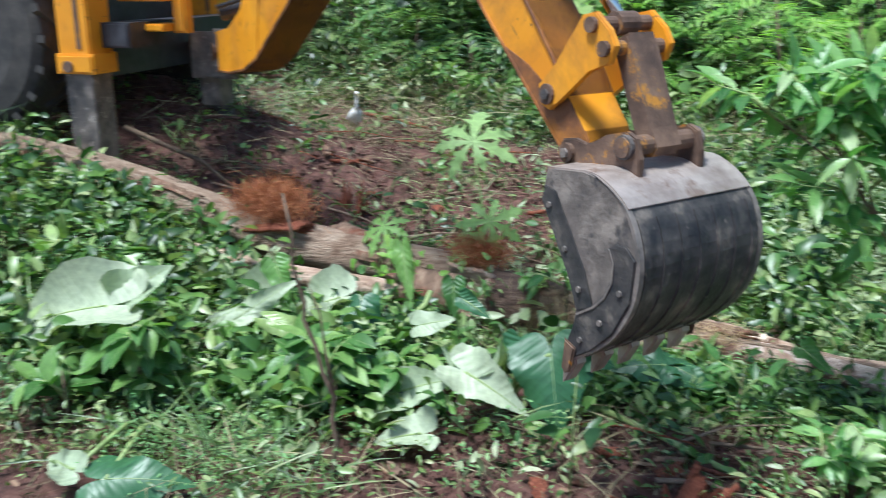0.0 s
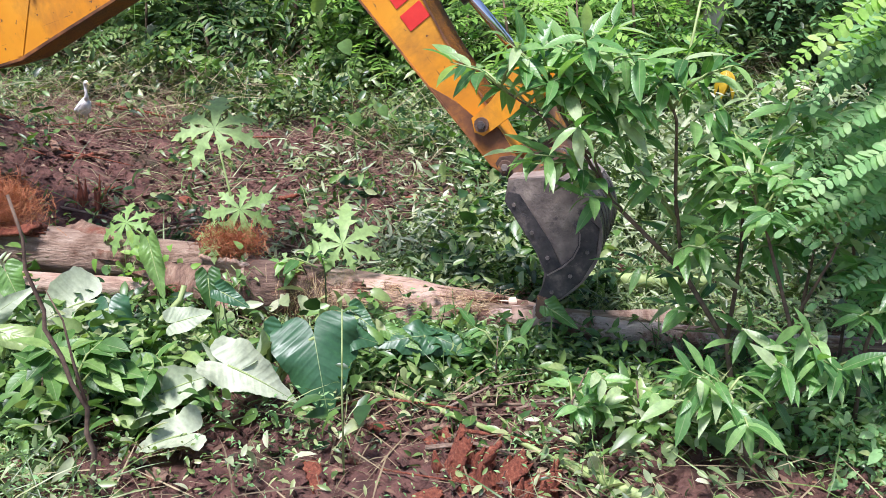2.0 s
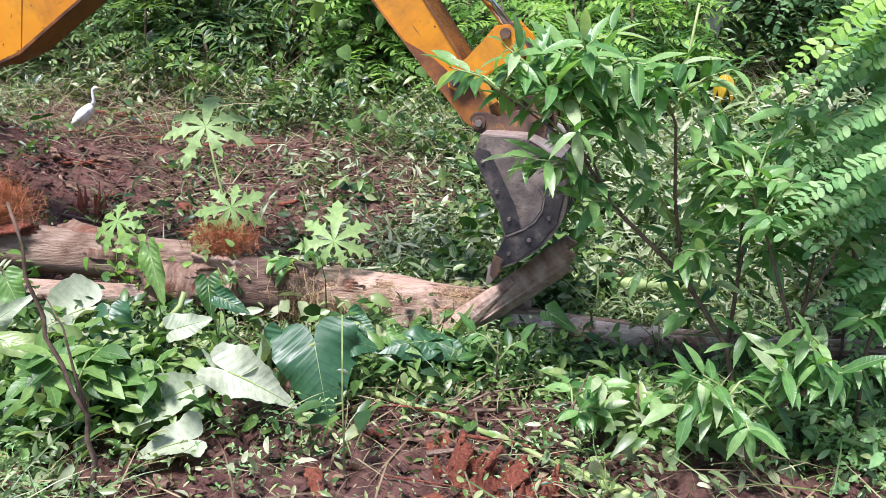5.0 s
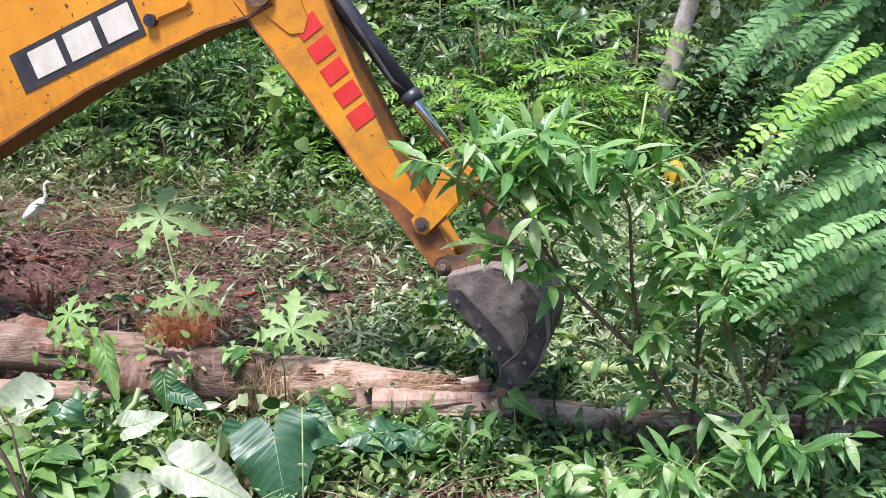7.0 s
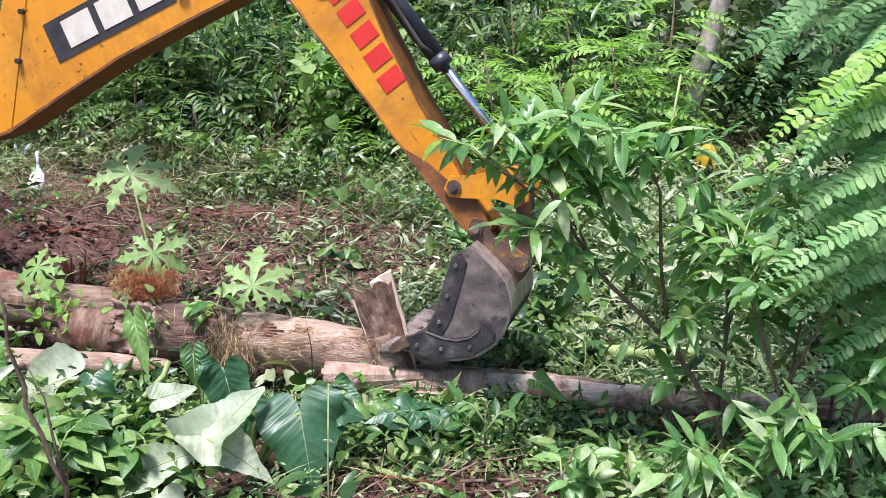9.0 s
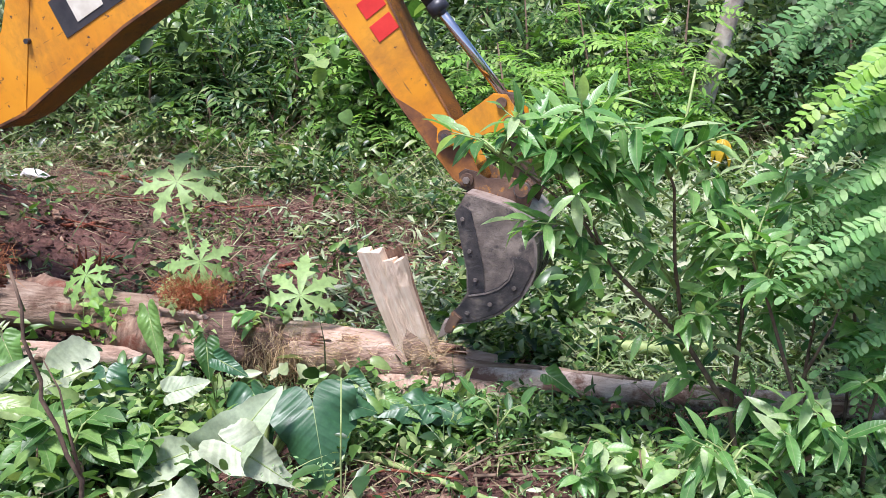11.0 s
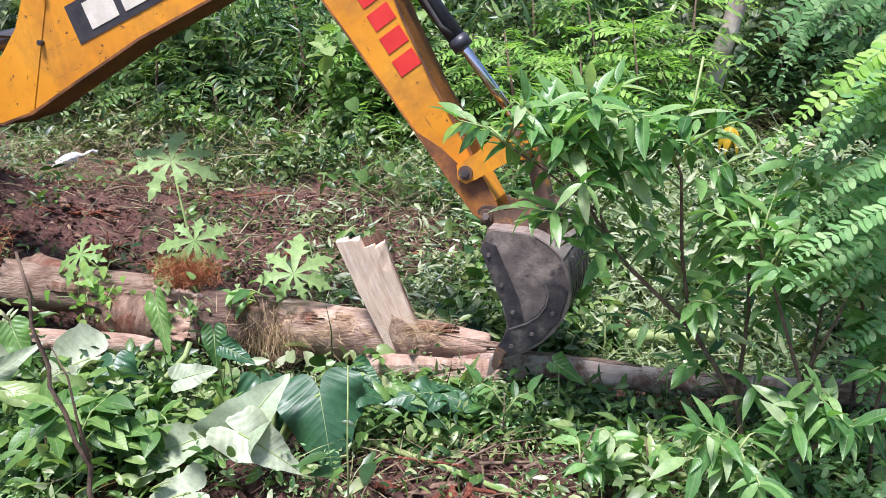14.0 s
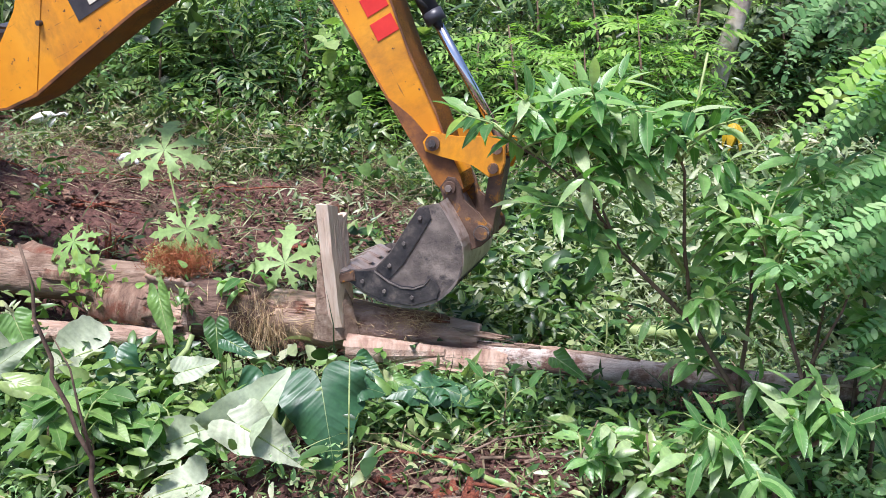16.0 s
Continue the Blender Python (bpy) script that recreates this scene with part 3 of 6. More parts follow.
        prism(b, edge + [(u + 0.008, v + 0.007) for u, v in edge[::-1]], y0, y1)
        part("weld_edge", b, SCUFF, root, "worn weld")
    # pale band on the crown of the shell: light from above put into its colour
    b = bmesh.new()
    crown_line = prof[0:13]
    off = []
    for i, p in enumerate(crown_line):
        a, c = np.array(prof[max(i - 1, 0)]), np.array(prof[i + 1])
        d = (c - a) / np.linalg.norm(c - a)
        off.append((p[0] - d[1] * 0.009, p[1] + d[0] * 0.009))
    prism(b, crown_line + off[::-1], -H + 0.005, H - 0.005)
    part("lit_band", b, BRIGHT, root, "crown band, pale as if lit from above")
    # ribs round the shell
    for k in range(7):
        y = -H + 0.05 + k * (2 * H - 0.1) / 6
        b = bmesh.new()
        q = prof[13:31]
        outw = []
        for i, p in enumerate(q):
            a, c = np.array(q[max(i - 1, 0)]), np.array(q[min(i + 1, len(q) - 1)])
            d = (c - a) / np.linalg.norm(c - a)
            outw.append((p[0] - d[1] * 0.006, p[1] + d[0] * 0.006))
        prism(b, q + outw[::-1], y - 0.02, y + 0.02)
        part("rib", b, DARK_STEEL, root, "scraped rib")
    b = bmesh.new()
    prism(b, [(0.86, 0.2), (0.94, 0.02), (0.96, 0.04), (0.89, 0.22)], -H - 0.005, H + 0.005, 0.004)
    part("cutting_edge", b, BRIGHT, root, "worn cutting edge")
    for k in range(5):
        y = -H + 0.04 + k * (2 * H - 0.08) / 4
        b = bmesh.new()
        prism(b, [(0.88, 0.1), (0.93, 0.015), (1.06, -0.015), (1.045, 0.02), (0.96, 0.1)], y - 0.035, y + 0.035, 0.008)
        part("tooth", b, BRIGHT, root, "worn steel tooth")
    return root


def build_lever():
    first = None
    for s in (-1, 1):
        b = bmesh.new()
        y0, y1 = sorted((s * 0.152, s * 0.187))
        prism(b, [(-0.07, -0.02), (-0.03, -0.07), (0.05, -0.065), (0.3, -0.03), (0.43, -0.07), (0.5, -0.02), (0.5, 0.06), (0.46, 0.17), (0.38, 0.2), (0.12, 0.09), (-0.04, 0.07)], y0, y1, 0.006)
        p = part("tipping_lever" if first is None else "plate", b, YELLOW, first or digger, "yellow tipping lever plates, chipped")
        first = first or p
    for x, z, r in ((LEVER, 0, 0.035), (LEVER * math.cos(radians(17)), LEVER * math.sin(radians(17)), 0.035)):
        b = bmesh.new()
        rod(b, (x, -0.21, z), (x, 0.21, z), r)
        part("pin", b, RUSTY, first)
    return first


def build_link():
    b = bmesh.new()
    prism(b, [(-0.05, -0.05), (0.04, -0.045), (0.36, -0.05), (LINK + 0.05, -0.05), (LINK + 0.06, 0.0), (LINK + 0.03, 0.05), (0.38, 0.04), (0.03, 0.05), (-0.05, 0.05)], -0.085, 0.085, 0.01)
    lk = part("tipping_link", b, RUSTY, digger, "rusty cast tipping link")
    b = bmesh.new()
    rod(b, (LINK, -0.24, 0), (LINK, 0.24, 0), 0.045)
    part("pin", b, RUSTY, lk)
    return lk


def build_rams():
    b = bmesh.new()
    rod(b, (0, 0, 0), (1.42, 0, 0), 0.062, n=18)
    rod(b, (1.36, 0, 0), (1.44, 0, 0), 0.07, n=18)
    barrel = smooth(part("bucket_ram", b, BLACK, digger, "black hydraulic ram barrel"))
    b = bmesh.new()
    tube(b, [(0.2, -0.09, 0.03), (0.7, -0.1, 0.02), (1.25, -0.085, -0.02), (1.34, -0.05, 0.0)], [0.016] * 4, 8)
    smooth(part("hose", b, RUBBER, barrel, "rubber hydraulic hose"))
    b = bmesh.new()
    rod(b, (-1.1, 0, 0), (0, 0, 0), 0.034, n=16)
    rd = smooth(part("ram_rod", b, CHROME, digger, "chromed ram rod"))
    b = bmesh.new()
    rod(b, (0, -0.06, 0), (0, 0.06, 0), 0.055)
    part("eye", b, RUSTY, rd)
    b = bmesh.new()
    rod(b, (0, 0, 0), (1.7, 0, 0), 0.065, n=16)
    top = smooth(part("dipper_ram", b, BLACK, digger, "black hydraulic ram along the boom"))
    return barrel, rd, top


boom_part, dipper_part, bucket_part = build_boom(), build_dipper(), build_bucket()
lever_part, link_part = build_lever(), build_link()
barrel_part, rod_part, top_ram = build_rams()


def build_tractor():
    """Rear frame, stabilisers, wheels and rear body, heading away along -x."""
    g = -0.05

    def put(name, mat, label, fn, parent=digger):
        b = bmesh.new()
        fn(b)
        return part(name, b, mat, parent, label)
    put("king_post", STEEL, "dark swing post", lambda b: (box(b, -0.2, -0.02, -0.12, 0.12, 0.75, 1.35, 0.02), box(b, -0.22, 0.22, -0.24, -0.17, 1.0, 1.4, 0.02), box(b, -0.22, 0.22, 0.17, 0.24, 1.0, 1.4, 0.02)))
    put("boom_ram", BLACK, "black boom ram with hoses", lambda b: (rod(b, (0.0, 0, 1.55), (1.0, 0, 1.78), 0.075), tube(b, [(0.0, -0.1, 1.6), (0.5, -0.12, 1.74), (1.0, -0.1, 1.7)], [0.02] * 3, 8)))
    # the frame's black stands in for the shadow it lies in
    fr = put("rear_frame", BLACK, "slide frame across the rear, coloured black for shade", lambda b: (box(b, -0.62, -0.36, -0.9, 1.3, 1.3, 1.5, 0.015),))
    for y, x in ((-0.9, -0.77), (1.2, -0.8)):
        st = put("stabiliser", YELLOW, "yellow stabiliser leg with dark inner post", lambda b: box(b, x - 0.15, x + 0.15, y - 0.15, y + 0.15, 1.2, 2.6, 0.015))
        put("collar", YELLOW, "", lambda b: box(b, x - 0.175, x + 0.175, y - 0.175, y + 0.175, 1.1, 1.26, 0.02), st)
        put("inner_leg", STEEL, "grimy dark steel leg", lambda b: box(b, x - 0.13, x + 0.13, y - 0.13, y + 0.13, 0.2, 1.3, 0.01), st)
        put("foot", STEEL, "earth-caked foot", lambda b: box(b, x - 0.25, x + 0.25, y - 0.22, y + 0.22, 0.12, 0.22, 0.02), st)
        put("pin", RUSTY, "", lambda b: rod(b, (x - 0.05, y - 0.2, 1.16), (x - 0.05, y + 0.2, 1.16), 0.045), st)
        put("groove", RUSTY, "rust streak", lambda b: box(b, x + 0.03, x + 0.07, y - 0.156, y - 0.151, 1.3, 2.5), st)
    for z in (1.42, 1.66, 1.9):
        put("step", YELLOW, "yellow step tread", lambda b: box(b, -0.6, -0.2, -0.66, -0.35, z, z + 0.06, 0.01), fr)
    put("post", YELLOW, "yellow post beside the steps", lambda b: box(b, -0.2, -0.08, -0.5, -0.36, 1.4, 2.6, 0.02), fr)
    # shade beneath the machine is put into the body's black colour
    put("rear_body", BLACK, "rear body, coloured black for the shade underneath", lambda b: box(b, -3.8, -1.0, -0.3, 1.2, 1.0, 2.6, 0.05))
    put("cab", BLACK, "dark cab base", lambda b: box(b, -3.0, -1.0, -0.4, 1.3, 2.6, 4.0, 0.08))
    for y in (-0.85, 1.75):
        cx, cz, k0 = -1.9, 1.42, 1.2
        b = bmesh.new()
        prof = [(0.36, 0.0), (0.36, 0.36), (0.5, 0.4), (0.64, 0.37), (0.7, 0.3), (0.72, 0.18), (0.72, -0.18), (0.7, -0.3), (0.64, -0.37), (0.5, -0.4), (0.36, -0.36)]
        prof = [(r * k0, w * 0.66) for r, w in prof]
        rings = []
        for k in range(40):
            a = 2 * math.pi * k / 40
            rings.append([b.verts.new((cx + r * math.cos(a), y + w, cz + r * math.sin(a))) for r, w in prof])
        for k in range(40):
            for j in range(len(prof)):
                j2 = (j + 1) % len(prof)
                b.faces.new((rings[k][j], rings[k][j2], rings[(k + 1) % 40][j2], rings[(k + 1) % 40][j]))
        ty = part("rear_wheel", b, RUBBER, digger, "big dusty rear tyre on a yellow rim")
        for k in range(22):
            a = 2 * math.pi * k / 22
            for s in (-1, 1):
                b = bmesh.new()
                r0, r1 = 0.83, 0.9
                vs = []
                for r in (r0, r1):
                    for w, aa in ((0.0, a), (s * 0.25, a + 0.2), (s * 0.25, a + 0.27), (0.0, a + 0.07)):
                        vs.append(b.verts.new((cx + r * math.cos(aa), y + w, cz + r * math.sin(aa))))
                for f in ((0, 1, 2, 3), (4, 5, 6, 7), (0, 1, 5, 4), (1, 2, 6, 5), (2, 3, 7, 6), (3, 0, 4, 7)):
                    b.faces.new([vs[i] for i in f])
                part("lug", b, RUBBER, ty)
        b = bmesh.new()
        rod(b, (cx, y - 0.12, cz), (cx, y + 0.12, cz), 0.445, n=32)
        part("rim", b, YELLOW, ty, "yellow wheel rim")
        b = bmesh.new()
        rod(b, (cx, y - 0.18, cz), (cx, y + 0.14, cz), 0.13, n=20)
        part("hub", b, RUSTY, ty)


build_tractor()


# felled trunks
def trunk_body(name, pts, radii, mat, label, seed, n=30, rough=0.09, sub=14, torn=0.0):
    """A felled trunk, its middle at the object's place: lumps, shallow cracks along it, and, if torn, a splintered hollow end."""
    rng = random.Random(seed)
    fine, fr = [], []
    for (p, r), (q, s) in zip(zip(pts, radii), zip(pts[1:], radii[1:])):
        for k in range(sub):
            f = k / sub
            fine.append(Vector(p).lerp(Vector(q), f))
            fr.append(r + (s - r) * f)
    fine.append(Vector(pts[-1]))
    fr.append(radii[-1])
    mid = Vector(pts[len(pts) // 2])
    b = bmesh.new()
    rings = []
    jag = [torn * (0.45 * noise.noise((k * 0.55, seed, 0.3)) + 0.4 * rng.random() ** 2) for k in range(n)]
    for i, (p, r) in enumerate(zip(fine, fr)):
        d = (fine[min(i + 1, len(fine) - 1)] - fine[max(i - 1, 0)]).normalized()
        s = d.cross(Vector((0, 0, 1))).normalized()
        u = s.cross(d)
        ring = []
        for k in range(n):
            a = 2 * math.pi * k / n
            w = Vector((math.cos(a), math.sin(a), 0))
            h = noise.noise((p.x * 2.2, w.x * 1.1 + seed, w.y * 1.1)) * rough * 1.4 + noise.noise((p.x * 3.5, w.x * 5 + seed, w.y * 5)) * rough * 0.45
            q = p + (s * w.x + u * w.y) * (r * (1 + h))
            if i == len(fine) - 1:
                q = q + d * jag[k]
            ring.append(b.verts.new(q - mid))
        rings.append(ring)
    for r0, r1 in zip(rings, rings[1:]):
        for k in range(n):
            b.faces.new((r0[k], r0[(k + 1) % n], r1[(k + 1) % n], r1[k]))
    b.faces.new(rings[0])
    if not torn:
        b.faces.new(rings[-1][::-1])
    ends = [v.co.copy() for v in rings[-1]]
    ob = smooth(part(name, b, mat))
    if torn:
        # the hollow inside of the break
        d = (fine[-1] - fine[-3]).normalized()
        c = fine[-1] - mid
        b = bmesh.new()
        prev = [b.verts.new(v + d * 0.002) for v in ends]
        for back, shrink in ((0.0, 0.86), (0.1, 0.78), (0.2, 0.6), (0.26, 0.25)):
            ring = [b.verts.new(c + (v - c - d * (v - c).dot(d)) * shrink + d * (jag[k] * 0.7 * (1 - back * 3.8) - back + 0.03 * noise.noise((k * 0.8, back * 9, seed)))) for k, v in enumerate(ends)]
            for k in range(n):
                b.faces.new((prev[k], prev[(k + 1) % n], ring[(k + 1) % n], ring[k]))
            prev = ring
        b.faces.new(prev)
        part("torn_end", b, PEELED, ob, "pale splintered wood inside the break")
    ob.location = mid
    return tagged(ob, label, "log")


def bark_sleeve(log, pts, radii, x0, x1, mat, label, seed, n=30):
    """Darker bark still wrapped round a stretch of a log, with ragged ends."""
    mid = Vector(pts[len(pts) // 2])
    xs = [p[0] for p in pts]
    b = bmesh.new()
    rings = []
    for i in range(25):
        ring = []
        for k in range(n):
            a = 2 * math.pi * k / n
            e = 0.42 * noise.noise((k * 0.5, seed, 0.0)) + 0.12 * noise.noise((k * 1.7, seed, 3.0))
            x = x0 + (x1 - x0) * i / 24 + e * (1 if i == 24 else i / 24)
            c = [float(np.interp(x, xs, [p[j] for p in pts])) for j in (0, 1, 2)]
            r = float(np.interp(x, xs, radii)) * 1.1 + 0.012 + 0.012 * noise.noise((x * 5, math.cos(a) * 2.5 + seed, math.sin(a) * 2.5))
            if i == 24:
                r -= 0.03
            ring.append(b.verts.new(Vector((c[0], c[1] + r * math.cos(a), c[2] + r * math.sin(a))) - mid))
        rings.append(ring)
    for r0, r1 in zip(rings, rings[1:]):
        for k in range(n):
            b.faces.new((r0[k], r0[(k + 1) % n], r1[(k + 1) % n], r1[k]))
    return smooth(part("bark_sleeve", b, mat, log, label))


def tuft(name, centre, size, count, mat, label, seed, length=0.16, width=0.006, spread=(1, 1, 1), lift=0.6):
    """A mass of loose fibres."""
    rng = np.random.default_rng(seed)
    P = rng.normal(0, 1, (count, 3)) * np.array(size) * 0.4
    D = rng.normal(0, 1, (count, 3)) * np.array(spread) + np.array([0, 0, lift])
    me = leaf_mesh(name, P, D, rng.normal(0, 1, (count, 3)), length * rng.uniform(0.5, 1.3, count), np.full(count, width), mat, BLADE, rng.uniform(-0.3, 0.5, count))
    ob = new(name, me)
    ob.location = centre
    return tagged(ob, label, "fibre", kind="stuff")


LEFT = ([(-5.9, 6.0, 1.32), (-5.2, 6.15, 1.2), (-4.3, 6.5, 0.88), (-3.3, 6.62, 0.5), (-2.5, 6.68, 0.4), (-1.64, 6.6, 0.33)], [0.14, 0.15, 0.16, 0.175, 0.18, 0.175])
MIDDLE = ([(-1.44, 6.46, 0.22), (-1.1, 6.4, 0.22), (-0.7, 6.3, 0.23), (-0.2, 6.18, 0.2), (0.25, 6.1, 0.18), (0.7, 6.0, 0.15)], [0.2, 0.19, 0.17, 0.18, 0.14, 0.1])
RIGHT = ([(0.2, 6.05, 0.15), (0.9, 5.8, 0.2), (1.6, 5.6, 0.18), (2.4, 5.3, 0.24), (3.3, 5.15, 0.26), (4.2, 4.9, 0.3)], [0.12, 0.1, 0.085, 0.08, 0.075, 0.07])
THIN = ([(-4.6, 5.95, 0.76), (-3.7, 6.08, 0.5), (-3.0, 6.12, 0.38), (-2.3, 6.22, 0.31), (-1.9, 6.32, 0.24)], [0.085, 0.085, 0.085, 0.08, 0.06])
log_left = trunk_body("fallen_log", *LEFT, BARK, "thick brown felled trunk with torn bark", 1, torn=0.16)
log_mid = trunk_body("fallen_log", *MIDDLE, PEELED, "pale brown felled trunk, split and ragged", 2, rough=0.16)
bark_sleeve(log_mid, *MIDDLE, -1.43, -0.78, DARK_BARK, "dark brown bark left on the trunk", 12)
log_right = trunk_body("fallen_log", *RIGHT, PATCHY, "slender pale trunk lying among the leaves", 3)
log_thin = trunk_body("fallen_log", *THIN, PEELED, "thin grey-brown trunk beside the thick one", 4)
log_back = trunk_body("cut_branch", [(0.6, 7.2, 0.16), (1.3, 6.7, 0.2), (2.0, 6.3, 0.32)], [0.05, 0.055, 0.045], STALK, "pale green cut stem lying in the leaves", 5, 12, 0.03)


def plate_of_bark(name, centre, length, radius, arc, mat, label, seed, tilt, ragged=0.12, under=None):
    """A curved shell of bark or split wood with ragged ends."""
    rng = random.Random(seed)
    b = bmesh.new()
    na, nl = 14, 16
    grid = []
    for i in range(nl + 1):
        row = []
        for k in range(na + 1):
            a = (k / na - 0.5) * arc
            out = abs(2 * i / nl - 1) ** 3
            e = (noise.noise((k * 0.42, seed, i // (nl // 2))) + 0.45 * noise.noise((k * 1.3, seed, 7))) * ragged * 0.9 * out
            a += 0.16 * arc * abs(2 * k / na - 1) ** 3 * noise.noise((i * 0.45, seed, 5 + k // (na // 2)))
            r = radius * (1 + 0.1 * noise.noise((i * 0.3, k * 0.22, seed)) + 0.03 * noise.noise((i * 0.9, k * 0.8, seed)))
            row.append([Vector(((i / nl - 0.5) * length + e, q * math.sin(a), q * math.cos(a) - radius)) for q in (r, r - 0.03)])
        grid.append(row)
    vs = [[[b.verts.new(v) for v in c] for c in row] for row in grid]
    for i in range(nl):
        for k in range(na):
            for s in (0, 1):
                b.faces.new((vs[i][k][s], vs[i + 1][k][s], vs[i + 1][k + 1][s], vs[i][k + 1][s]))
    for i in range(nl):
        for k in (0, na):
            b.faces.new((vs[i][k][0], vs[i + 1][k][0], vs[i + 1][k][1], vs[i][k][1]))
    for k in range(na):
        for i in (0, nl):
            b.faces.new((vs[i][k][0], vs[i][k + 1][0], vs[i][k + 1][1], vs[i][k][1]))
    ob = smooth(part(name, b, mat))
    if under:
        ob.parent = under
        ob.matrix_basis = tilt
        return tagged(ob, label)
    ob.matrix_world = pose(*centre, *tilt)
    return tagged(ob, label, "bark")


def bark_patches(log, pts, radii, count, mats, seed):
    """Loose plates of bark and bare patches that hug a log."""
    rng = random.Random(seed)
    mid = Vector(pts[len(pts) // 2])
    for i in range(count):
        f = (i + rng.random()) / count * (len(pts) - 1)
        k = min(int(f), len(pts) - 2)
        p, d = Vector(pts[k]).lerp(Vector(pts[k + 1]), f - k), (Vector(pts[k + 1]) - Vector(pts[k])).normalized()
        r = (radii[k] + (radii[k + 1] - radii[k]) * (f - k)) * 1.04 + 0.006
        roll = rng.uniform(10, 85)
        m = aim(p - mid, d) @ pose(0, 0, 0, roll, 0, 0) @ pose(0, 0, r)
        plate_of_bark("bark_plate", None, rng.uniform(0.4, 0.9), r, rng.uniform(0.22, 0.5), rng.choice(mats), "loose strip of bark", seed * 50 + i, m, 0.2, log)


def aim(p, way, up=(0, 0, 1), scale=1.0):
    """A pose at p whose x axis goes along way."""
    x = Vector(way).normalized()
    z = Vector(up)
    y = z.cross(x)
    y = y.normalized() if y.length > 1e-3 else Vector((0, 1, 0))
    z = x.cross(y)
    m = Matrix((x, y, z)).transposed().to_4x4()
    return Matrix.Translation(p) @ m @ Matrix.Diagonal((scale, scale, scale, 1))


bark_patches(log_left, *LEFT, 5, [BROWN_BARK, RED_BARK], 5)
bark_patches(log_mid, *MIDDLE, 4, [BARK, BROWN_BARK, BARK], 6)
bark_patches(log_right, *RIGHT, 6, [BARK, FRESH, BROWN_BARK, PEELED], 7)
shell_a = plate_of_bark("bark_shell", (-1.62, 6.42, 0.24), 0.36, 0.2, 2.6, PEELED, "curled torn shell of trunk, pale inside", 7, (-122, 6, -10), 0.16)
shell_b = plate_of_bark("bark_shell", (-1.9, 6.2, 0.37), 0.42, 0.18, 2.0, BROWN_BARK, "torn brown bark shell", 8, (58, 5, -4), 0.18)
shell_c = plate_of_bark("bark_shell", (-2.55, 6.75, 0.6), 0.5, 0.16, 2.2, BROWN_BARK, "loose bark lying on the trunk", 9, (-20, 10, -20))
shell_d = plate_of_bark("bark_shell", (-3.45, 6.55, 0.66), 0.9, 0.17, 1.6, RED_BARK, "reddish bark stripped from the trunk", 10, (-10, -6, -3), 0.25)
fibre_a = tuft("coir_tuft", (-3.35, 6.62, 0.80), (0.36, 0.24, 0.2), 6500, FIBRE, "orange-brown mass of coarse fibre on the trunk", 11, 0.13, 0.0035)
fibre_b = tuft("coir_tuft", (-1.55, 6.5, 0.57), (0.26, 0.16, 0.12), 3000, FIBRE, "orange fibre torn out of the break", 12, 0.11, 0.0035)
fibre_c = tuft("pale_fibre_tuft", (-0.85, 6.14, 0.26), (0.28, 0.1, 0.25), 700, PALE_FIBRE, "pale fibres hanging from the split trunk", 13, 0.2, 0.0032, (0.4, 0.4, 0.6), -1.2)
fibre_d = tuft("pale_fibre_tuft", (-0.35, 6.05, 0.3), (0.34, 0.14, 0.16), 420, PALE_FIBRE, "pale shredded fibre on the trunk", 14, 0.12, 0.0032, (1.5, 0.5, 0.5), -0.2)


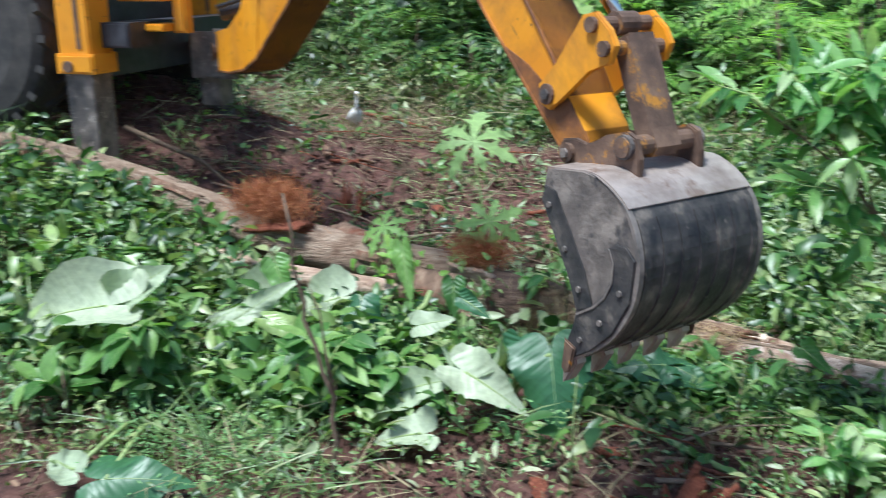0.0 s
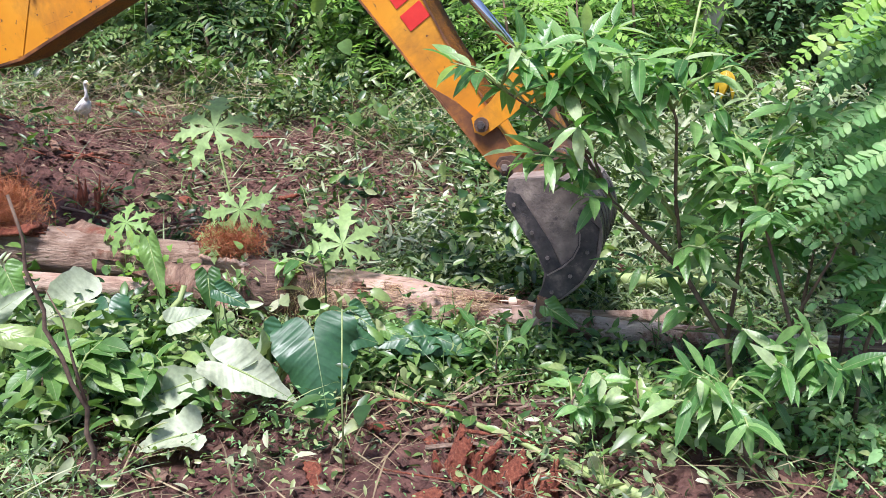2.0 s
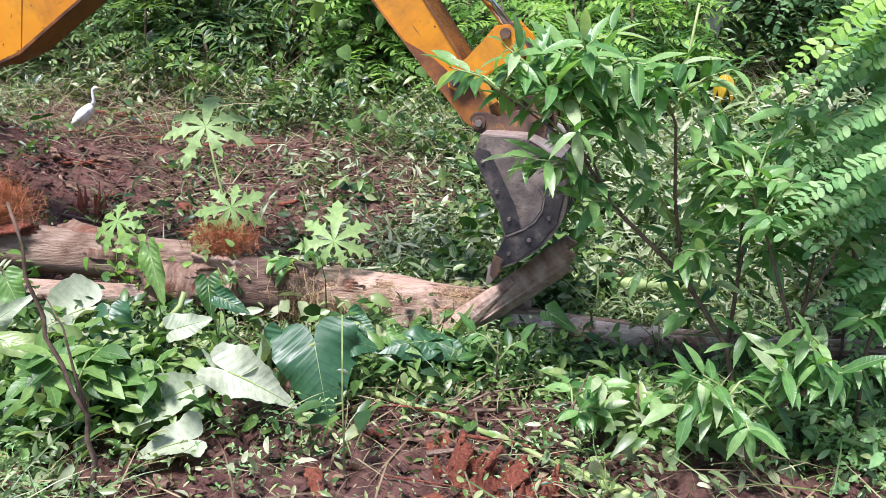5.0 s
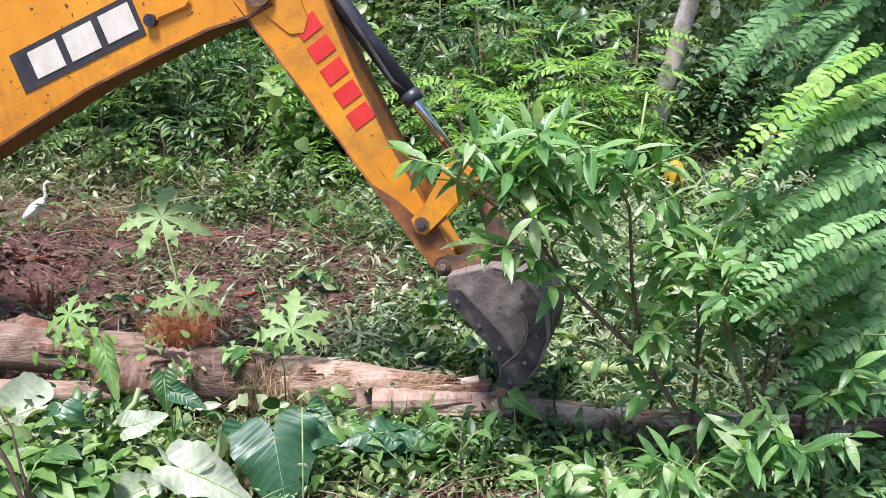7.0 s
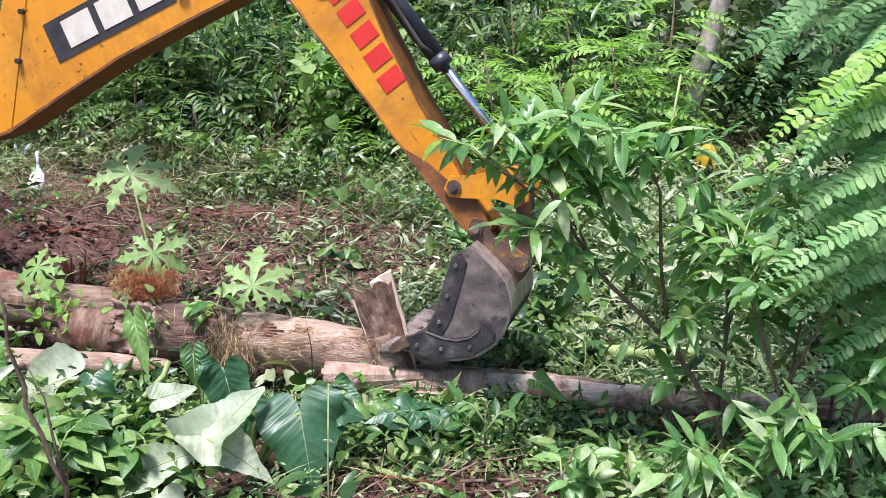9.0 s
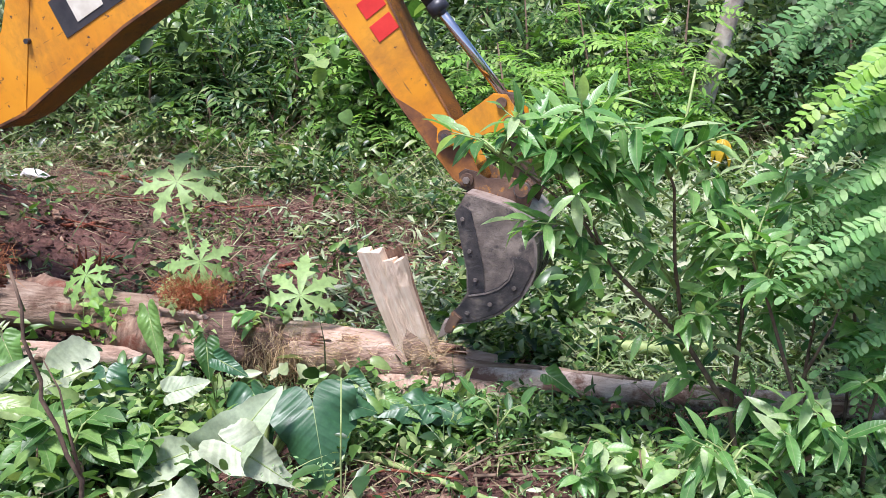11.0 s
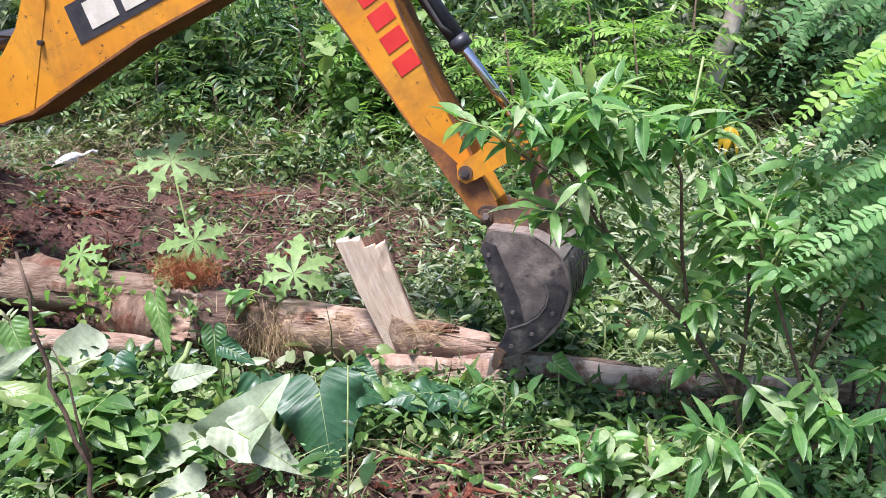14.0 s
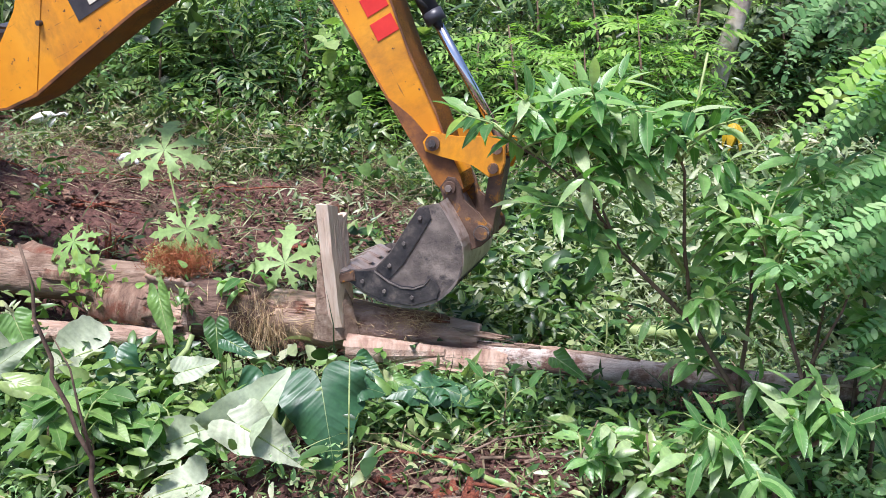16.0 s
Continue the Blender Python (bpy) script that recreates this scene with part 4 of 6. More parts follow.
def build_slab(name, length, r, boards, mat, skin, label, seed):
    """A split piece of trunk: splintered boards side by side with torn ends, its foot at the object's place."""
    rng = random.Random(seed)
    sl = thing(name, Matrix.Identity(4), label, "split wood")
    for i in range(boards):
        f0, f1 = i / boards * 2 - 1, (i + 1) / boards * 2 - 1
        b = bmesh.new()
        x0, x1 = r * f0 - 0.004, r * f1 + 0.004
        hi = length * rng.uniform(0.87, 1.02)
        lo = -rng.uniform(0.0, 0.12)
        th = 0.03 + 0.05 * math.sqrt(max(0, 1 - ((f0 + f1) / 2) ** 2))
        rows = []
        for k in range(9):
            f = k / 8
            z = lo + (hi - lo) * f
            w = 0.82 + 0.18 * f
            off = 0.012 * math.sin(3 * f + seed) + 0.006 * (rng.random() - 0.5)
            jag = [rng.uniform(-0.02, 0.02) if k in (0, 8) else 0 for _ in range(4)]
            rows.append([b.verts.new((x0 * w + off, -0.025 + rng.uniform(-0.006, 0.006), z + jag[0])), b.verts.new((x1 * w + off, -0.025 + rng.uniform(-0.006, 0.006), z + jag[1])),
                         b.verts.new((x1 * w + off, th, z + jag[2])), b.verts.new((x0 * w + off, th, z + jag[3]))])
        for p, q in zip(rows, rows[1:]):
            for k in range(4):
                b.faces.new((p[k], p[(k + 1) % 4], q[(k + 1) % 4], q[k]))
        b.faces.new(rows[0])
        b.faces.new(rows[-1])
        part("board", b, mat, sl, "pale torn board")
    b = bmesh.new()
    tube(b, [(0, 0.075, -0.1), (0.0, 0.08, length * 0.12), (0.01, 0.1, length * 0.55)], [r * 1.02, r * 0.9, r * 0.4], 12, 0.25, seed)
    part("bark", b, skin, sl, "bark left on the back")
    # rounded outer side with its bark
    b = bmesh.new()
    cols, rows = 10, 9
    grid = []
    for k in range(rows + 1):
        row = []
        for i in range(cols + 1):
            f = i / cols * 2 - 1
            y = 0.045 + 0.065 * math.sqrt(max(0.0, 1 - f * f)) + 0.008 * math.sin(5 * f + 2.2 * k)
            z = length * (k / rows) * 0.985 - 0.1 * (1 - k / rows) + (rng.uniform(-0.04, 0.01) if k == rows else 0)
            w = r * (0.84 + 0.18 * k / rows)
            row.append((b.verts.new((f * w, y, z)), b.verts.new((f * w * 0.95, y - 0.02, z))))
        grid.append(row)
    for k in range(rows):
        for i in range(cols):
            for s in (0, 1):
                b.faces.new((grid[k][i][s], grid[k][i + 1][s], grid[k + 1][i + 1][s], grid[k + 1][i][s]))
        for i in (0, cols):
            b.faces.new((grid[k][i][0], grid[k][i][1], grid[k + 1][i][1], grid[k + 1][i][0]))
    for k in (0, rows):
        for i in range(cols):
            b.faces.new((grid[k][i][0], grid[k][i + 1][0], grid[k][i + 1][1], grid[k][i][1]))
    bmesh.ops.recalc_face_normals(b, faces=b.faces)
    part("outer_bark", b, skin if mat is not FRESH else BROWN_BARK, sl, "brown outer bark")
    return sl


slab_early = build_slab("split_log", 1.04, 0.1, 4, PEELED, PEELED, "split length of pale trunk prised up by the bucket", 21)
slab_late = build_slab("split_slab", 0.84, 0.15, 4, FRESH, BARK, "pale freshly split slab of trunk", 22)
fibre_e = tuft("pale_fibre_tuft", (0.22, 5.92, 0.3), (0.3, 0.12, 0.14), 360, PALE_FIBRE, "pale shredded fibre under the slab", 15, 0.1, 0.0032, (1.5, 0.5, 0.6), 0.1)


# plants
def scatter(name, mat, label, seed, n, region, density=None, size=(0.06, 0.12), ratio=0.4, height=(0.1, 0.4), per=10, shape=LANCE, bend=0.3,
            flat=0.35, lift=0.2, spread=0.12, category="undergrowth"):
    """Leafy sprigs over the ground: each one a short stem with leaves along it."""
    rng = np.random.default_rng(seed)
    x0, x1, y0, y1 = region
    X, Y = rng.uniform(x0, x1, n * 3), rng.uniform(y0, y1, n * 3)
    ok = np.abs(X) < 0.62 * Y + 2.2
    if density:
        ok &= rng.random(n * 3) < density(X, Y)
    X, Y = X[ok][:n], Y[ok][:n]
    n = len(X)
    H = rng.uniform(*height, n)
    lean = rng.normal(0, 0.3, (n, 2))
    f = rng.random((n, per)) ** 0.8
    az = rng.uniform(0, 2 * np.pi, (n, per))
    hz = H[:, None] * f
    base = np.stack([X[:, None] + lean[:, :1] * hz + rng.normal(0, spread, (n, per)), Y[:, None] + lean[:, 1:] * hz + rng.normal(0, spread, (n, per)),
                     ground_z(X, Y)[:, None] + hz + 0.01], -1)
    D = np.stack([np.cos(az), np.sin(az), lift + rng.normal(0, flat, az.shape)], -1)
    U = np.stack([rng.normal(0, flat, az.shape), rng.normal(-0.25, flat, az.shape), np.ones(az.shape)], -1)
    L = rng.uniform(*size, n)[:, None] * rng.uniform(0.65, 1.25, (n, per))
    me = leaf_mesh(name, base.reshape(-1, 3), D.reshape(-1, 3), U.reshape(-1, 3), L.ravel(), L.ravel() * ratio * rng.uniform(0.8, 1.2, L.size), mat, shape,
                   rng.uniform(0.0, 2 * bend, L.size))
    return tagged(new(name, me), label, category, kind="stuff")


def bare(X, Y):
    """Share of cover: little on the dug soil behind the trunk and in front of it."""
    a = ((X + 2.5) / 2.9) ** 2 + ((Y - 8.7) / 1.9) ** 2
    b = ((X + 0.35) / 1.7) ** 2 + ((Y - 4.5) / 1.0) ** 2
    c = ((X - 2.0) / 1.4) ** 2 + ((Y - 3.95) / 0.6) ** 2
    d = np.abs(Y - (6.15 - 0.22 * X)) / 0.3
    e = ((X + 5.6) / 1.6) ** 2 + ((Y - 8.3) / 1.6) ** 2
    g = ((X + 4.6) / 1.7) ** 2 + ((Y - 10.8) / 1.25) ** 2
    a = np.minimum(a, g)
    k = np.minimum(np.minimum(np.minimum(a, b), np.minimum(c, e)), d)
    return np.clip((k - 0.65) * 1.4, 0.13, 1.0)


def wave(x, y, s, k):
    return (np.sin(x * s + k) * np.cos(y * s * 1.13 - 2 * k) + np.sin((x + y) * s * 0.61 + 3 * k) * np.cos((x - y) * s * 0.73 + k)) * 0.5


def patchy(scale, k, lo=-0.1, keep=None):
    """A share of cover that comes and goes in patches."""
    def f(X, Y):
        c = np.clip((wave(X, Y, scale, k) - lo) * 3, 0, 1)
        return c * (keep(X, Y) if keep else 1)
    return f


def single_leaf(name, mat, length, width, shape, bend=0.35, fold=0.2, rows=None):
    """One shaped leaf as mesh data, base at the origin, pointing along x."""
    return leaf_mesh(name, np.zeros((1, 3)), np.array([[1.0, 0, 0]]), np.array([[0, 0, 1.0]]), [length], [width], mat, shape, bend, fold)


LONG = [(0.06, 0.3), (0.18, 0.74), (0.34, 0.97), (0.5, 1.0), (0.66, 0.84), (0.8, 0.54), (0.91, 0.24)]
BROAD = [(0.02, 0.62), (0.14, 0.92), (0.32, 1.0), (0.55, 0.84), (0.75, 0.52), (0.9, 0.22)]


def shrub_plant(label, origin, stems, twigs, seed, leaf=0.2, per=7, group="", droop=0.35, mat=None, data=None, ratio=0.32):
    """A shrub: stems given as lines, twigs that leave them, leaves along each twig and a whorl at its end."""
    rng = random.Random(seed)
    plant = thing("shrub", Matrix.Translation(origin), label, "shrub", group)
    o = Vector(origin)
    for pts, r in stems:
        b = bmesh.new()
        n = len(pts)
        tube(b, [Vector(p) - o for p in pts], [r * (1 - 0.6 * i / (n - 1)) for i in range(n)], 8, 0.12, seed)
        smooth(part("stem", b, TWIG, plant, "brown woody stem"))
    kinds = data or [single_leaf("leaf", mat or SHRUB, leaf * k, leaf * k * ratio, LONG, d, 0.16) for k, d in ((1.0, 0.3), (0.85, 0.5), (1.15, 0.2))]
    for a, c in twigs:
        a, c = Vector(a), Vector(c)
        b = bmesh.new()
        mid = (a + c) / 2 + Vector((0, 0, 0.04))
        tube(b, [a - o, mid - o, c - o], [0.008, 0.006, 0.003], 6)
        smooth(part("twig", b, STALK, plant, "green twig"))
        d = (c - a).normalized()
        for i in range(per):
            f = 0.3 + 0.7 * (i + 0.5) / per
            p = a.lerp(mid, f * 2) if f < 0.5 else mid.lerp(c, f * 2 - 1)
            ang = i * 2.4 + rng.uniform(-0.5, 0.5)
            s = d.cross(Vector((0, 0, 1)))
            s = s.normalized() if s.length > 0.1 else Vector((1, 0, 0))
            u = s.cross(d)
            way = d * (0.55 if f < 0.95 else 1.1) + (s * math.cos(ang) + u * math.sin(ang) * 0.6) - Vector((0, 0, droop * (0.4 + rng.random())))
            ob = new("leaf", kinds[rng.randrange(len(kinds))])
            ob.parent = plant
            up = Vector((rng.uniform(-0.4, 0.4), rng.uniform(-0.7, 0.1), 1))
            ob.matrix_basis = Matrix.Translation(-o) @ aim(p, way, up, rng.uniform(0.75, 1.15))
    return plant


def twigs_from(stems, count, reach, seed, start=0.3, side=(0, 0, 0.35)):
    rng = random.Random(seed)
    out = []
    for i in range(count):
        pts, _ = rng.choices(stems, [sum((Vector(q) - Vector(p)).length for p, q in zip(st[0], st[0][1:])) for st in stems])[0]
        f = (start + (1 - start) * rng.random()) * (len(pts) - 1)
        k = min(int(f), len(pts) - 2)
        a = Vector(pts[k]).lerp(Vector(pts[k + 1]), f - k)
        ang = rng.random() * 6.283
        w = Vector((math.cos(ang), 0.7 * math.sin(ang), rng.uniform(-0.05, 1.0))) + Vector(side) * 0.5
        out.append((a, a + w.normalized() * reach * rng.uniform(0.6, 1.25)))
    return out


# the tall shrub before the bucket, and its neighbours
stems_a = [([(1.74, 4.75, 0.0), (1.7, 4.95, 0.42), (1.42, 5.0, 0.85), (0.98, 5.0, 1.28), (0.72, 4.98, 1.7), (0.56, 5.0, 1.98)], 0.019),
           ([(1.42, 5.0, 0.85), (1.34, 5.0, 1.3), (1.3, 4.95, 1.75), (1.22, 4.95, 1.95)], 0.014),
           ([(1.7, 4.95, 0.42), (1.75, 5.0, 0.95), (1.72, 5.0, 1.4), (1.9, 5.0, 1.62)], 0.014),
           ([(0.98, 5.0, 1.28), (0.85, 4.95, 1.55), (0.5, 4.92, 1.82), (0.3, 4.9, 1.95)], 0.01),
           ([(0.72, 4.98, 1.7), (0.8, 4.95, 1.95), (0.84, 4.95, 2.05)], 0.008)]
shrub_plant("tall glossy green shrub with drooping lance-shaped leaves", (1.74, 4.75, 0.0), stems_a, twigs_from(stems_a, 84, 0.4, 41, 0.15), 41, 0.21, 7, droop=0.4, ratio=0.29)
stems_b = [([(1.68, 4.2, 0.0), (1.7, 4.25, 0.35), (1.86, 4.2, 0.5), (2.0, 4.2, 0.62)], 0.02), ([(1.6, 4.1, 0.0), (1.56, 4.15, 0.3), (1.45, 4.2, 0.48)], 0.016)]
shrub_plant("low shrub with whorls of large drooping ribbed leaves", (1.68, 4.2, 0.0), stems_b, twigs_from(stems_b, 24, 0.3, 42, 0.5), 42, 0.19, 7, droop=0.8, ratio=0.29)
stems_c = [([(2.3, 4.5, 0.0), (2.3, 4.5, 0.6), (2.4, 4.5, 1.1)], 0.016), ([(2.15, 4.9, 0.0), (2.1, 4.9, 0.7), (2.2, 5.0, 1.3)], 0.014), ([(2.5, 5.2, 0), (2.5, 5.2, 0.9), (2.35, 5.2, 1.5)], 0.014)]
shrub_plant("leafy green shrub under the feathery tree", (2.3, 4.5, 0.0), stems_c, twigs_from(stems_c, 44, 0.34, 43, 0.62), 43, 0.18, 7, ratio=0.34)
stems_d = [([(0.75, 4.45, 0.0), (0.72, 4.45, 0.3), (0.8, 4.45, 0.5)], 0.01), ([(1.15, 4.6, 0.0), (1.1, 4.6, 0.35)], 0.01), ([(0.35, 5.2, 0), (0.36, 5.2, 0.35)], 0.008)]
shrub_plant("young green sapling with pointed leaves", (0.75, 4.45, 0.0), stems_d, twigs_from(stems_d, 12, 0.2, 44, 0.3), 44, 0.13, 7, ratio=0.4)
stems_e = [([(-1.95, 4.55, 0.0), (-1.95, 4.55, 0.3), (-2.05, 4.5, 0.5)], 0.01), ([(-2.3, 4.7, 0.0), (-2.25, 4.7, 0.4)], 0.01), ([(-1.6, 4.7, 0.0), (-1.55, 4.7, 0.35)], 0.008)]
shrub_plant("broad-leaved weed with ribbed bright green leaves", (-1.95, 4.55, 0.0), stems_e, twigs_from(stems_e, 16, 0.22, 45, 0.3), 45, 0.19, 6, ratio=0.5, mat=WEED)
stems_f = [([(-3.1, 4.3, 0.0), (-3.1, 4.3, 0.4), (-3.2, 4.3, 0.6)], 0.012), ([(-3.4, 4.0, 0.0), (-3.4, 4.0, 0.45)], 0.01)]
shrub_plant("broad-leaved weed with large soft leaves", (-3.1, 4.3, 0.0), stems_f, twigs_from(stems_f, 14, 0.24, 46, 0.3), 46, 0.2, 6, ratio=0.55, mat=WEED)


stems_h = [([(2.0, 4.5, 0.0), (1.9, 4.55, 0.7), (1.72, 4.6, 1.25), (1.6, 4.6, 1.5)], 0.014), ([(1.9, 4.55, 0.7), (2.05, 4.5, 1.1), (2.1, 4.5, 1.3)], 0.01)]
shrub_plant("pale green leafy shrub beside the tall one", (2.0, 4.5, 0.0), stems_h, twigs_from(stems_h, 24, 0.28, 48, 0.6), 48, 0.17, 6, droop=0.2, ratio=0.34)


# feathery tree
def frond_data(name, length, pairs, leaf, mat, ratio=0.5, taper=True, arch=0.35, shape=ROUND):
    """A feather-shaped leaf: a rib with leaflets in pairs, along x, drooping."""
    rng = np.random.default_rng(int(length * 1000) + pairs)
    P, D, U, L = [], [], [], []
    for i in range(pairs):
        f = (i + 1) / (pairs + 0.5)
        x, z = length * f, -arch * length * f * f
        size = leaf * (math.sin(math.pi * (0.18 + 0.75 * f)) if taper else 1)
        for s in (-1, 1):
            P.append((x, 0, z))
            D.append((0.4 + rng.normal(0, 0.12), s, -0.12 + rng.normal(0, 0.16)))
            U.append((rng.normal(0, 0.13), rng.normal(0, 0.13), 1))
            L.append(size * rng.uniform(0.78, 1.15))
    P.append((length * 0.98, 0, -arch * length))
    D.append((1, 0, -0.6))
    U.append((0, 0, 1))
    L.append(leaf * 0.8)
    L = np.array(L)
    me = leaf_mesh(name, np.array(P), np.array(D), np.array(U), L, L * ratio, mat, shape, 0.15, 0.06)
    b = bmesh.new()
    b.from_mesh(me)
    tube(b, [(length * f, 0, -arch * length * f * f) for f in (0, 0.25, 0.5, 0.75, 1)], [0.006, 0.005, 0.004, 0.003, 0.002], 5)
    b.to_mesh(me)
    b.free()
    return me


def build_feather_tree():
    o = (3.3, 4.9, 0.0)
    tree = thing("feathery_tree", Matrix.Translation(o), "overhanging tree with feathery green leaves in long sprays", "tree")
    b = bmesh.new()
    tube(b, [(0, 0, 0), (0.05, 0, 1.0), (0.0, 0.05, 2.0), (0.1, 0.1, 3.2), (0.1, 0.2, 4.6)], [0.08, 0.07, 0.06, 0.045, 0.02], 12, 0.08, 4)
    smooth(part("trunk", b, TWIG, tree, "slim dark trunk"))
    rng = random.Random(50)
    big = [frond_data("frond", 0.85, 25, 0.08, FERNM, 0.6), frond_data("frond", 0.7, 21, 0.078, FERNM, 0.6), frond_data("frond", 1.0, 29, 0.08, FERNM, 0.6)]
    # darker fronds: the shade under the crown is put into their colour
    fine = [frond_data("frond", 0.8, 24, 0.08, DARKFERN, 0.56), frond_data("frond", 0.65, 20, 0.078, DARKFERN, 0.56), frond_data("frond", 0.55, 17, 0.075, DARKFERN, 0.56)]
    lime = frond_data("frond", 1.0, 29, 0.08, LIME, 0.6)
    # sprays reaching out over the clearing: (base, tip)
    near = [((2.27, 4.2, 2.63), (1.44, 4.0, 2.06)), ((2.36, 4.3, 2.29), (1.72, 4.1, 2.16)), ((2.41, 4.3, 2.07), (1.62, 4.1, 1.73)), ((2.49, 4.4, 1.92), (1.75, 4.2, 1.63)), ((2.39, 4.2, 1.84), (1.5, 4.0, 1.47)),
            ((2.52, 4.4, 1.6), (1.83, 4.2, 1.28)), ((2.68, 4.5, 1.24), (1.9, 4.3, 0.92)), ((2.09, 4.6, 2.87), (1.41, 4.4, 2.42)), ((2.43, 4.6, 2.87), (1.81, 4.4, 2.52)), ((2.65, 4.5, 0.99), (2.12, 4.3, 0.77))]
    for i, (p, q) in enumerate(near):
        p, q = Vector(p), Vector(q)
        for k in range(3):
            a = p + Vector((rng.uniform(0.0, 0.25), 0.16 * k, rng.uniform(-0.14, 0.14))) * min(k, 1)
            c = q + Vector((rng.uniform(0.1, 0.35), 0.16 * k, rng.uniform(-0.22, 0.05))) * min(k, 1)
            le = (c - a).length
            # the two uppermost sprays take the fronds with shade in their colour
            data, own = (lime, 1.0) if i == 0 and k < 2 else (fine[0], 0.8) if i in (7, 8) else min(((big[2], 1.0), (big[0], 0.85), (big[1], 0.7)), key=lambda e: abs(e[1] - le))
            up = Vector((rng.uniform(-0.3, 0.1), -0.6, 0.85))
            d = (c - a).normalized()
            up = (up - d * up.dot(d)).normalized()
            ob = new("frond", data)
            ob.parent = tree
            ob.matrix_basis = Matrix.Translation(-Vector(o)) @ aim(a, d + up * 0.35, up, le * 0.94 / own)
    # unseen fronds above the view, added to shade the inside of the crown
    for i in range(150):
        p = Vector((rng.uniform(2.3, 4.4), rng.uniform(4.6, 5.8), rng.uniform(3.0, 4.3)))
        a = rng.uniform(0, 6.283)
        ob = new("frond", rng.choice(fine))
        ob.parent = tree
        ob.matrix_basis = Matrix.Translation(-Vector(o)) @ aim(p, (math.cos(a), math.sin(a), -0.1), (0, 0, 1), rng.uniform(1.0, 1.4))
    for i in range(300):
        z = rng.uniform(0.75, 3.3)
        y = rng.uniform(4.7, 6.2)
        p = Vector((rng.uniform(0.44 * y + (0.75 if z < 1.3 else 0.45 if z < 1.9 else 0.3), 0.44 * y + 1.9), y, z))
        w = Vector((rng.uniform(-1.2, 0.1), rng.uniform(-0.7, 0.3), rng.uniform(-0.8, 0.1)))
        # above 2.1 m every frond carries the shade in its colour
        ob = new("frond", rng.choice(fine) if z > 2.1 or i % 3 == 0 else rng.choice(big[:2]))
        ob.parent = tree
        ob.matrix_basis = Matrix.Translation(-Vector(o)) @ aim(p, w, (rng.uniform(-0.3, 0.3), -0.6, 0.9), rng.uniform(0.8, 1.25))


build_feather_tree()


# papaya leaves and their stalks, growing from the broken trunk
def palm_leaf(name, size, mat, seed, droop=0.25):
    """A hand-shaped leaf with deep toothed lobes, flat round its stalk."""
    rng = random.Random(seed)
    b = bmesh.new()
    lobes = 7
    c = b.verts.new((0, 0, 0))
    ring = []
    for i in range(lobes):
        a = radians(-150 + 300 * i / (lobes - 1))
        le = size * (0.62 + 0.38 * math.cos(a * 0.55)) * rng.uniform(0.8, 1.12)
        d, s = Vector((math.cos(a), math.sin(a), 0)), Vector((-math.sin(a), math.cos(a), 0))
        w = le * 0.125
        pts = [(0.12, 0.5), (0.28, 0.8), (0.38, 1.0), (0.5, 2.6), (0.52, 1.15), (0.6, 1.1), (0.74, 2.3), (0.74, 1.0), (0.84, 1.1), (0.9, 0.6), (1.0, 0.0)]

        def v(f, q):
            z = -droop * le * f * f * (0.6 + 0.8 * ((i * 7) % 5) / 4) + 0.35 * abs(q) - 0.25 * abs(q) * f + 0.05 * le * f * math.sin(4 * f + 2.3 * i)
            return b.verts.new(d * (le * f) + s * q + Vector((0, 0, z)))
        mids = [v(f, 0) for f, _ in pts]
        for sd in (-1, 1):
            edge = [v(f, sd * w * q * 0.8) for f, q in pts[:-1]]
            prev_m, prev_e = c, None
            for j in range(len(pts) - 1):
                if prev_e is None:
                    f = [c, mids[j], edge[j]]
                else:
                    f = [prev_e, prev_m, mids[j], edge[j]]
                b.faces.new(f if sd > 0 else f[::-1])
                prev_m, prev_e = mids[j], edge[j]
            f = [prev_e, prev_m, mids[-1]]
            b.faces.new(f if sd > 0 else f[::-1])
    me = bpy.data.meshes.new(name)
    b.to_mesh(me)
    b.free()
    for p in me.polygons:
        p.use_smooth = True
    me.materials.append(mat)
    return me


def papaya(label, origin, tops, seed):
    plant = thing("papaya_seedling", Matrix.Translation(origin), label, "papaya plant", "papaya plants on the trunk")
    o = Vector(origin)
    for i, (p, face, up, size) in enumerate(tops):
        b = bmesh.new()
        mid = (o + Vector(p)) / 2 + Vector((0.03, 0, -0.04))
        tube(b, [Vector((0, 0, 0)), mid - o, Vector(p) - o], [0.012, 0.01, 0.007], 7)
        smooth(part("stalk", b, STALK, plant, "green leaf stalk"))
        ob = new("leaf", palm_leaf("leaf", size * 1.12, PAPAYA, seed + i, 0.42))
        ob.parent = plant
        z = Vector(face).normalized()
        y = z.cross(Vector(up)).normalized()
        x = y.cross(z)
        ob.matrix_basis = Matrix.Translation(Vector(p) - o) @ Matrix((x, y, z)).transposed().to_4x4()
    return plant


papaya_a = papaya("papaya seedling with a big hand-shaped leaf", (-1.55, 6.75, 0.35), [((-1.7, 6.85, 1.36), (0.05, -0.65, 0.75), (0, 0.3, 1), 0.4), ((-1.48, 6.55, 0.81), (0.25, -0.8, 0.45), (0.2, 0, -1), 0.3), ((-1.66, 6.5, 0.62), (-0.2, -0.6, 0.7), (-1, 0, 0.3), 0.22)], 60)
papaya_b = papaya("papaya seedling with a single drooping leaf", (-2.05, 6.6, 0.45), [((-2.32, 6.5, 0.72), (-0.2, -0.65, 0.7), (-0.2, 0, -1), 0.27)], 70)
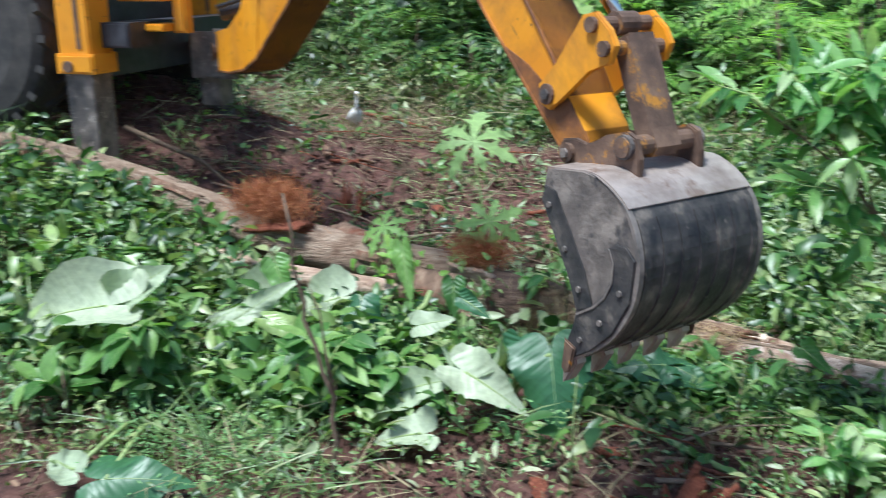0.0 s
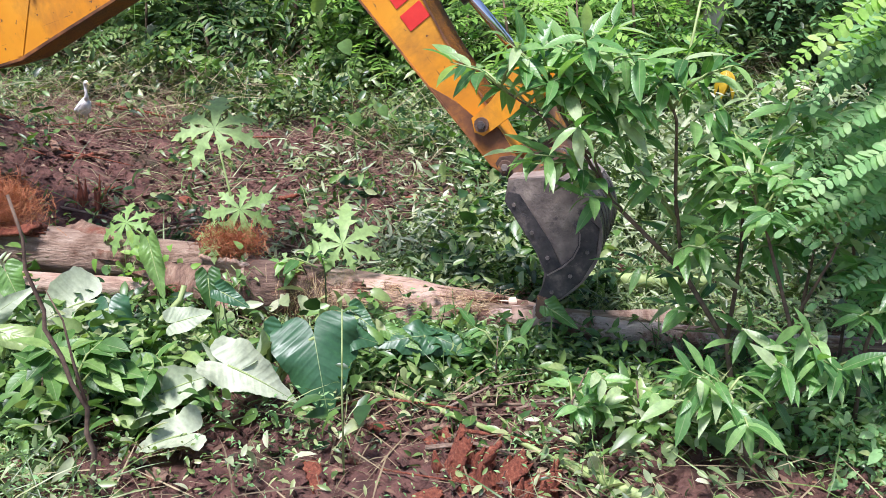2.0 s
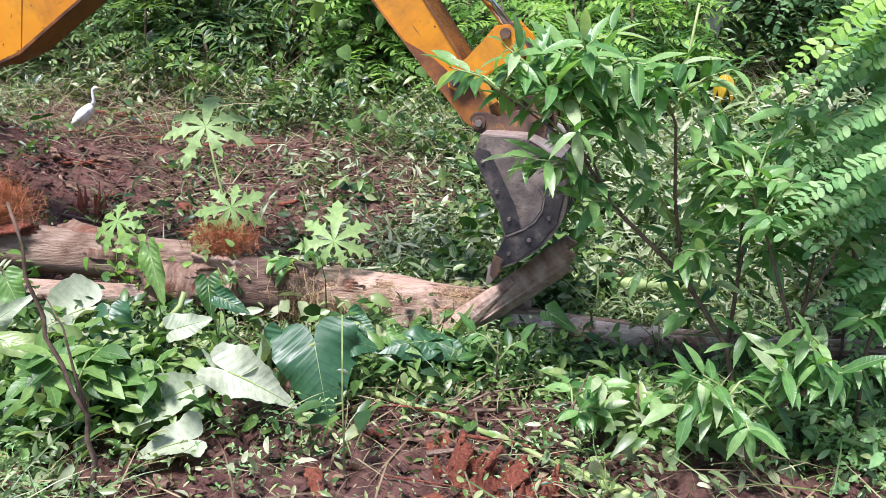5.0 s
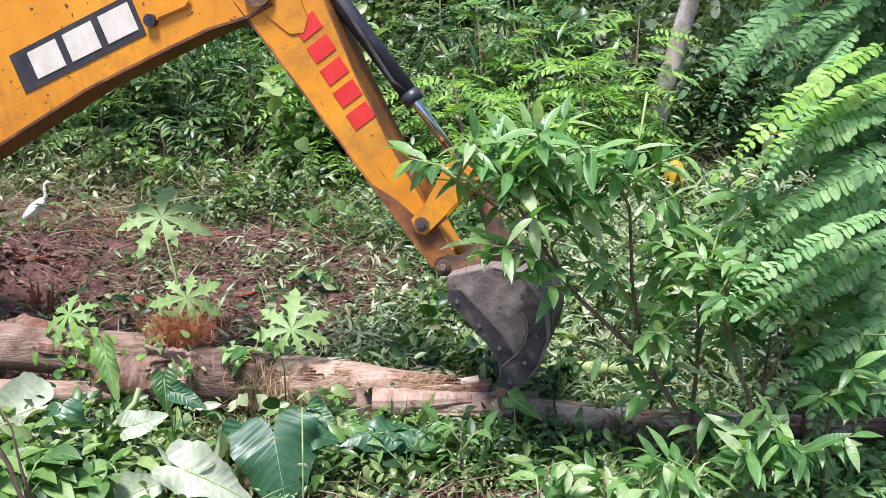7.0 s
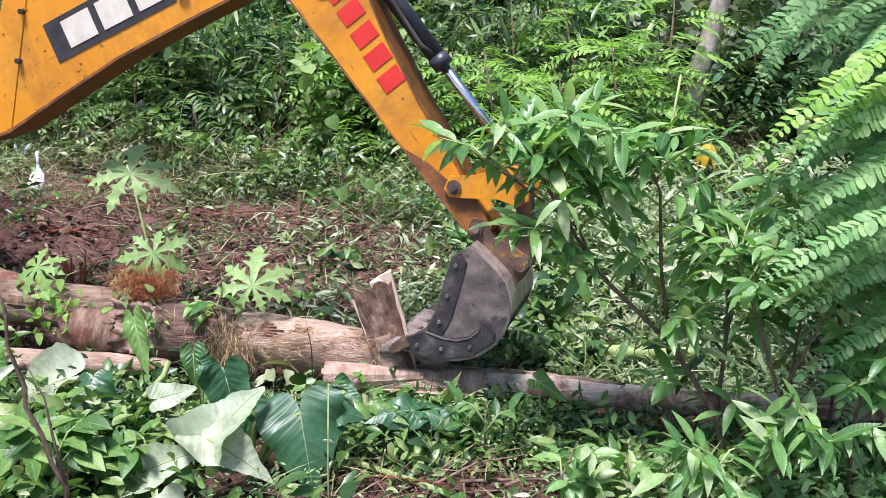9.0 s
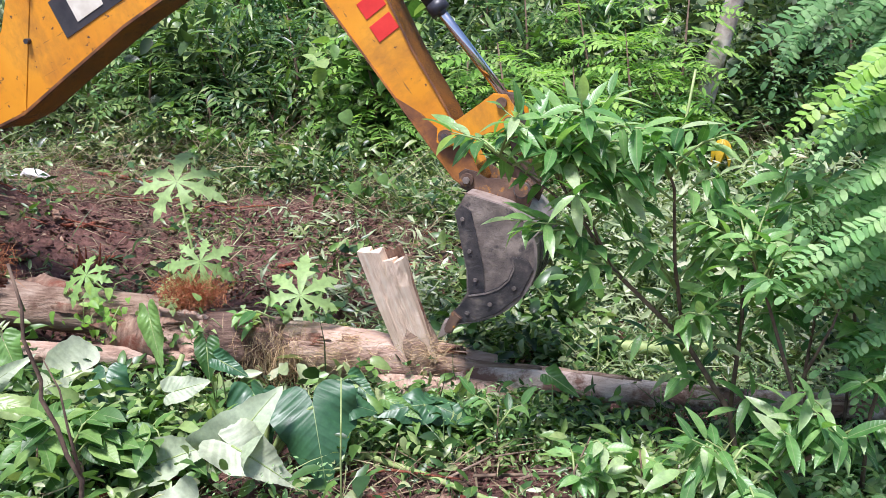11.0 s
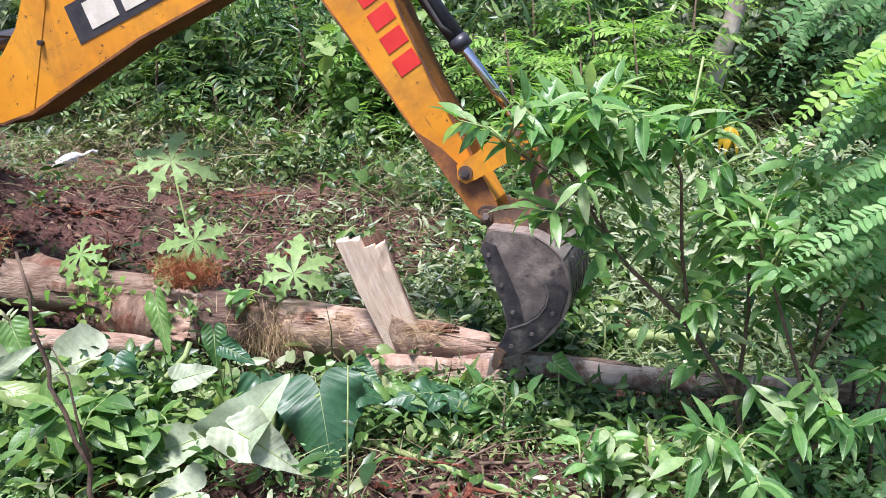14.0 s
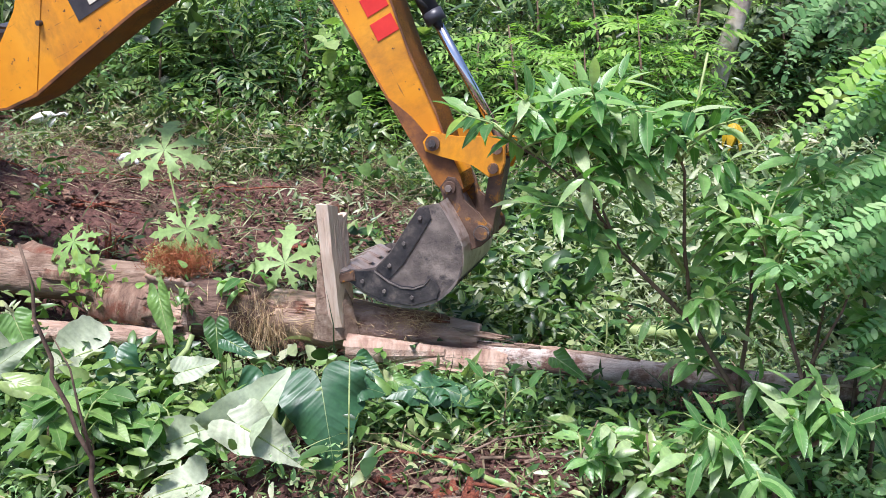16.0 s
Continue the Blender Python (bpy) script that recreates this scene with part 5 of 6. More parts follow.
papaya_c = papaya("papaya seedling beside the split trunk", (-0.95, 6.35, 0.3), [((-0.68, 6.15, 0.66), (0.1, -0.8, 0.6), (0.1, 0, 1), 0.31)], 80)

# sprig of dark oval leaves hanging by the split trunk
stems_g = [([(-0.95, 6.3, 0.35), (-0.98, 6.15, 0.52), (-0.85, 6.1, 0.5)], 0.006)]
sprig = shrub_plant("broken sprig of dull green oval leaves on the trunk", (-0.95, 6.3, 0.35), stems_g, twigs_from(stems_g, 5, 0.2, 47, 0.2, (0, -0.5, -0.6)), 47, 0.17, 4, droop=0.6, ratio=0.36)


# giant taro
def taro_surface(length, width, cup, curl, seed):
    """Height of a leaf's blade over its flat outline: folded at the rib, drooping, quilted between veins, waved at the edge."""
    def z(x, y):
        u, v = x / length, abs(y) / (0.5 * width)
        side = 1 if y > 0 else -1
        h = cup * abs(y) * (0.3 + 0.7 * min(v, 1)) - curl * length * max(u, 0) ** 2
        h += length * min(v, 1.2) ** 2 * (0.18 * math.sin(5.5 * u + 1.7 * seed + side) + 0.06 * math.sin(13 * u + 2.1 * seed + 2 * side))
        return h + 0.004 * math.cos((u - 0.32 * v) * 2 * math.pi / 0.15) * min(1, 2.5 * v)
    return z


TARO_EDGE = [(0, 1.0), (8, 0.93), (20, 0.83), (40, 0.76), (62, 0.79), (85, 0.9), (105, 0.98), (125, 1.0), (145, 0.95), (160, 0.82), (170, 0.6), (176, 0.3), (180, 0.12)]


def taro_data(name, length, width, mat, seed, surface):
    """A big heart-shaped leaf with its stalk at the notch between two round lobes."""
    b = bmesh.new()
    ang, rad = [p[0] for p in TARO_EDGE], [p[1] for p in TARO_EDGE]
    spokes, rings = 72, 12
    centre = b.verts.new((0, 0, surface(0, 0)))
    prev = None
    first = None
    for i in range(spokes):
        a = 360 * i / spokes - 180
        r = float(np.interp(abs(a), ang, rad)) * (1 + 0.025 * math.sin(9 * radians(a) + seed) + 0.015 * math.sin(23 * radians(a) + 2 * seed))
        ca, sa = math.cos(radians(a)), math.sin(radians(a))
        # the outline is one long ahead, half a width to each side, a third behind
        ex = r * ca * (length if ca > 0 else 0.42 * length)
        ey = r * sa * width * 0.52
        row = [b.verts.new((ex * k / rings, ey * k / rings, surface(ex * k / rings, ey * k / rings))) for k in range(1, rings + 1)]
        if prev:
            b.faces.new((centre, prev[0], row[0]))
            for k in range(rings - 1):
                b.faces.new((prev[k], prev[k + 1], row[k + 1], row[k]))
        first = first or row
        prev = row
    b.faces.new((centre, prev[0], first[0]))
    for k in range(rings - 1):
        b.faces.new((prev[k], prev[k + 1], first[k + 1], first[k]))
    me = bpy.data.meshes.new(name)
    b.to_mesh(me)
    b.free()
    for p in me.polygons:
        p.use_smooth = True
    me.materials.append(mat)
    return me


def taro(label, origin, leaves, seed, stalks=True, name="giant_taro"):
    """leaves: (place of the leaf's foot, way of its rib, upper side, length, width, material)."""
    plant = thing(name, Matrix.Translation(origin), label, "taro plant")
    o = Vector(origin)
    for i, (p, way, up, le, wi, mat) in enumerate(leaves):
        dark = mat is TARO
        surface = taro_surface(le, wi, -0.3 if dark else 0.7, 0.34 if dark else 0.32, seed + i)
        lf = new("leaf", taro_data("leaf", le, wi, mat, seed + i, surface))
        lf.parent = plant
        lf.matrix_basis = Matrix.Translation(-o) @ aim(p, way, up)
        tagged(lf, "dark green upper side" if dark else "pale underside showing")
        lift = 0.0 if dark else 0.001

        def line(pts, radii):
            b = bmesh.new()
            tube(b, [(x, y, surface(x, y) + lift) for x, y in pts], radii, 6)
            return b
        rib = [(le * f, 0) for f in (0, 0.1, 0.2, 0.3, 0.4, 0.5, 0.6, 0.7, 0.8, 0.9)]
        smooth(part("rib", line(rib, [0.0075 * (1 - 0.095 * k) for k in range(10)] if not dark else [0.004 * (1 - 0.09 * k) for k in range(10)]), STALK if not dark else TARO_VEIN, lf, "pale green midrib"))
        if stalks:
            b = bmesh.new()
            mid = (o + Vector(p)) / 2 + Vector((0, 0, 0.12))
            tube(b, [Vector((0, 0, 0)), mid - o, Vector(p) - o], [0.02, 0.016, 0.011], 8)
            smooth(part("stalk", b, STALK, plant, "thick green stalk"))
    return plant


taro("flattened giant taro with a broad dark leaf and pale folded ones", (-1.05, 4.95, 0.05),
     [((-0.74, 4.95, 0.46), (0.14, -0.42, -0.5), (0.05, -0.7, 0.65), 0.46, 0.54, TARO), ((-0.98, 5.0, 0.44), (-0.3, 0.0, -0.35), (0.0, -0.7, 0.6), 0.28, 0.26, TARO),
      ((-0.6, 5.05, 0.44), (0.4, 0.0, -0.05), (0.0, -0.7, 0.7), 0.24, 0.24, TARO)], 90)
taro("cut taro leaf lying pale side up", (-1.64, 4.66, 0.1), [((-1.64, 4.65, 0.22), (0.4, -0.03, 0.22), (-0.2, -0.75, 0.6), 0.42, 0.34, TARO_PALE)], 94, True, "taro_leaf")
taro_fold = taro("folded taro leaf turned pale side up", (-1.22, 4.7, 0.36), [((-1.2, 4.7, 0.4), (0.5, -0.14, -0.16), (0.25, -0.7, 0.65), 0.42, 0.32, TARO_PALE)], 95, False, "taro_leaf")
taro_up = taro("taro leaf standing up, pale side out", (-1.17, 4.68, 0.34), [((-1.15, 4.66, 0.36), (0.3, 0.08, 0.42), (-0.3, -0.9, 0.2), 0.4, 0.36, TARO_PALE)], 97, False, "taro_leaf")
taro_rolled = taro("dark taro leaf pushed upright by the trunk", (-1.2, 5.05, 0.3), [((-1.2, 5.05, 0.62), (0.12, -0.1, -0.5), (0.25, -0.9, 0.2), 0.34, 0.3, TARO)], 99, False, "taro_leaf")
taro("large taro leaf with a bowed stalk and pale ribs", (-2.95, 4.4, 0.0),
     [((-3.4, 4.45, 0.68), (-0.9, -0.2, -0.12), (0.15, -0.6, 0.7), 0.8, 0.56, TARO_PALE), ((-3.3, 4.55, 0.74), (0.35, 0.3, 0.3), (0.2, -0.8, 0.5), 0.3, 0.3, TARO_PALE),
      ((-2.76, 3.46, 0.16), (0.7, 0.15, 0.08), (0.0, -0.6, 0.8), 0.42, 0.36, TARO), ((-2.98, 3.49, 0.16), (-0.5, 0.1, 0.12), (0.1, -0.6, 0.8), 0.22, 0.2, TARO_PALE)], 100)
taro("heap of cut pale taro leaves beside the trunk", (-2.6, 5.75, 0.05),
     [((-2.4, 5.75, 0.38), (-0.8, -0.4, -0.15), (0.0, -0.5, 0.8), 0.42, 0.42, TARO_PALE), ((-2.9, 5.6, 0.34), (-0.8, -0.3, -0.25), (0.2, -0.5, 0.8), 0.48, 0.44, TARO_PALE),
      ((-2.3, 5.6, 0.3), (0.5, -0.6, -0.3), (0.1, -0.5, 0.8), 0.4, 0.34, TARO_PALE), ((-2.7, 5.45, 0.25), (0.2, -0.8, -0.3), (0.0, -0.4, 0.9), 0.42, 0.36, TARO), ((-2.15, 5.5, 0.42), (0.1, -0.5, -0.5), (0.0, -0.7, 0.6), 0.34, 0.3, TARO)], 104)
taro("pale cut leaf lying on the soil", (-1.5, 4.35, 0.05), [((-1.38, 4.42, 0.12), (-0.8, -0.3, -0.02), (0.0, -0.55, 0.8), 0.28, 0.26, TARO_PALE)], 110, False, "cut_leaf")
taro("dark young taro leaf among the weeds", (-0.1, 5.35, 0.0), [((-0.1, 5.3, 0.32), (-0.7, -0.3, 0.1), (0.0, -0.6, 0.8), 0.32, 0.24, TARO), ((-0.05, 5.35, 0.3), (0.7, -0.3, -0.1), (0.0, -0.6, 0.8), 0.3, 0.22, TARO)], 112, True, "young_taro")


def loose_leaf(foot, tip, up, width, mat, seed, label):
    """A single broad leaf on a short stalk."""
    foot, tip = Vector(foot), Vector(tip)
    root = thing("broad_leaf", Matrix.Translation(foot), label, "leaf", "broad leaves before the trunk")
    le = (tip - foot).length
    surface = taro_surface(le, width, 0.25, 0.12, seed)
    lf = new("blade", taro_data("blade", le, width, mat, seed, surface))
    lf.parent = root
    lf.matrix_basis = aim((0, 0, 0), tip - foot, up)
    b = bmesh.new()
    tube(b, [(le * f, 0, surface(le * f, 0)) for f in (0, 0.2, 0.4, 0.6, 0.8)], [0.004, 0.0035, 0.003, 0.002, 0.001], 6)
    smooth(part("rib", b, STALK, root, "green midrib")).matrix_basis = lf.matrix_basis
    b = bmesh.new()
    g = float(ground_z(foot.x, foot.y + 0.1))
    tube(b, [(0, 0, 0), (0.01, 0.03, (g - foot.z) * 0.4), (0.03, 0.1, g - foot.z)], [0.004, 0.005, 0.006], 6)
    smooth(part("stalk", b, STALK, root))


for k, (foot, tip, up, width, mat) in enumerate((((-1.87, 5.6, 0.8), (-1.77, 5.45, 0.5), (0.1, -0.9, 0.3), 0.15, WEED), ((-1.62, 5.2, 0.46), (-1.4, 5.2, 0.53), (0.0, -0.8, 0.6), 0.2, TARO_PALE), ((-2.55, 5.0, 0.46), (-2.17, 4.95, 0.39), (0.0, -0.6, 0.8), 0.17, BRIGHTLEAF),
                                                ((-1.5, 5.55, 0.62), (-1.47, 5.45, 0.42), (0.2, -0.9, 0.3), 0.17, WEED), ((-1.38, 5.4, 0.58), (-1.2, 5.35, 0.5), (0.0, -0.8, 0.6), 0.14, TARO), ((-2.9, 5.1, 0.4), (-2.5, 5.3, 0.68), (0.2, -0.8, 0.5), 0.2, TARO_PALE), ((-2.72, 5.4, 0.7), (-2.6, 5.3, 0.5), (0.1, -0.8, 0.5), 0.22, WEED),
                                                ((-0.72, 5.3, 0.42), (-0.5, 5.2, 0.5), (0.0, -0.7, 0.7), 0.12, BRIGHTLEAF), ((-0.55, 5.4, 0.44), (-0.4, 5.3, 0.36), (0.1, -0.8, 0.5), 0.16, TARO), ((-0.3, 5.3, 0.34), (-0.12, 5.2, 0.28), (0.0, -0.7, 0.7), 0.13, WEED), ((0.12, 5.4, 0.36), (0.2, 5.3, 0.56), (-0.2, -0.9, 0.2), 0.07, BRIGHTLEAF), ((0.7, 5.3, 0.5), (0.86, 5.2, 0.42), (0.0, -0.7, 0.7), 0.13, WEED))):
    loose_leaf(foot, tip, up, width, mat, 130 + k, ("fresh green broad leaf on a thin stalk", "pale broad leaf hanging on a thin stalk")[mat is TARO_PALE])


# sticks, stalks and stumps
def stick(name, lines, mat, label, category="stick", n=8):
    o = Vector(lines[0][0][0])
    first = None
    for pts, r0, r1 in lines:
        b = bmesh.new()
        k = len(pts)
        tube(b, [Vector(p) - o for p in pts], [r0 + (r1 - r0) * i / (k - 1) for i in range(k)], n, 0.18, 5)
        ob = smooth(part(name if first is None else "side_branch", b, mat, first))
        first = first or ob
    first.location = o
    return tagged(first, label, category)


stick("dry_sapling", [([(-1.7, 3.95, -0.02), (-1.71, 3.92, 0.16), (-1.685, 3.92, 0.3), (-1.7, 3.9, 0.42), (-1.68, 3.9, 0.55), (-1.74, 3.9, 0.68), (-1.77, 3.9, 0.82), (-1.83, 3.9, 0.96), (-1.82, 3.9, 1.05), (-1.88, 3.9, 1.25), (-1.87, 3.9, 1.4), (-1.91, 3.9, 1.6)], 0.016, 0.007),
                      ([(-1.68, 3.9, 0.55), (-1.72, 3.9, 0.8), (-1.74, 3.9, 1.0), (-1.8, 3.9, 1.15)], 0.009, 0.003)], TWIG, "bare dark dry sapling with a forked stem")
stick("grass_stem", [([(-0.5, 4.15, 0.0), (-0.5, 4.2, 0.5), (-0.49, 4.25, 0.92)], 0.006, 0.004)], STALK, "thin upright green stem", "stem")
stick("cut_stalk", [([(-0.55, 5.2, 0.06), (-0.05, 4.85, 0.06), (0.45, 4.45, 0.05), (0.62, 4.25, 0.05)], 0.02, 0.016)], STALK, "cut green stalk lying on the soil", "stalk")
stick("cut_stalk", [([(0.62, 4.3, 0.03), (0.95, 4.0, 0.03), (1.3, 3.7, 0.02)], 0.032, 0.03)], STALK, "thick green banana-like stalk on the soil", "stalk")
stick("bent_stalk", [([(-2.12, 5.2, 0.1), (-1.95, 5.3, 0.25), (-1.79, 5.4, 0.38), (-1.68, 5.5, 0.49), (-1.65, 5.52, 0.58)], 0.021, 0.018)], STALK, "bent pale green cut stalk", "stalk")
stick("red_root", [([(-4.25, 11.3, 0.86), (-3.7, 11.0, 0.84), (-3.2, 10.8, 0.78)], 0.03, 0.015)], RED_BARK, "reddish stripped branch on the slope", "branch")
stick("tall_weed", [([(2.75, 10.6, 0.5), (2.83, 10.6, 1.29), (2.95, 10.6, 2.16)], 0.018, 0.015), ([(2.86, 10.6, 1.5), (2.6, 10.6, 1.75), (2.4, 10.6, 2.15)], 0.01, 0.005)], STALK, "tall thin pale stem with broken top", "stem")
stick("vine_stem", [([(-0.9, 9.6, 0.4), (-0.92, 9.6, 1.2), (-1.0, 9.55, 1.75)], 0.006, 0.004)], STALK, "thin climbing green vine stem", "stem")
stick("vine_stem", [([(-3.0, 7.2, 0.1), (-2.6, 7.4, 0.4), (-1.7, 7.8, 0.45), (-0.9, 7.4, 0.25)], 0.008, 0.004)], TWIG, "thin trailing twig over the soil", "twig")
stick("fallen_branch", [([(-5.0, 7.1, 1.3), (-4.3, 7.2, 1.0), (-3.8, 7.3, 0.55)], 0.025, 0.012)], TWIG, "thin bare branch leaning by the digger", "branch")


def splintered(name, centre, height, radius, count, mat, label, seed):
    """A torn stump of upright splinters."""
    rng = random.Random(seed)
    st = thing(name, Matrix.Translation(centre), label, "stump")
    for i in range(count):
        a, r = rng.random() * 6.283, radius * math.sqrt(rng.random())
        h = height * rng.uniform(0.45, 1.0)
        w = rng.uniform(0.018, 0.045)
        b = bmesh.new()
        base, tip = Vector((r * math.cos(a), r * math.sin(a), -0.08)), Vector((r * math.cos(a) * 1.2 + rng.uniform(-0.05, 0.05), r * math.sin(a) * 1.2, h))
        tube(b, [base, base.lerp(tip, 0.6) + Vector((rng.uniform(-0.02, 0.02), 0, 0)), tip], [w, w * 0.8, w * 0.2], 6, 0.4, i)
        part("splinter", b, mat, st)
    return st


splintered("torn_stump", (-3.2, 8.0, 0.33), 0.4, 0.13, 14, RED_BARK, "torn red-brown stump with upright splinters", 120)
splintered("torn_stump", (0.14, 4.22, 0.0), 0.16, 0.15, 12, RED_BARK, "splintered red-brown stump in the soil", 121)
for k, (x, y, z, le, ra, ti) in enumerate(((0.06, 4.18, 0.09, 0.3, 0.1, (8, -72, 20)), (0.2, 4.16, 0.08, 0.26, 0.09, (-10, -64, -15)), (0.32, 4.12, 0.05, 0.3, 0.1, (12, -40, 10)), (0.47, 4.1, 0.04, 0.28, 0.11, (5, -16, -8)), (0.14, 4.08, 0.04, 0.22, 0.08, (0, -25, 30)))):
    tagged(plate_of_bark("wood_chunk", (x, y, z), le, ra, 1.7, RED_BARK, "torn chunk of reddish wood beside the stump", 620 + k, ti, 0.1), group="reddish wood chunks")
splintered("torn_stump", (0.42, 4.1, 0.0), 0.14, 0.2, 20, RED_BARK, "low heap of reddish wood splinters", 122)

# pale tree and the yellow leaf
b = bmesh.new()
tube(b, [(-0.06, 0, -0.3), (-0.05, 0, 0.5), (0.12, 0, 1.3), (0.36, 0, 2.2), (0.6, 0, 3.4), (0.8, 0, 5.0), (0.9, 0, 7.0)], [0.15, 0.13, 0.12, 0.115, 0.11, 0.1, 0.08], 14, 0.08, 6)
tall_tree = thing("tree", pose(3.55, 12.2, 1.0), "slender pale-barked tree leaning over the thicket", "tree")
smooth(part("trunk", b, PALE_TRUNK, tall_tree, "pale grey-brown trunk"))
rng_t = np.random.default_rng(61)
pt = rng_t.normal(0, 1, (2600, 3)) * np.array([1.3, 1.2, 0.9]) + np.array([0.8, 0, 6.9])
crown = new("crown", leaf_mesh("crown", pt, rng_t.normal(0, 1, (2600, 3)), rng_t.normal(0, 0.5, (2600, 3)) + np.array([0, 0, 1]), rng_t.uniform(0.12, 0.25, 2600), rng_t.uniform(0.06, 0.1, 2600), FAR, SMALL))
crown.parent = tall_tree
hang = thing("yellowed_leaf", pose(3.32, 10.6, 1.36), "drooping yellowed leaf on a weed", "leaf")
for k in range(6):
    lf = new("lobe", single_leaf("lobe", YELLOWLEAF, 0.3, 0.1, LONG, 0.7))
    lf.parent = hang
    lf.matrix_basis = aim((0, 0, 0), (math.cos(k * 1.05), math.sin(k * 1.05), -0.9), (0, -0.3, 1))
for p, s in (((-1.0, 9.55, 1.78), 0.17), ((-0.92, 9.6, 1.02), 0.15), ((-0.62, 9.6, 1.1), 0.13), ((-0.2, 9.8, 1.55), 0.14)):
    rl = thing("climber_leaf", pose(*p), "round bright leaf of a climber", "leaf", "climber leaves")
    lf = new("blade", single_leaf("blade", BRIGHTLEAF, s, s * 0.95, BROAD, 0.15))
    lf.parent = rl
    lf.matrix_basis = aim((0, 0, 0), (0.5, -0.3, -0.8), (0.1, -1, 0.3))


# egret
def build_egret(place, label):
    bird = thing("egret", pose(*place), label, "bird", "egrets on the clearing")
    b = bmesh.new()
    tube(b, [(-0.16, 0, 0.14), (-0.1, 0, 0.19), (-0.01, 0, 0.27), (0.055, 0, 0.34), (0.09, 0, 0.39)], [0.014, 0.055, 0.08, 0.06, 0.03], 12)
    smooth(part("body", b, FEATHER, bird))
    for s in (-1, 1):
        b = bmesh.new()
        tube(b, [(0.05, s * 0.05, 0.34), (-0.06, s * 0.064, 0.245), (-0.17, s * 0.03, 0.13)], [0.02, 0.035, 0.006], 8)
        smooth(part("wing", b, FEATHER, bird))
        b = bmesh.new()
        tube(b, [(0.0, s * 0.03, 0.26), (0.02, s * 0.03, 0.13), (0.0, s * 0.03, 0.0), (0.05, s * 0.03, -0.005)], [0.011, 0.007, 0.006, 0.004], 7)
        smooth(part("leg", b, BEAK, bird, "dark thin leg"))
    b = bmesh.new()
    tube(b, [(0, 0, 0), (0.035, 0, 0.05), (0.025, 0, 0.12), (0.035, 0, 0.18), (0.065, 0, 0.205), (0.095, 0, 0.203)], [0.03, 0.024, 0.019, 0.02, 0.026, 0.012], 10)
    neck = smooth(part("neck", b, FEATHER, bird, "white neck and head"))
    b = bmesh.new()
    tube(b, [(0.09, 0, 0.203), (0.17, 0, 0.19)], [0.011, 0.002], 7)
    part("beak", b, BEAK, neck, "yellowish beak")
    return bird, neck


egret, egret_neck = build_egret((-4.24, 10.85, 0.66), "white egret walking on the dug soil")
egret_far, egret_far_neck = build_egret((-6.9, 12.85, 0.96), "white egret stalking with outstretched neck by the weeds")


def bush(label, centre, size, count, leaf, mat, seed, ratio=0.42, shape=SMALL, layer=0.0, trunk=0.0, name="wild_shrub", group="thicket shrubs"):
    """A wild shrub or small tree: stems and many small leaves in uneven sprays."""
    rng = np.random.default_rng(seed)
    cx, cy = centre
    z0 = float(ground_z(cx, cy))
    plant = thing(name, pose(cx, cy, z0), label, "shrub" if name == "wild_shrub" else "tree", group)
    sprays = max(8, count // 26)
    c = rng.normal(0, 1, (sprays, 3))
    c = unit(c) * rng.uniform(0.35, 1.0, (sprays, 1)) ** 0.6
    c = c * np.array(size) * np.array([1, 1, 0.5]) + np.array([0, 0, size[2] * 0.55 + trunk])
    c[:, 2] = np.maximum(c[:, 2], 0.05)
    d = unit(c - np.array([0, 0, trunk + size[2] * 0.2]) + rng.normal(0, 0.25, (sprays, 3)))
    per = count // sprays
    f = rng.uniform(-1, 1, (sprays, per, 1))
    P = c[:, None, :] + d[:, None, :] * f * leaf * 2.6 + rng.normal(0, leaf * (0.35 + 1.3 * layer), (sprays, per, 3))
    D = d[:, None, :] * 0.7 + rng.normal(0, 0.75, (sprays, per, 3)) - np.array([0, 0, 0.15])
    D[:, :, 2] *= 1 - layer
    P[:, :, 2] = c[:, None, 2] + (P[:, :, 2] - c[:, None, 2]) * (1 - 0.8 * layer)
    U = rng.normal(0, 0.45 - 0.3 * layer, (sprays, per, 3)) + np.array([0, -0.25, 1.0])
    L = leaf * rng.uniform(0.6, 1.3, sprays * per)
    me = leaf_mesh("foliage", P.reshape(-1, 3), D.reshape(-1, 3), U.reshape(-1, 3), L, L * ratio, mat, shape, rng.uniform(0, 0.5, L.size))
    ob = new("foliage", me)
    ob.parent = plant
    for k in range(4 if not trunk else 1):
        b = bmesh.new()
        q = c[k * 2] if not trunk else np.array([0.1, 0, trunk + size[2] * 0.6])
        tube(b, [(0, 0, -0.1), (q[0] * 0.35, q[1] * 0.35, q[2] * 0.5), tuple(q)], [0.02 + trunk * 0.025, 0.014 + trunk * 0.02, 0.006], 7, 0.1, k)
        smooth(part("trunk" if trunk else "stem", b, TWIG, plant))
    return plant


def front(X, Y):
    return np.where(X < 0.2, 1.0, 0.75) * bare(X, Y)


scatter("undergrowth", VINE, "broad fresh green creeper leaves covering the soil", 31, 430, (-5, 0.2, 4.3, 6.2), patchy(2.3, 1, -0.15, bare), (0.05, 0.15), 0.5, (0.05, 0.45), 9, OVAL, 0.4, 0.7)
scatter("undergrowth", VINE, "fresh green creeper leaves before the trunk", 30, 380, (-0.5, 4.2, 4.5, 5.7), patchy(2.9, 2, -0.1, bare), (0.05, 0.12), 0.42, (0.04, 0.26), 9, OVAL, 0.4, 0.7)
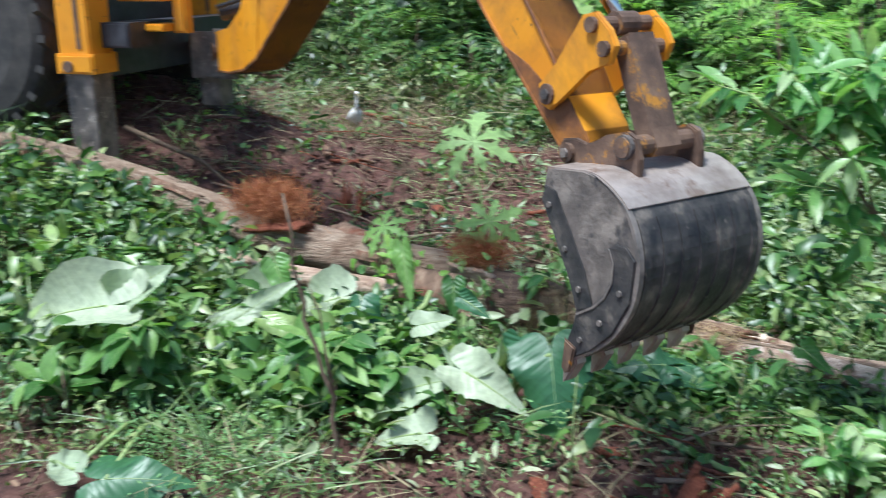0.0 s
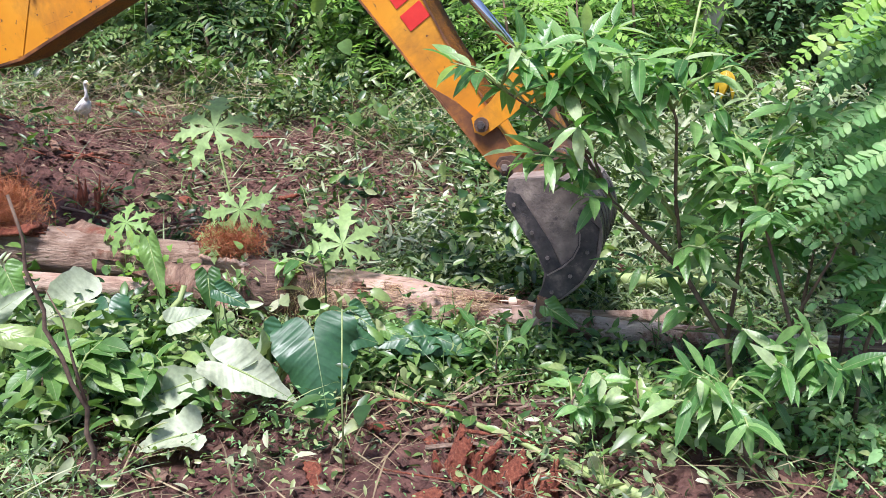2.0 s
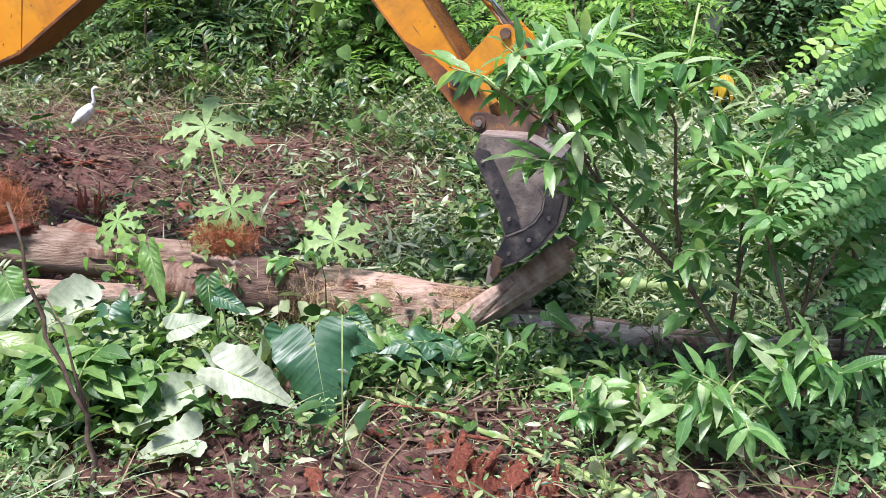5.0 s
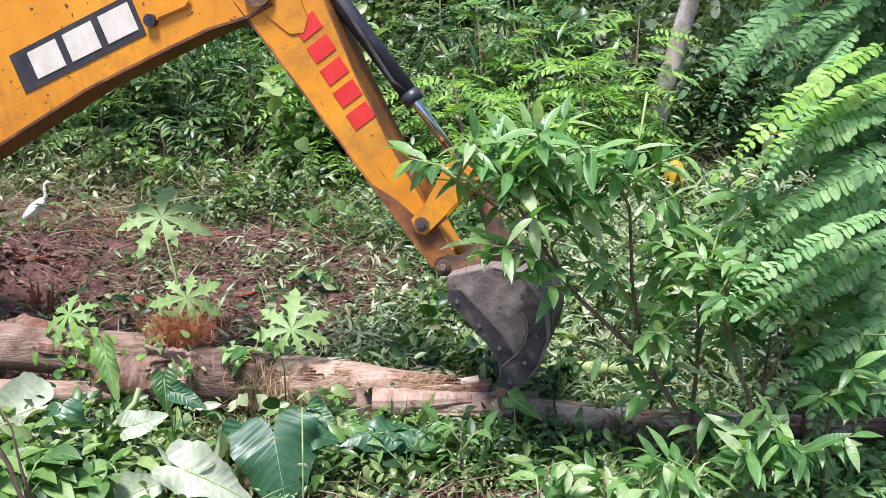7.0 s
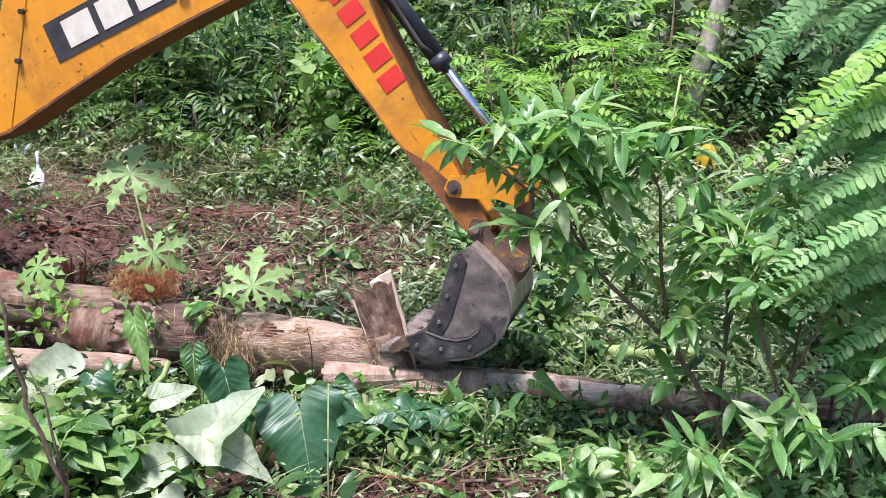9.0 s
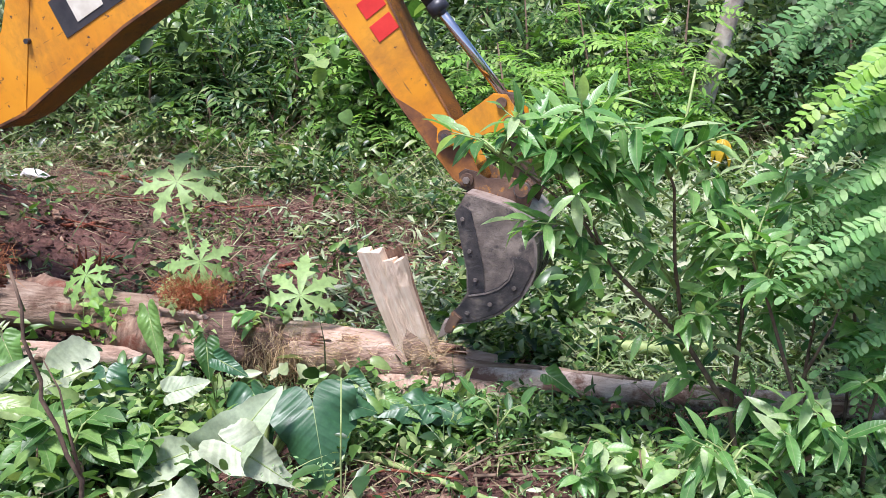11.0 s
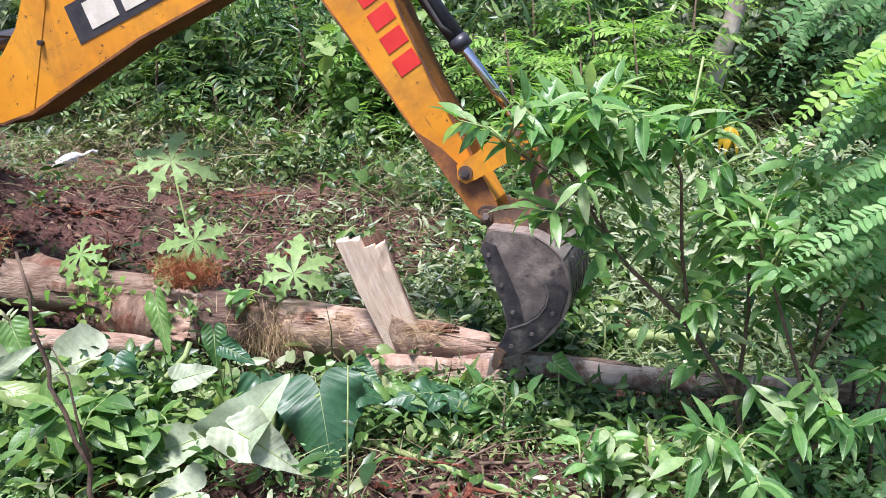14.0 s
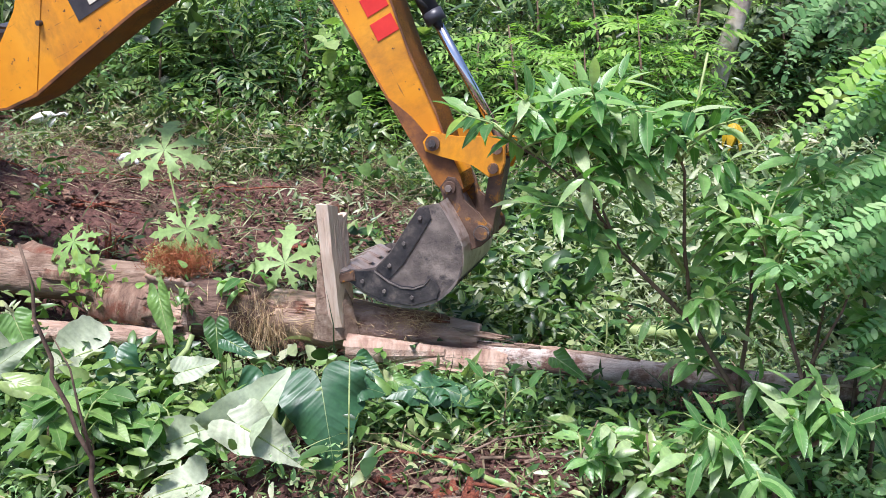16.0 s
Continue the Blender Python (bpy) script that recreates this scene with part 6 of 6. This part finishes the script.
scatter("undergrowth", HERB, "mixed low green weeds", 32, 2300, (-6, 5.5, 3.4, 7.0), patchy(3.4, 3, -0.2, bare), (0.035, 0.085), 0.36, (0.03, 0.28), 11, MID, 0.3, 0.7)
scatter("undergrowth", FERNM, "fine fern-like weeds", 29, 1300, (-4.5, 4, 3.7, 6.3), patchy(3.1, 5, 0.0, bare), (0.02, 0.045), 0.4, (0.05, 0.4), 18, SMALL, 0.3, 0.5)
scatter("cut_foliage", WILT, "pale wilted leaves among the weeds", 24, 400, (-4.5, 3.8, 3.9, 6.2), patchy(2.0, 11, 0.0, bare), (0.05, 0.17), 0.42, (0.03, 0.38), 6, OVAL, 0.4, 0.8)
scatter("cut_foliage", WILT, "cut pale green leafy branches strewn on the slope", 33, 1900, (-1.6, 6, 6.1, 10.5), patchy(2.1, 6, -0.5, bare), (0.08, 0.2), 0.2, (0.03, 0.35), 12, MID, 0.2, 0.65, 0.0)
scatter("cut_foliage", WILT, "pale cut branches below the thicket", 22, 900, (1.5, 6, 7.5, 11.5), patchy(1.9, 12, -0.4), (0.1, 0.24), 0.22, (0.05, 0.6), 12, MID, 0.2, 0.65, 0.0)
scatter("undergrowth", HERB, "dense green weeds on the slope", 34, 3100, (-7.5, 8.5, 6.4, 12.5), patchy(1.7, 7, -0.25, bare), (0.05, 0.12), 0.32, (0.05, 0.4), 12, MID, 0.3, 0.65)
scatter("undergrowth", VINE, "bright weeds between the cut branches", 39, 800, (-6.5, 6.5, 6.8, 12.0), patchy(2.6, 8, 0.0, bare), (0.07, 0.16), 0.45, (0.05, 0.45), 9, MID, 0.3, 0.65)
scatter("leaf_litter", DRY, "brown dead leaves and chips on the soil", 35, 3600, (-6, 4.5, 3.3, 11), None, (0.025, 0.11), 0.34, (0.0, 0.03), 3, MID, 0.45, 0.45, 0.05)


scatter("undergrowth", VINE, "lush broad creeper leaves heaped before the trunk", 46, 170, (-4.2, -1.3, 4.2, 5.7), patchy(3.3, 5, -0.3), (0.08, 0.19), 0.55, (0.08, 0.42), 9, HEART, 0.4, 0.6)
scatter("undergrowth", BRIGHTLEAF, "bright leafy sprigs before the trunk", 47, 110, (-4.2, -1.5, 4.3, 5.6), None, (0.08, 0.17), 0.4, (0.15, 0.5), 9, OVAL, 0.4, 0.6)
scatter("undergrowth", BRIGHTLEAF, "lush bright weeds along the front of the trunk", 41, 130, (-0.8, 0.9, 5.25, 5.75), None, (0.07, 0.15), 0.36, (0.05, 0.26), 10, LANCE, 0.4, 0.6)
scatter("undergrowth", VINE, "leafy weeds against the thick trunk", 49, 110, (-5.6, -3.2, 5.5, 6.35), None, (0.07, 0.15), 0.45, (0.12, 0.5), 10, OVAL, 0.4, 0.6)
scatter("undergrowth", VINE, "small fresh weeds along the trunk", 48, 120, (-0.5, 1.7, 5.2, 5.75), None, (0.05, 0.12), 0.34, (0.06, 0.32), 12, LANCE, 0.35, 0.7)
scatter("undergrowth", BRIGHTLEAF, "low bright weeds before the slender trunk", 44, 170, (0.75, 3.2, 4.4, 5.15), None, (0.06, 0.15), 0.36, (0.05, 0.3), 10, LANCE, 0.4, 0.6)
scatter("undergrowth", VINE, "broad leaves between the cut branches", 42, 620, (-1.2, 5, 6.4, 10.5), patchy(1.8, 13, -0.2, bare), (0.09, 0.2), 0.5, (0.05, 0.5), 9, OVAL, 0.4, 0.7)
scatter("undergrowth", FERNM, "low ferny weeds under the shrubs", 43, 420, (2.0, 4.4, 4.2, 5.2), None, (0.05, 0.12), 0.4, (0.05, 0.32), 12, MID, 0.3, 0.6)


def clods(seed, n):
    """Crumbs and lumps of soil, each an uneven eight-sided pebble."""
    rng = np.random.default_rng(seed)
    X, Y = rng.uniform(-5.5, 3.5, n * 4), rng.uniform(3.6, 10.4, n * 4)
    ok = rng.random(n * 4) > bare(X, Y) * 0.97
    X, Y = X[ok][:n], Y[ok][:n]
    n = len(X)
    r = 0.008 + 0.035 * rng.random(n) ** 3
    base = np.array([[1, 0, 0], [-1, 0, 0], [0, 1, 0], [0, -1, 0], [0, 0, 0.8], [0, 0, -0.6]], float)
    V = base[None] * (r[:, None, None] * rng.uniform(0.6, 1.4, (n, 6, 1))) + rng.normal(0, 0.25, (n, 6, 3)) * r[:, None, None]
    V = V + np.stack([X, Y, ground_z(X, Y) + rng.uniform(0.0, 0.05, n)], 1)[:, None, :]
    tri = np.array([[0, 2, 4], [2, 1, 4], [1, 3, 4], [3, 0, 4], [2, 0, 5], [1, 2, 5], [3, 1, 5], [0, 3, 5]])
    T = (np.arange(n)[:, None, None] * 6 + tri[None]).reshape(-1, 3)
    me = mesh_arrays("soil_clods", V.reshape(-1, 3), np.zeros((0, 4), int), T, SOIL, False)
    tagged(new("soil_clods", me), "crumbs and clods of red-brown soil", "soil", kind="stuff")


clods(28, 9000)
scatter("dry_stems", STRAW, "straw-coloured dry stems and twigs strewn about", 27, 4600, (-6.5, 5.5, 3.4, 12), None, (0.1, 0.55), 0.018, (0.01, 0.16), 2, BLADE, 0.15, 0.2, 0.1, 0.1)
scatter("grass", HERB, "long thin grass blades and vines", 26, 2500, (-7, 6.5, 3.6, 13), patchy(2.0, 9, -0.2, bare), (0.15, 0.5), 0.025, (0.0, 0.25), 5, BLADE, 0.5, 0.5, 0.8, 0.05)
scatter("thicket", HERB, "tangled bank of vines and small shrubs", 37, 1400, (-10, 9, 10.8, 16), patchy(1.3, 4, -0.4, bare), (0.08, 0.18), 0.36, (0.05, 0.7), 13, MID, 0.3, 0.7)
scatter("thicket", FAR, "low dark leaves on the wooded slope", 23, 1500, (-16, 15, 14, 27), None, (0.18, 0.36), 0.5, (0.05, 0.8), 9, SMALL, 0.3, 0.6, 0.2, 0.3)
scatter("thicket", STRAW, "dry tangled vines on the bank", 25, 2400, (-10, 5, 9.5, 14), patchy(1.0, 2, -0.2), (0.25, 0.8), 0.012, (0.05, 0.6), 3, BLADE, 0.5, 0.5, 0.2, 0.1)

rb = random.Random(77)
# leaf length, width share, outline, flatness of the sprays
HABITS = [(0.1, 0.36, SMALL, 0.0), (0.15, 0.45, MID, 0.0), (0.24, 0.42, MID, 0.0), (0.3, 0.62, OVAL, 0.3), (0.2, 0.26, MID, 0.3), (0.13, 0.4, SMALL, 0.8), (0.36, 0.16, MID, 0.0), (0.18, 0.75, OVAL, 0.2)]
TONES = [FAR, HERB, FAR, VINE, BRIGHTLEAF, BRIGHTLEAF, WILT, DARKFERN, HERB]
for i in range(125):
    y = 11.4 + 6.5 * (i / 125) + rb.uniform(-0.4, 0.4)
    x = rb.uniform(-0.55, 0.55) * (y + 2) + (0.6 if y < 12.5 else 0)
    h = rb.uniform(0.6, 1.3) * (1.0 if y < 13 else 1.9)
    if x < -1.5 and y < 12.8:
        h *= 0.5
    size, ratio, shape, flat = rb.choice(HABITS)
    size *= rb.uniform(0.85, 1.15)
    if (y < 13.2 and abs(x - 3.7) < 0.75) or (x < -2.2 and y < 12.6 and size > 0.17) or (-7.4 < x < -4.9 and y < 13.4):
        continue
    bush("tangled wild shrub with green leaves", (x, y), (rb.uniform(0.5, 1.0), rb.uniform(0.4, 0.8), h), int(min(620, 300 + 26 / size)), size, rb.choice(TONES), 200 + i, ratio, shape, flat)
for i in range(66):
    y = 18 + 12 * (i / 66) + rb.uniform(-0.5, 0.5)
    x = rb.uniform(-0.58, 0.58) * (y + 2)
    bush("slim woodland tree with dense green crown", (x, y), (rb.uniform(1.2, 2.2), rb.uniform(1.0, 1.6), rb.uniform(3.0, 6.0)), rb.randint(800, 1300), rb.uniform(0.16, 0.38), rb.choice([FAR, VINE, DARKFERN, HERB, BRIGHTLEAF]), 300 + i, rb.uniform(0.3, 0.5), SMALL,
         trunk=rb.uniform(0.3, 1.8), name="woodland_tree", group="woodland trees")

# young trees with flat feathery fronds in layers behind the tall shrub
FRONDS = {m.name: [frond_data("frond", 0.62, 9, 0.17, m, 0.36, arch=0.3, shape=MID), frond_data("frond", 0.8, 11, 0.17, m, 0.36, arch=0.45, shape=MID)] for m in (BRIGHTLEAF, FERNM, HERB, VINE, LIME)}


def frond_tree(label, x, y, height, spread, count, mat, seed):
    rng = random.Random(seed)
    z0 = float(ground_z(x, y))
    tree = thing("young_tree", pose(x, y, z0), label, "tree", "young trees")
    b = bmesh.new()
    tube(b, [(0, 0, -0.1), (0.06, 0, height * 0.5), (rng.uniform(-0.15, 0.15), 0, height)], [0.028, 0.022, 0.008], 8, 0.1, seed)
    smooth(part("trunk", b, TWIG, tree, "thin dark stem"))
    for i in range(count):
        f = 0.25 + 0.75 * (i + rng.random()) / count
        a = i * 2.4 + rng.uniform(-0.4, 0.4)
        r = spread * rng.uniform(0.05, 0.6) * (1.25 - 0.6 * f)
        ob = new("frond", rng.choice(FRONDS[mat.name]))
        ob.parent = tree
        ob.matrix_basis = aim((r * math.cos(a), r * math.sin(a), height * f + rng.uniform(-0.1, 0.1)), (math.cos(a), math.sin(a), rng.uniform(-0.25, 0.45)), (rng.uniform(-0.2, 0.2), -0.35, 1), rng.uniform(0.75, 1.25))


for i, (x, y, h, mat) in enumerate(((2.3, 11.2, 1.9, LIME), (1.6, 11.0, 1.5, LIME), (3.0, 11.6, 2.3, LIME), (0.8, 11.5, 1.7, LIME), (-0.9, 12.4, 1.6, LIME), (2.0, 12.6, 2.1, LIME), (1.2, 13.0, 2.3, VINE), (2.75, 12.0, 1.7, BRIGHTLEAF), (2.5, 11.4, 1.2, FERNM), (1.5, 11.7, 1.3, BRIGHTLEAF), (4.6, 12.8, 1.8, HERB), (5.4, 12.2, 2.4, FERNM), (-2.2, 14.0, 1.7, VINE), (0.3, 12.3, 1.5, BRIGHTLEAF),
                                 (4.8, 15.5, 3.2, BRIGHTLEAF), (6.3, 13.5, 3.0, VINE), (2.6, 15.5, 3.2, BRIGHTLEAF), (-4.2, 13.2, 1.4, BRIGHTLEAF), (-3.2, 12.6, 1.1, VINE), (-6.0, 13.4, 1.3, HERB), (1.9, 14.2, 2.9, FERNM), (0.7, 14.6, 2.6, HERB), (-0.6, 13.6, 1.8, VINE))):
    frond_tree("young tree with bright feathery leaves in layers", x, y, h, 0.7, 34, mat, 400 + i)
scatter("far_wood", FAR, "dark woodland behind the clearing", 38, 2300, (-26, 26, 26, 36), None, (0.3, 0.55), 0.5, (0.0, 14), 14, SMALL, 0.3, 0.4, 0.1, 0.5)


# twigs and bark chips on the dug soil
rt = random.Random(91)
for i in range(46):
    if i < 30:
        x, y = rt.uniform(-4.8, 0.4), rt.uniform(7.0, 10.6)
    else:
        x, y = rt.uniform(-2.6, 2.2), rt.uniform(3.9, 5.0)
    a, le = rt.uniform(-0.7, 0.7), rt.uniform(0.3, 1.1)
    z = float(ground_z(x, y)) + 0.05
    p0, p2 = Vector((x, y, z)), Vector((x + le * math.cos(a), y + le * math.sin(a) * 0.7, float(ground_z(x + le * math.cos(a), y + le * math.sin(a) * 0.7)) + rt.uniform(0.03, 0.15)))
    mid = (p0 + p2) / 2 + Vector((rt.uniform(-0.06, 0.06), rt.uniform(-0.06, 0.06), rt.uniform(0, 0.05)))
    r = rt.uniform(0.005, 0.016)
    tone = rt.choice(["dark brown", "red-brown", "straw-coloured"])
    tw = stick("dead_branch", [([p0, p0.lerp(mid, 0.6), mid, mid.lerp(p2, 0.5), p2], r, r * 0.4)], {"dark brown": TWIG, "red-brown": RED_BARK, "straw-coloured": BARK}[tone], "thin %s dead branch lying on the soil" % tone, "branch", 6)
    tw["group"] = "dead branches on the soil"
for i in range(40):
    x, y = (rt.uniform(-4.4, 0.2), rt.uniform(7.0, 9.6)) if i < 24 else (rt.uniform(-2.4, 2.4), rt.uniform(3.9, 4.9))
    ch = plate_of_bark("bark_chip", (x, y, float(ground_z(x, y)) + 0.05), rt.uniform(0.07, 0.22), rt.uniform(0.05, 0.1), rt.uniform(0.8, 1.8), rt.choice([RED_BARK, BROWN_BARK, BROWN_BARK, RED_BARK]), "torn chip of bark on the soil", 500 + i,
                       (rt.uniform(-25, 25), rt.uniform(-20, 20), rt.uniform(0, 360)), 0.05)
    tagged(ch, group="bark chips on the soil")


def creeper(centre, size, count, leaf, mat, label, seed):
    """A tangle of thin runners with small leaves, lying over the trunk."""
    rng = np.random.default_rng(seed)
    root = thing("creeper", pose(*centre), label, "creeper")
    for k in range(7):
        a, c = rng.normal(0, 0.5, 3) * size, rng.normal(0, 0.7, 3) * size
        mid = (a + c) / 2 + np.array([0, -0.04, 0.06])
        b = bmesh.new()
        tube(b, [tuple(a), tuple(mid), tuple(c)], [0.004, 0.0035, 0.002], 5)
        smooth(part("runner", b, STALK, root, "thin green runner"))
    P = rng.normal(0, 0.5, (count, 3)) * size
    D = rng.normal(0, 0.7, (count, 3)) + np.array([0, -0.2, -0.3])
    U = rng.normal(0, 0.4, (count, 3)) + np.array([0, -0.6, 0.9])
    L = leaf * rng.uniform(0.6, 1.3, count)
    ob = new("leaves", leaf_mesh("leaves", P, D, U, L, L * 0.62, mat, HEART, rng.uniform(0, 0.5, count)))
    ob.parent = root
    return root


creeper_a = creeper((-2.12, 6.3, 0.46), np.array([0.22, 0.12, 0.2]), 55, 0.08, LIME, "bright green creeper over the broken trunk", 141)
creeper_b = creeper((-1.45, 6.25, 0.35), np.array([0.14, 0.1, 0.14]), 22, 0.07, BRIGHTLEAF, "small-leaved creeper hanging from the break", 142)
LOG_RIDERS = [creeper_a, creeper_b, papaya_a, papaya_b, papaya_c, sprig]

MOVED = [log_left, log_mid, shell_a, shell_b, shell_c, shell_d, fibre_a, fibre_b, fibre_c, fibre_d, fibre_e] + LOG_RIDERS


# what moves
# seconds, shift of the felled trunk along and up
SHIFT = [(0.0, 0, 0), (1.6, 0, 0), (2.0, -0.01, 0.0), (2.5, -0.13, 0.06), (3.0, -0.17, 0.09), (4.1, -0.28, 0.2), (5.3, -0.03, 0.035), (6.0, -0.04, 0.05), (7.0, -0.08, 0.08),
         (7.5, -0.22, 0.08), (8.0, -0.4, 0.11), (9.0, -0.55, 0.22), (10.2, -0.6, 0.28), (11.3, -0.22, 0.06), (12.0, -0.17, 0.02), (12.5, -0.13, 0.01), (13.0, -0.09, 0.06),
         (13.5, -0.23, 0.08), (14.0, -0.4, 0.18), (14.9, -0.6, 0.27), (16.0, -0.48, 0.21)]
SLAB_EARLY = [(0.0, 0.62, 0.13, 90), (2.0, 0.6, 0.14, 90), (2.5, 0.5, 0.16, 90), (3.0, 0.1, 0.2, 88), (4.2, 0.0, 0.16, 60), (5.3, 0.12, 0.11, 52), (5.5, 0.12, 0.11, 52),
              (6.0, 0.14, 0.12, 58), (6.4, 0.1, 0.2, 88), (7.0, -0.1, 0.24, 92), (9.0, -0.6, 0.28, 93), (11.3, -0.3, 0.14, 91), (13.0, -0.25, 0.13, 91), (15.0, -0.65, 0.3, 93), (16.0, -0.6, 0.3, 95)]
SLAB_LATE = [(0.0, -0.2, 0.12, 88), (2.0, -0.2, 0.12, 88), (3.0, -0.35, 0.18, 88), (5.3, -0.22, 0.14, 88), (7.0, -0.2, 0.22, 88), (7.5, -0.25, 0.24, 80), (8.0, -0.28, 0.1, 54), (8.5, -0.3, 0.05, 21), (9.0, -0.17, 0.16, -15), (9.3, -0.17, 0.18, -20),
             (10.2, -0.28, 0.34, -24), (11.3, -0.1, 0.35, -17), (12.0, -0.08, 0.32, -16), (12.5, -0.02, 0.27, -17), (13.0, -0.07, 0.27, -19), (13.5, -0.18, 0.3, -20), (14.0, -0.28, 0.37, -22), (14.5, -0.23, 0.38, -27),
             (15.0, -0.3, 0.46, -29), (15.5, -0.46, 0.48, -22), (16.0, -0.72, 0.5, -4)]
# the slender trunk is dragged a little with it
RIGHT_SHIFT = [(0.0, 0, 0), (6.2, 0, 0), (7.0, -0.03, 0.02), (8.0, -0.08, 0.045), (9.0, -0.1, 0.06), (11.3, -0.08, 0.06), (14.0, -0.12, 0.07), (16.0, -0.14, 0.08)]


def steps(stop=16.0, every=0.2):
    n = int(round(stop / every))
    return [round(i * every, 3) for i in range(n + 1)]


def motions():
    arm_parts = dict(boom=boom_part, dipper=dipper_part, bucket=bucket_part, lever=lever_part, link=link_part, barrel=barrel_part, rod=rod_part, dipper_ram=top_ram)
    rows = {k: [] for k in arm_parts}
    for t in steps(every=0.1):
        sw, poses = arm_at(t)
        for k, (u, z, a) in poses.items():
            rows[k].append((t, arm_pose(sw, u, z, a)))
    for k, ob in arm_parts.items():
        walk(ob, rows[k])
    for ob in MOVED:
        m = ob.matrix_basis.copy()
        walk(ob, [(t, Matrix.Translation((glide(SHIFT, t)[0], -0.12 * glide(SHIFT, t)[0], glide(SHIFT, t)[1])) @ m) for t in steps()])
    m_right = log_right.matrix_basis.copy()
    walk(log_right, [(t, Matrix.Translation((glide(RIGHT_SHIFT, t)[0], -0.3 * glide(RIGHT_SHIFT, t)[0], glide(RIGHT_SHIFT, t)[1])) @ m_right) for t in steps()])
    for ob, table, y in ((slab_early, SLAB_EARLY, 5.9), (slab_late, SLAB_LATE, 6.03)):
        walk(ob, [(t, pose(glide(table, t)[0], y, glide(table, t)[1], 0, glide(table, t)[2], 0) @ pose(0, 0, 0, 0, 0, float(np.interp(t, (0, 9.2, 11.2, 14.6, 15.6, 16), (-178, -178, 0, 0, 68, 75))) if ob is slab_late else 125)) for t in steps()])
    o = taro_fold.matrix_basis.copy()
    walk(taro_fold, [(0.0, o), (7.4, o), (8.2, Matrix.Translation((-0.05, 0, 0.1)) @ o @ pose(0, 0, 0, -30, 20, 0)), (9.0, Matrix.Translation((-0.03, 0, 0.02)) @ o @ pose(0, 0, 0, -5, 5, 0)),
                     (10.3, Matrix.Translation((0.05, -0.08, -0.02)) @ o @ pose(0, 0, 0, 5, 4, -4)), (16.0, Matrix.Translation((0.05, -0.08, -0.02)) @ o @ pose(0, 0, 0, 5, 4, -4))])
    u = taro_up.matrix_basis.copy()
    low = Matrix.Translation((0.02, 0.12, -0.02)) @ u @ pose(0, 0, 0, -80, 0, 20)
    walk(taro_up, [(0.0, low), (8.0, low), (9.0, Matrix.Translation((-0.05, 0.05, 0.05)) @ u @ pose(0, 0, 0, -20, 0, 0)), (10.3, u), (16.0, u)])
    r = taro_rolled.matrix_basis.copy()
    down = Matrix.Translation((0.18, -0.02, -0.3)) @ r @ pose(0, 0, 0, -60, 0, 30)
    walk(taro_rolled, [(0.0, down), (7.4, down), (8.2, r), (9.2, Matrix.Translation((0.03, 0, 0.02)) @ r @ pose(0, 0, 0, 0, 0, 12)), (10.6, Matrix.Translation((0.12, 0, -0.12)) @ r @ pose(0, 0, 0, -40, 0, 20)), (16.0, Matrix.Translation((0.14, 0, -0.14)) @ r @ pose(0, 0, 0, -42, 0, 20))])
    # the egret: seconds, place, heading, bow of the neck
    way = [(0.0, -4.06, 10.41, -60, 0), (3.0, -4.05, 10.36, -40, 0), (5.5, -4.05, 10.39, 20, 0), (6.2, -4.07, 10.41, 15, 0), (7.0, -4.11, 10.46, 20, 0), (8.0, -4.30, 10.55, 100, 0), (9.0, -4.58, 10.70, 100, 0),
           (10.4, -4.68, 10.79, 170, 60), (11.5, -4.71, 10.79, 180, 80), (12.5, -4.61, 10.50, 185, 100), (13.2, -4.62, 10.70, 100, 50), (13.8, -4.64, 10.84, 20, 45), (14.5, -4.62, 10.89, 5, 50), (15.0, -4.45, 10.79, 0, 30), (15.5, -4.15, 10.70, -20, 40), (16.0, -3.84, 10.60, -50, 60)]
    ts = steps(every=0.25)
    walk(egret, [(t, pose(v[0], v[1], float(ground_z(v[0], v[1])) + 0.02, 0, 0, v[2]) @ pose(0, 0, 0, 0, min(28, 0.4 * v[3]), 0)) for t, v in ((t, glide(way, t)) for t in ts)])
    walk(egret_neck, [(t, pose(0.085, 0, 0.37, 0, glide(way, t)[3], 0)) for t in ts])

    # the second egret walks in from behind the boom
    way2 = [(0.0, -7.3, 12.9, 0, 60), (14.2, -7.2, 12.88, 0, 60), (14.6, -6.5, 12.85, 0, 70), (15.0, -5.74, 12.5, -10, 80), (15.5, -5.72, 12.45, 0, 68), (16.0, -5.7, 12.5, 0, 68)]
    walk(egret_far, [(t, pose(v[0], v[1], float(ground_z(v[0], v[1])) + 0.03, 0, 0, v[2]) @ pose(0, 0, 0, 0, 26, 0)) for t, v in ((t, glide(way2, t)) for t in ts)])
    walk(egret_far_neck, [(t, pose(0.085, 0, 0.37, 0, glide(way2, t)[3] - 20, 0)) for t in ts])


motions()
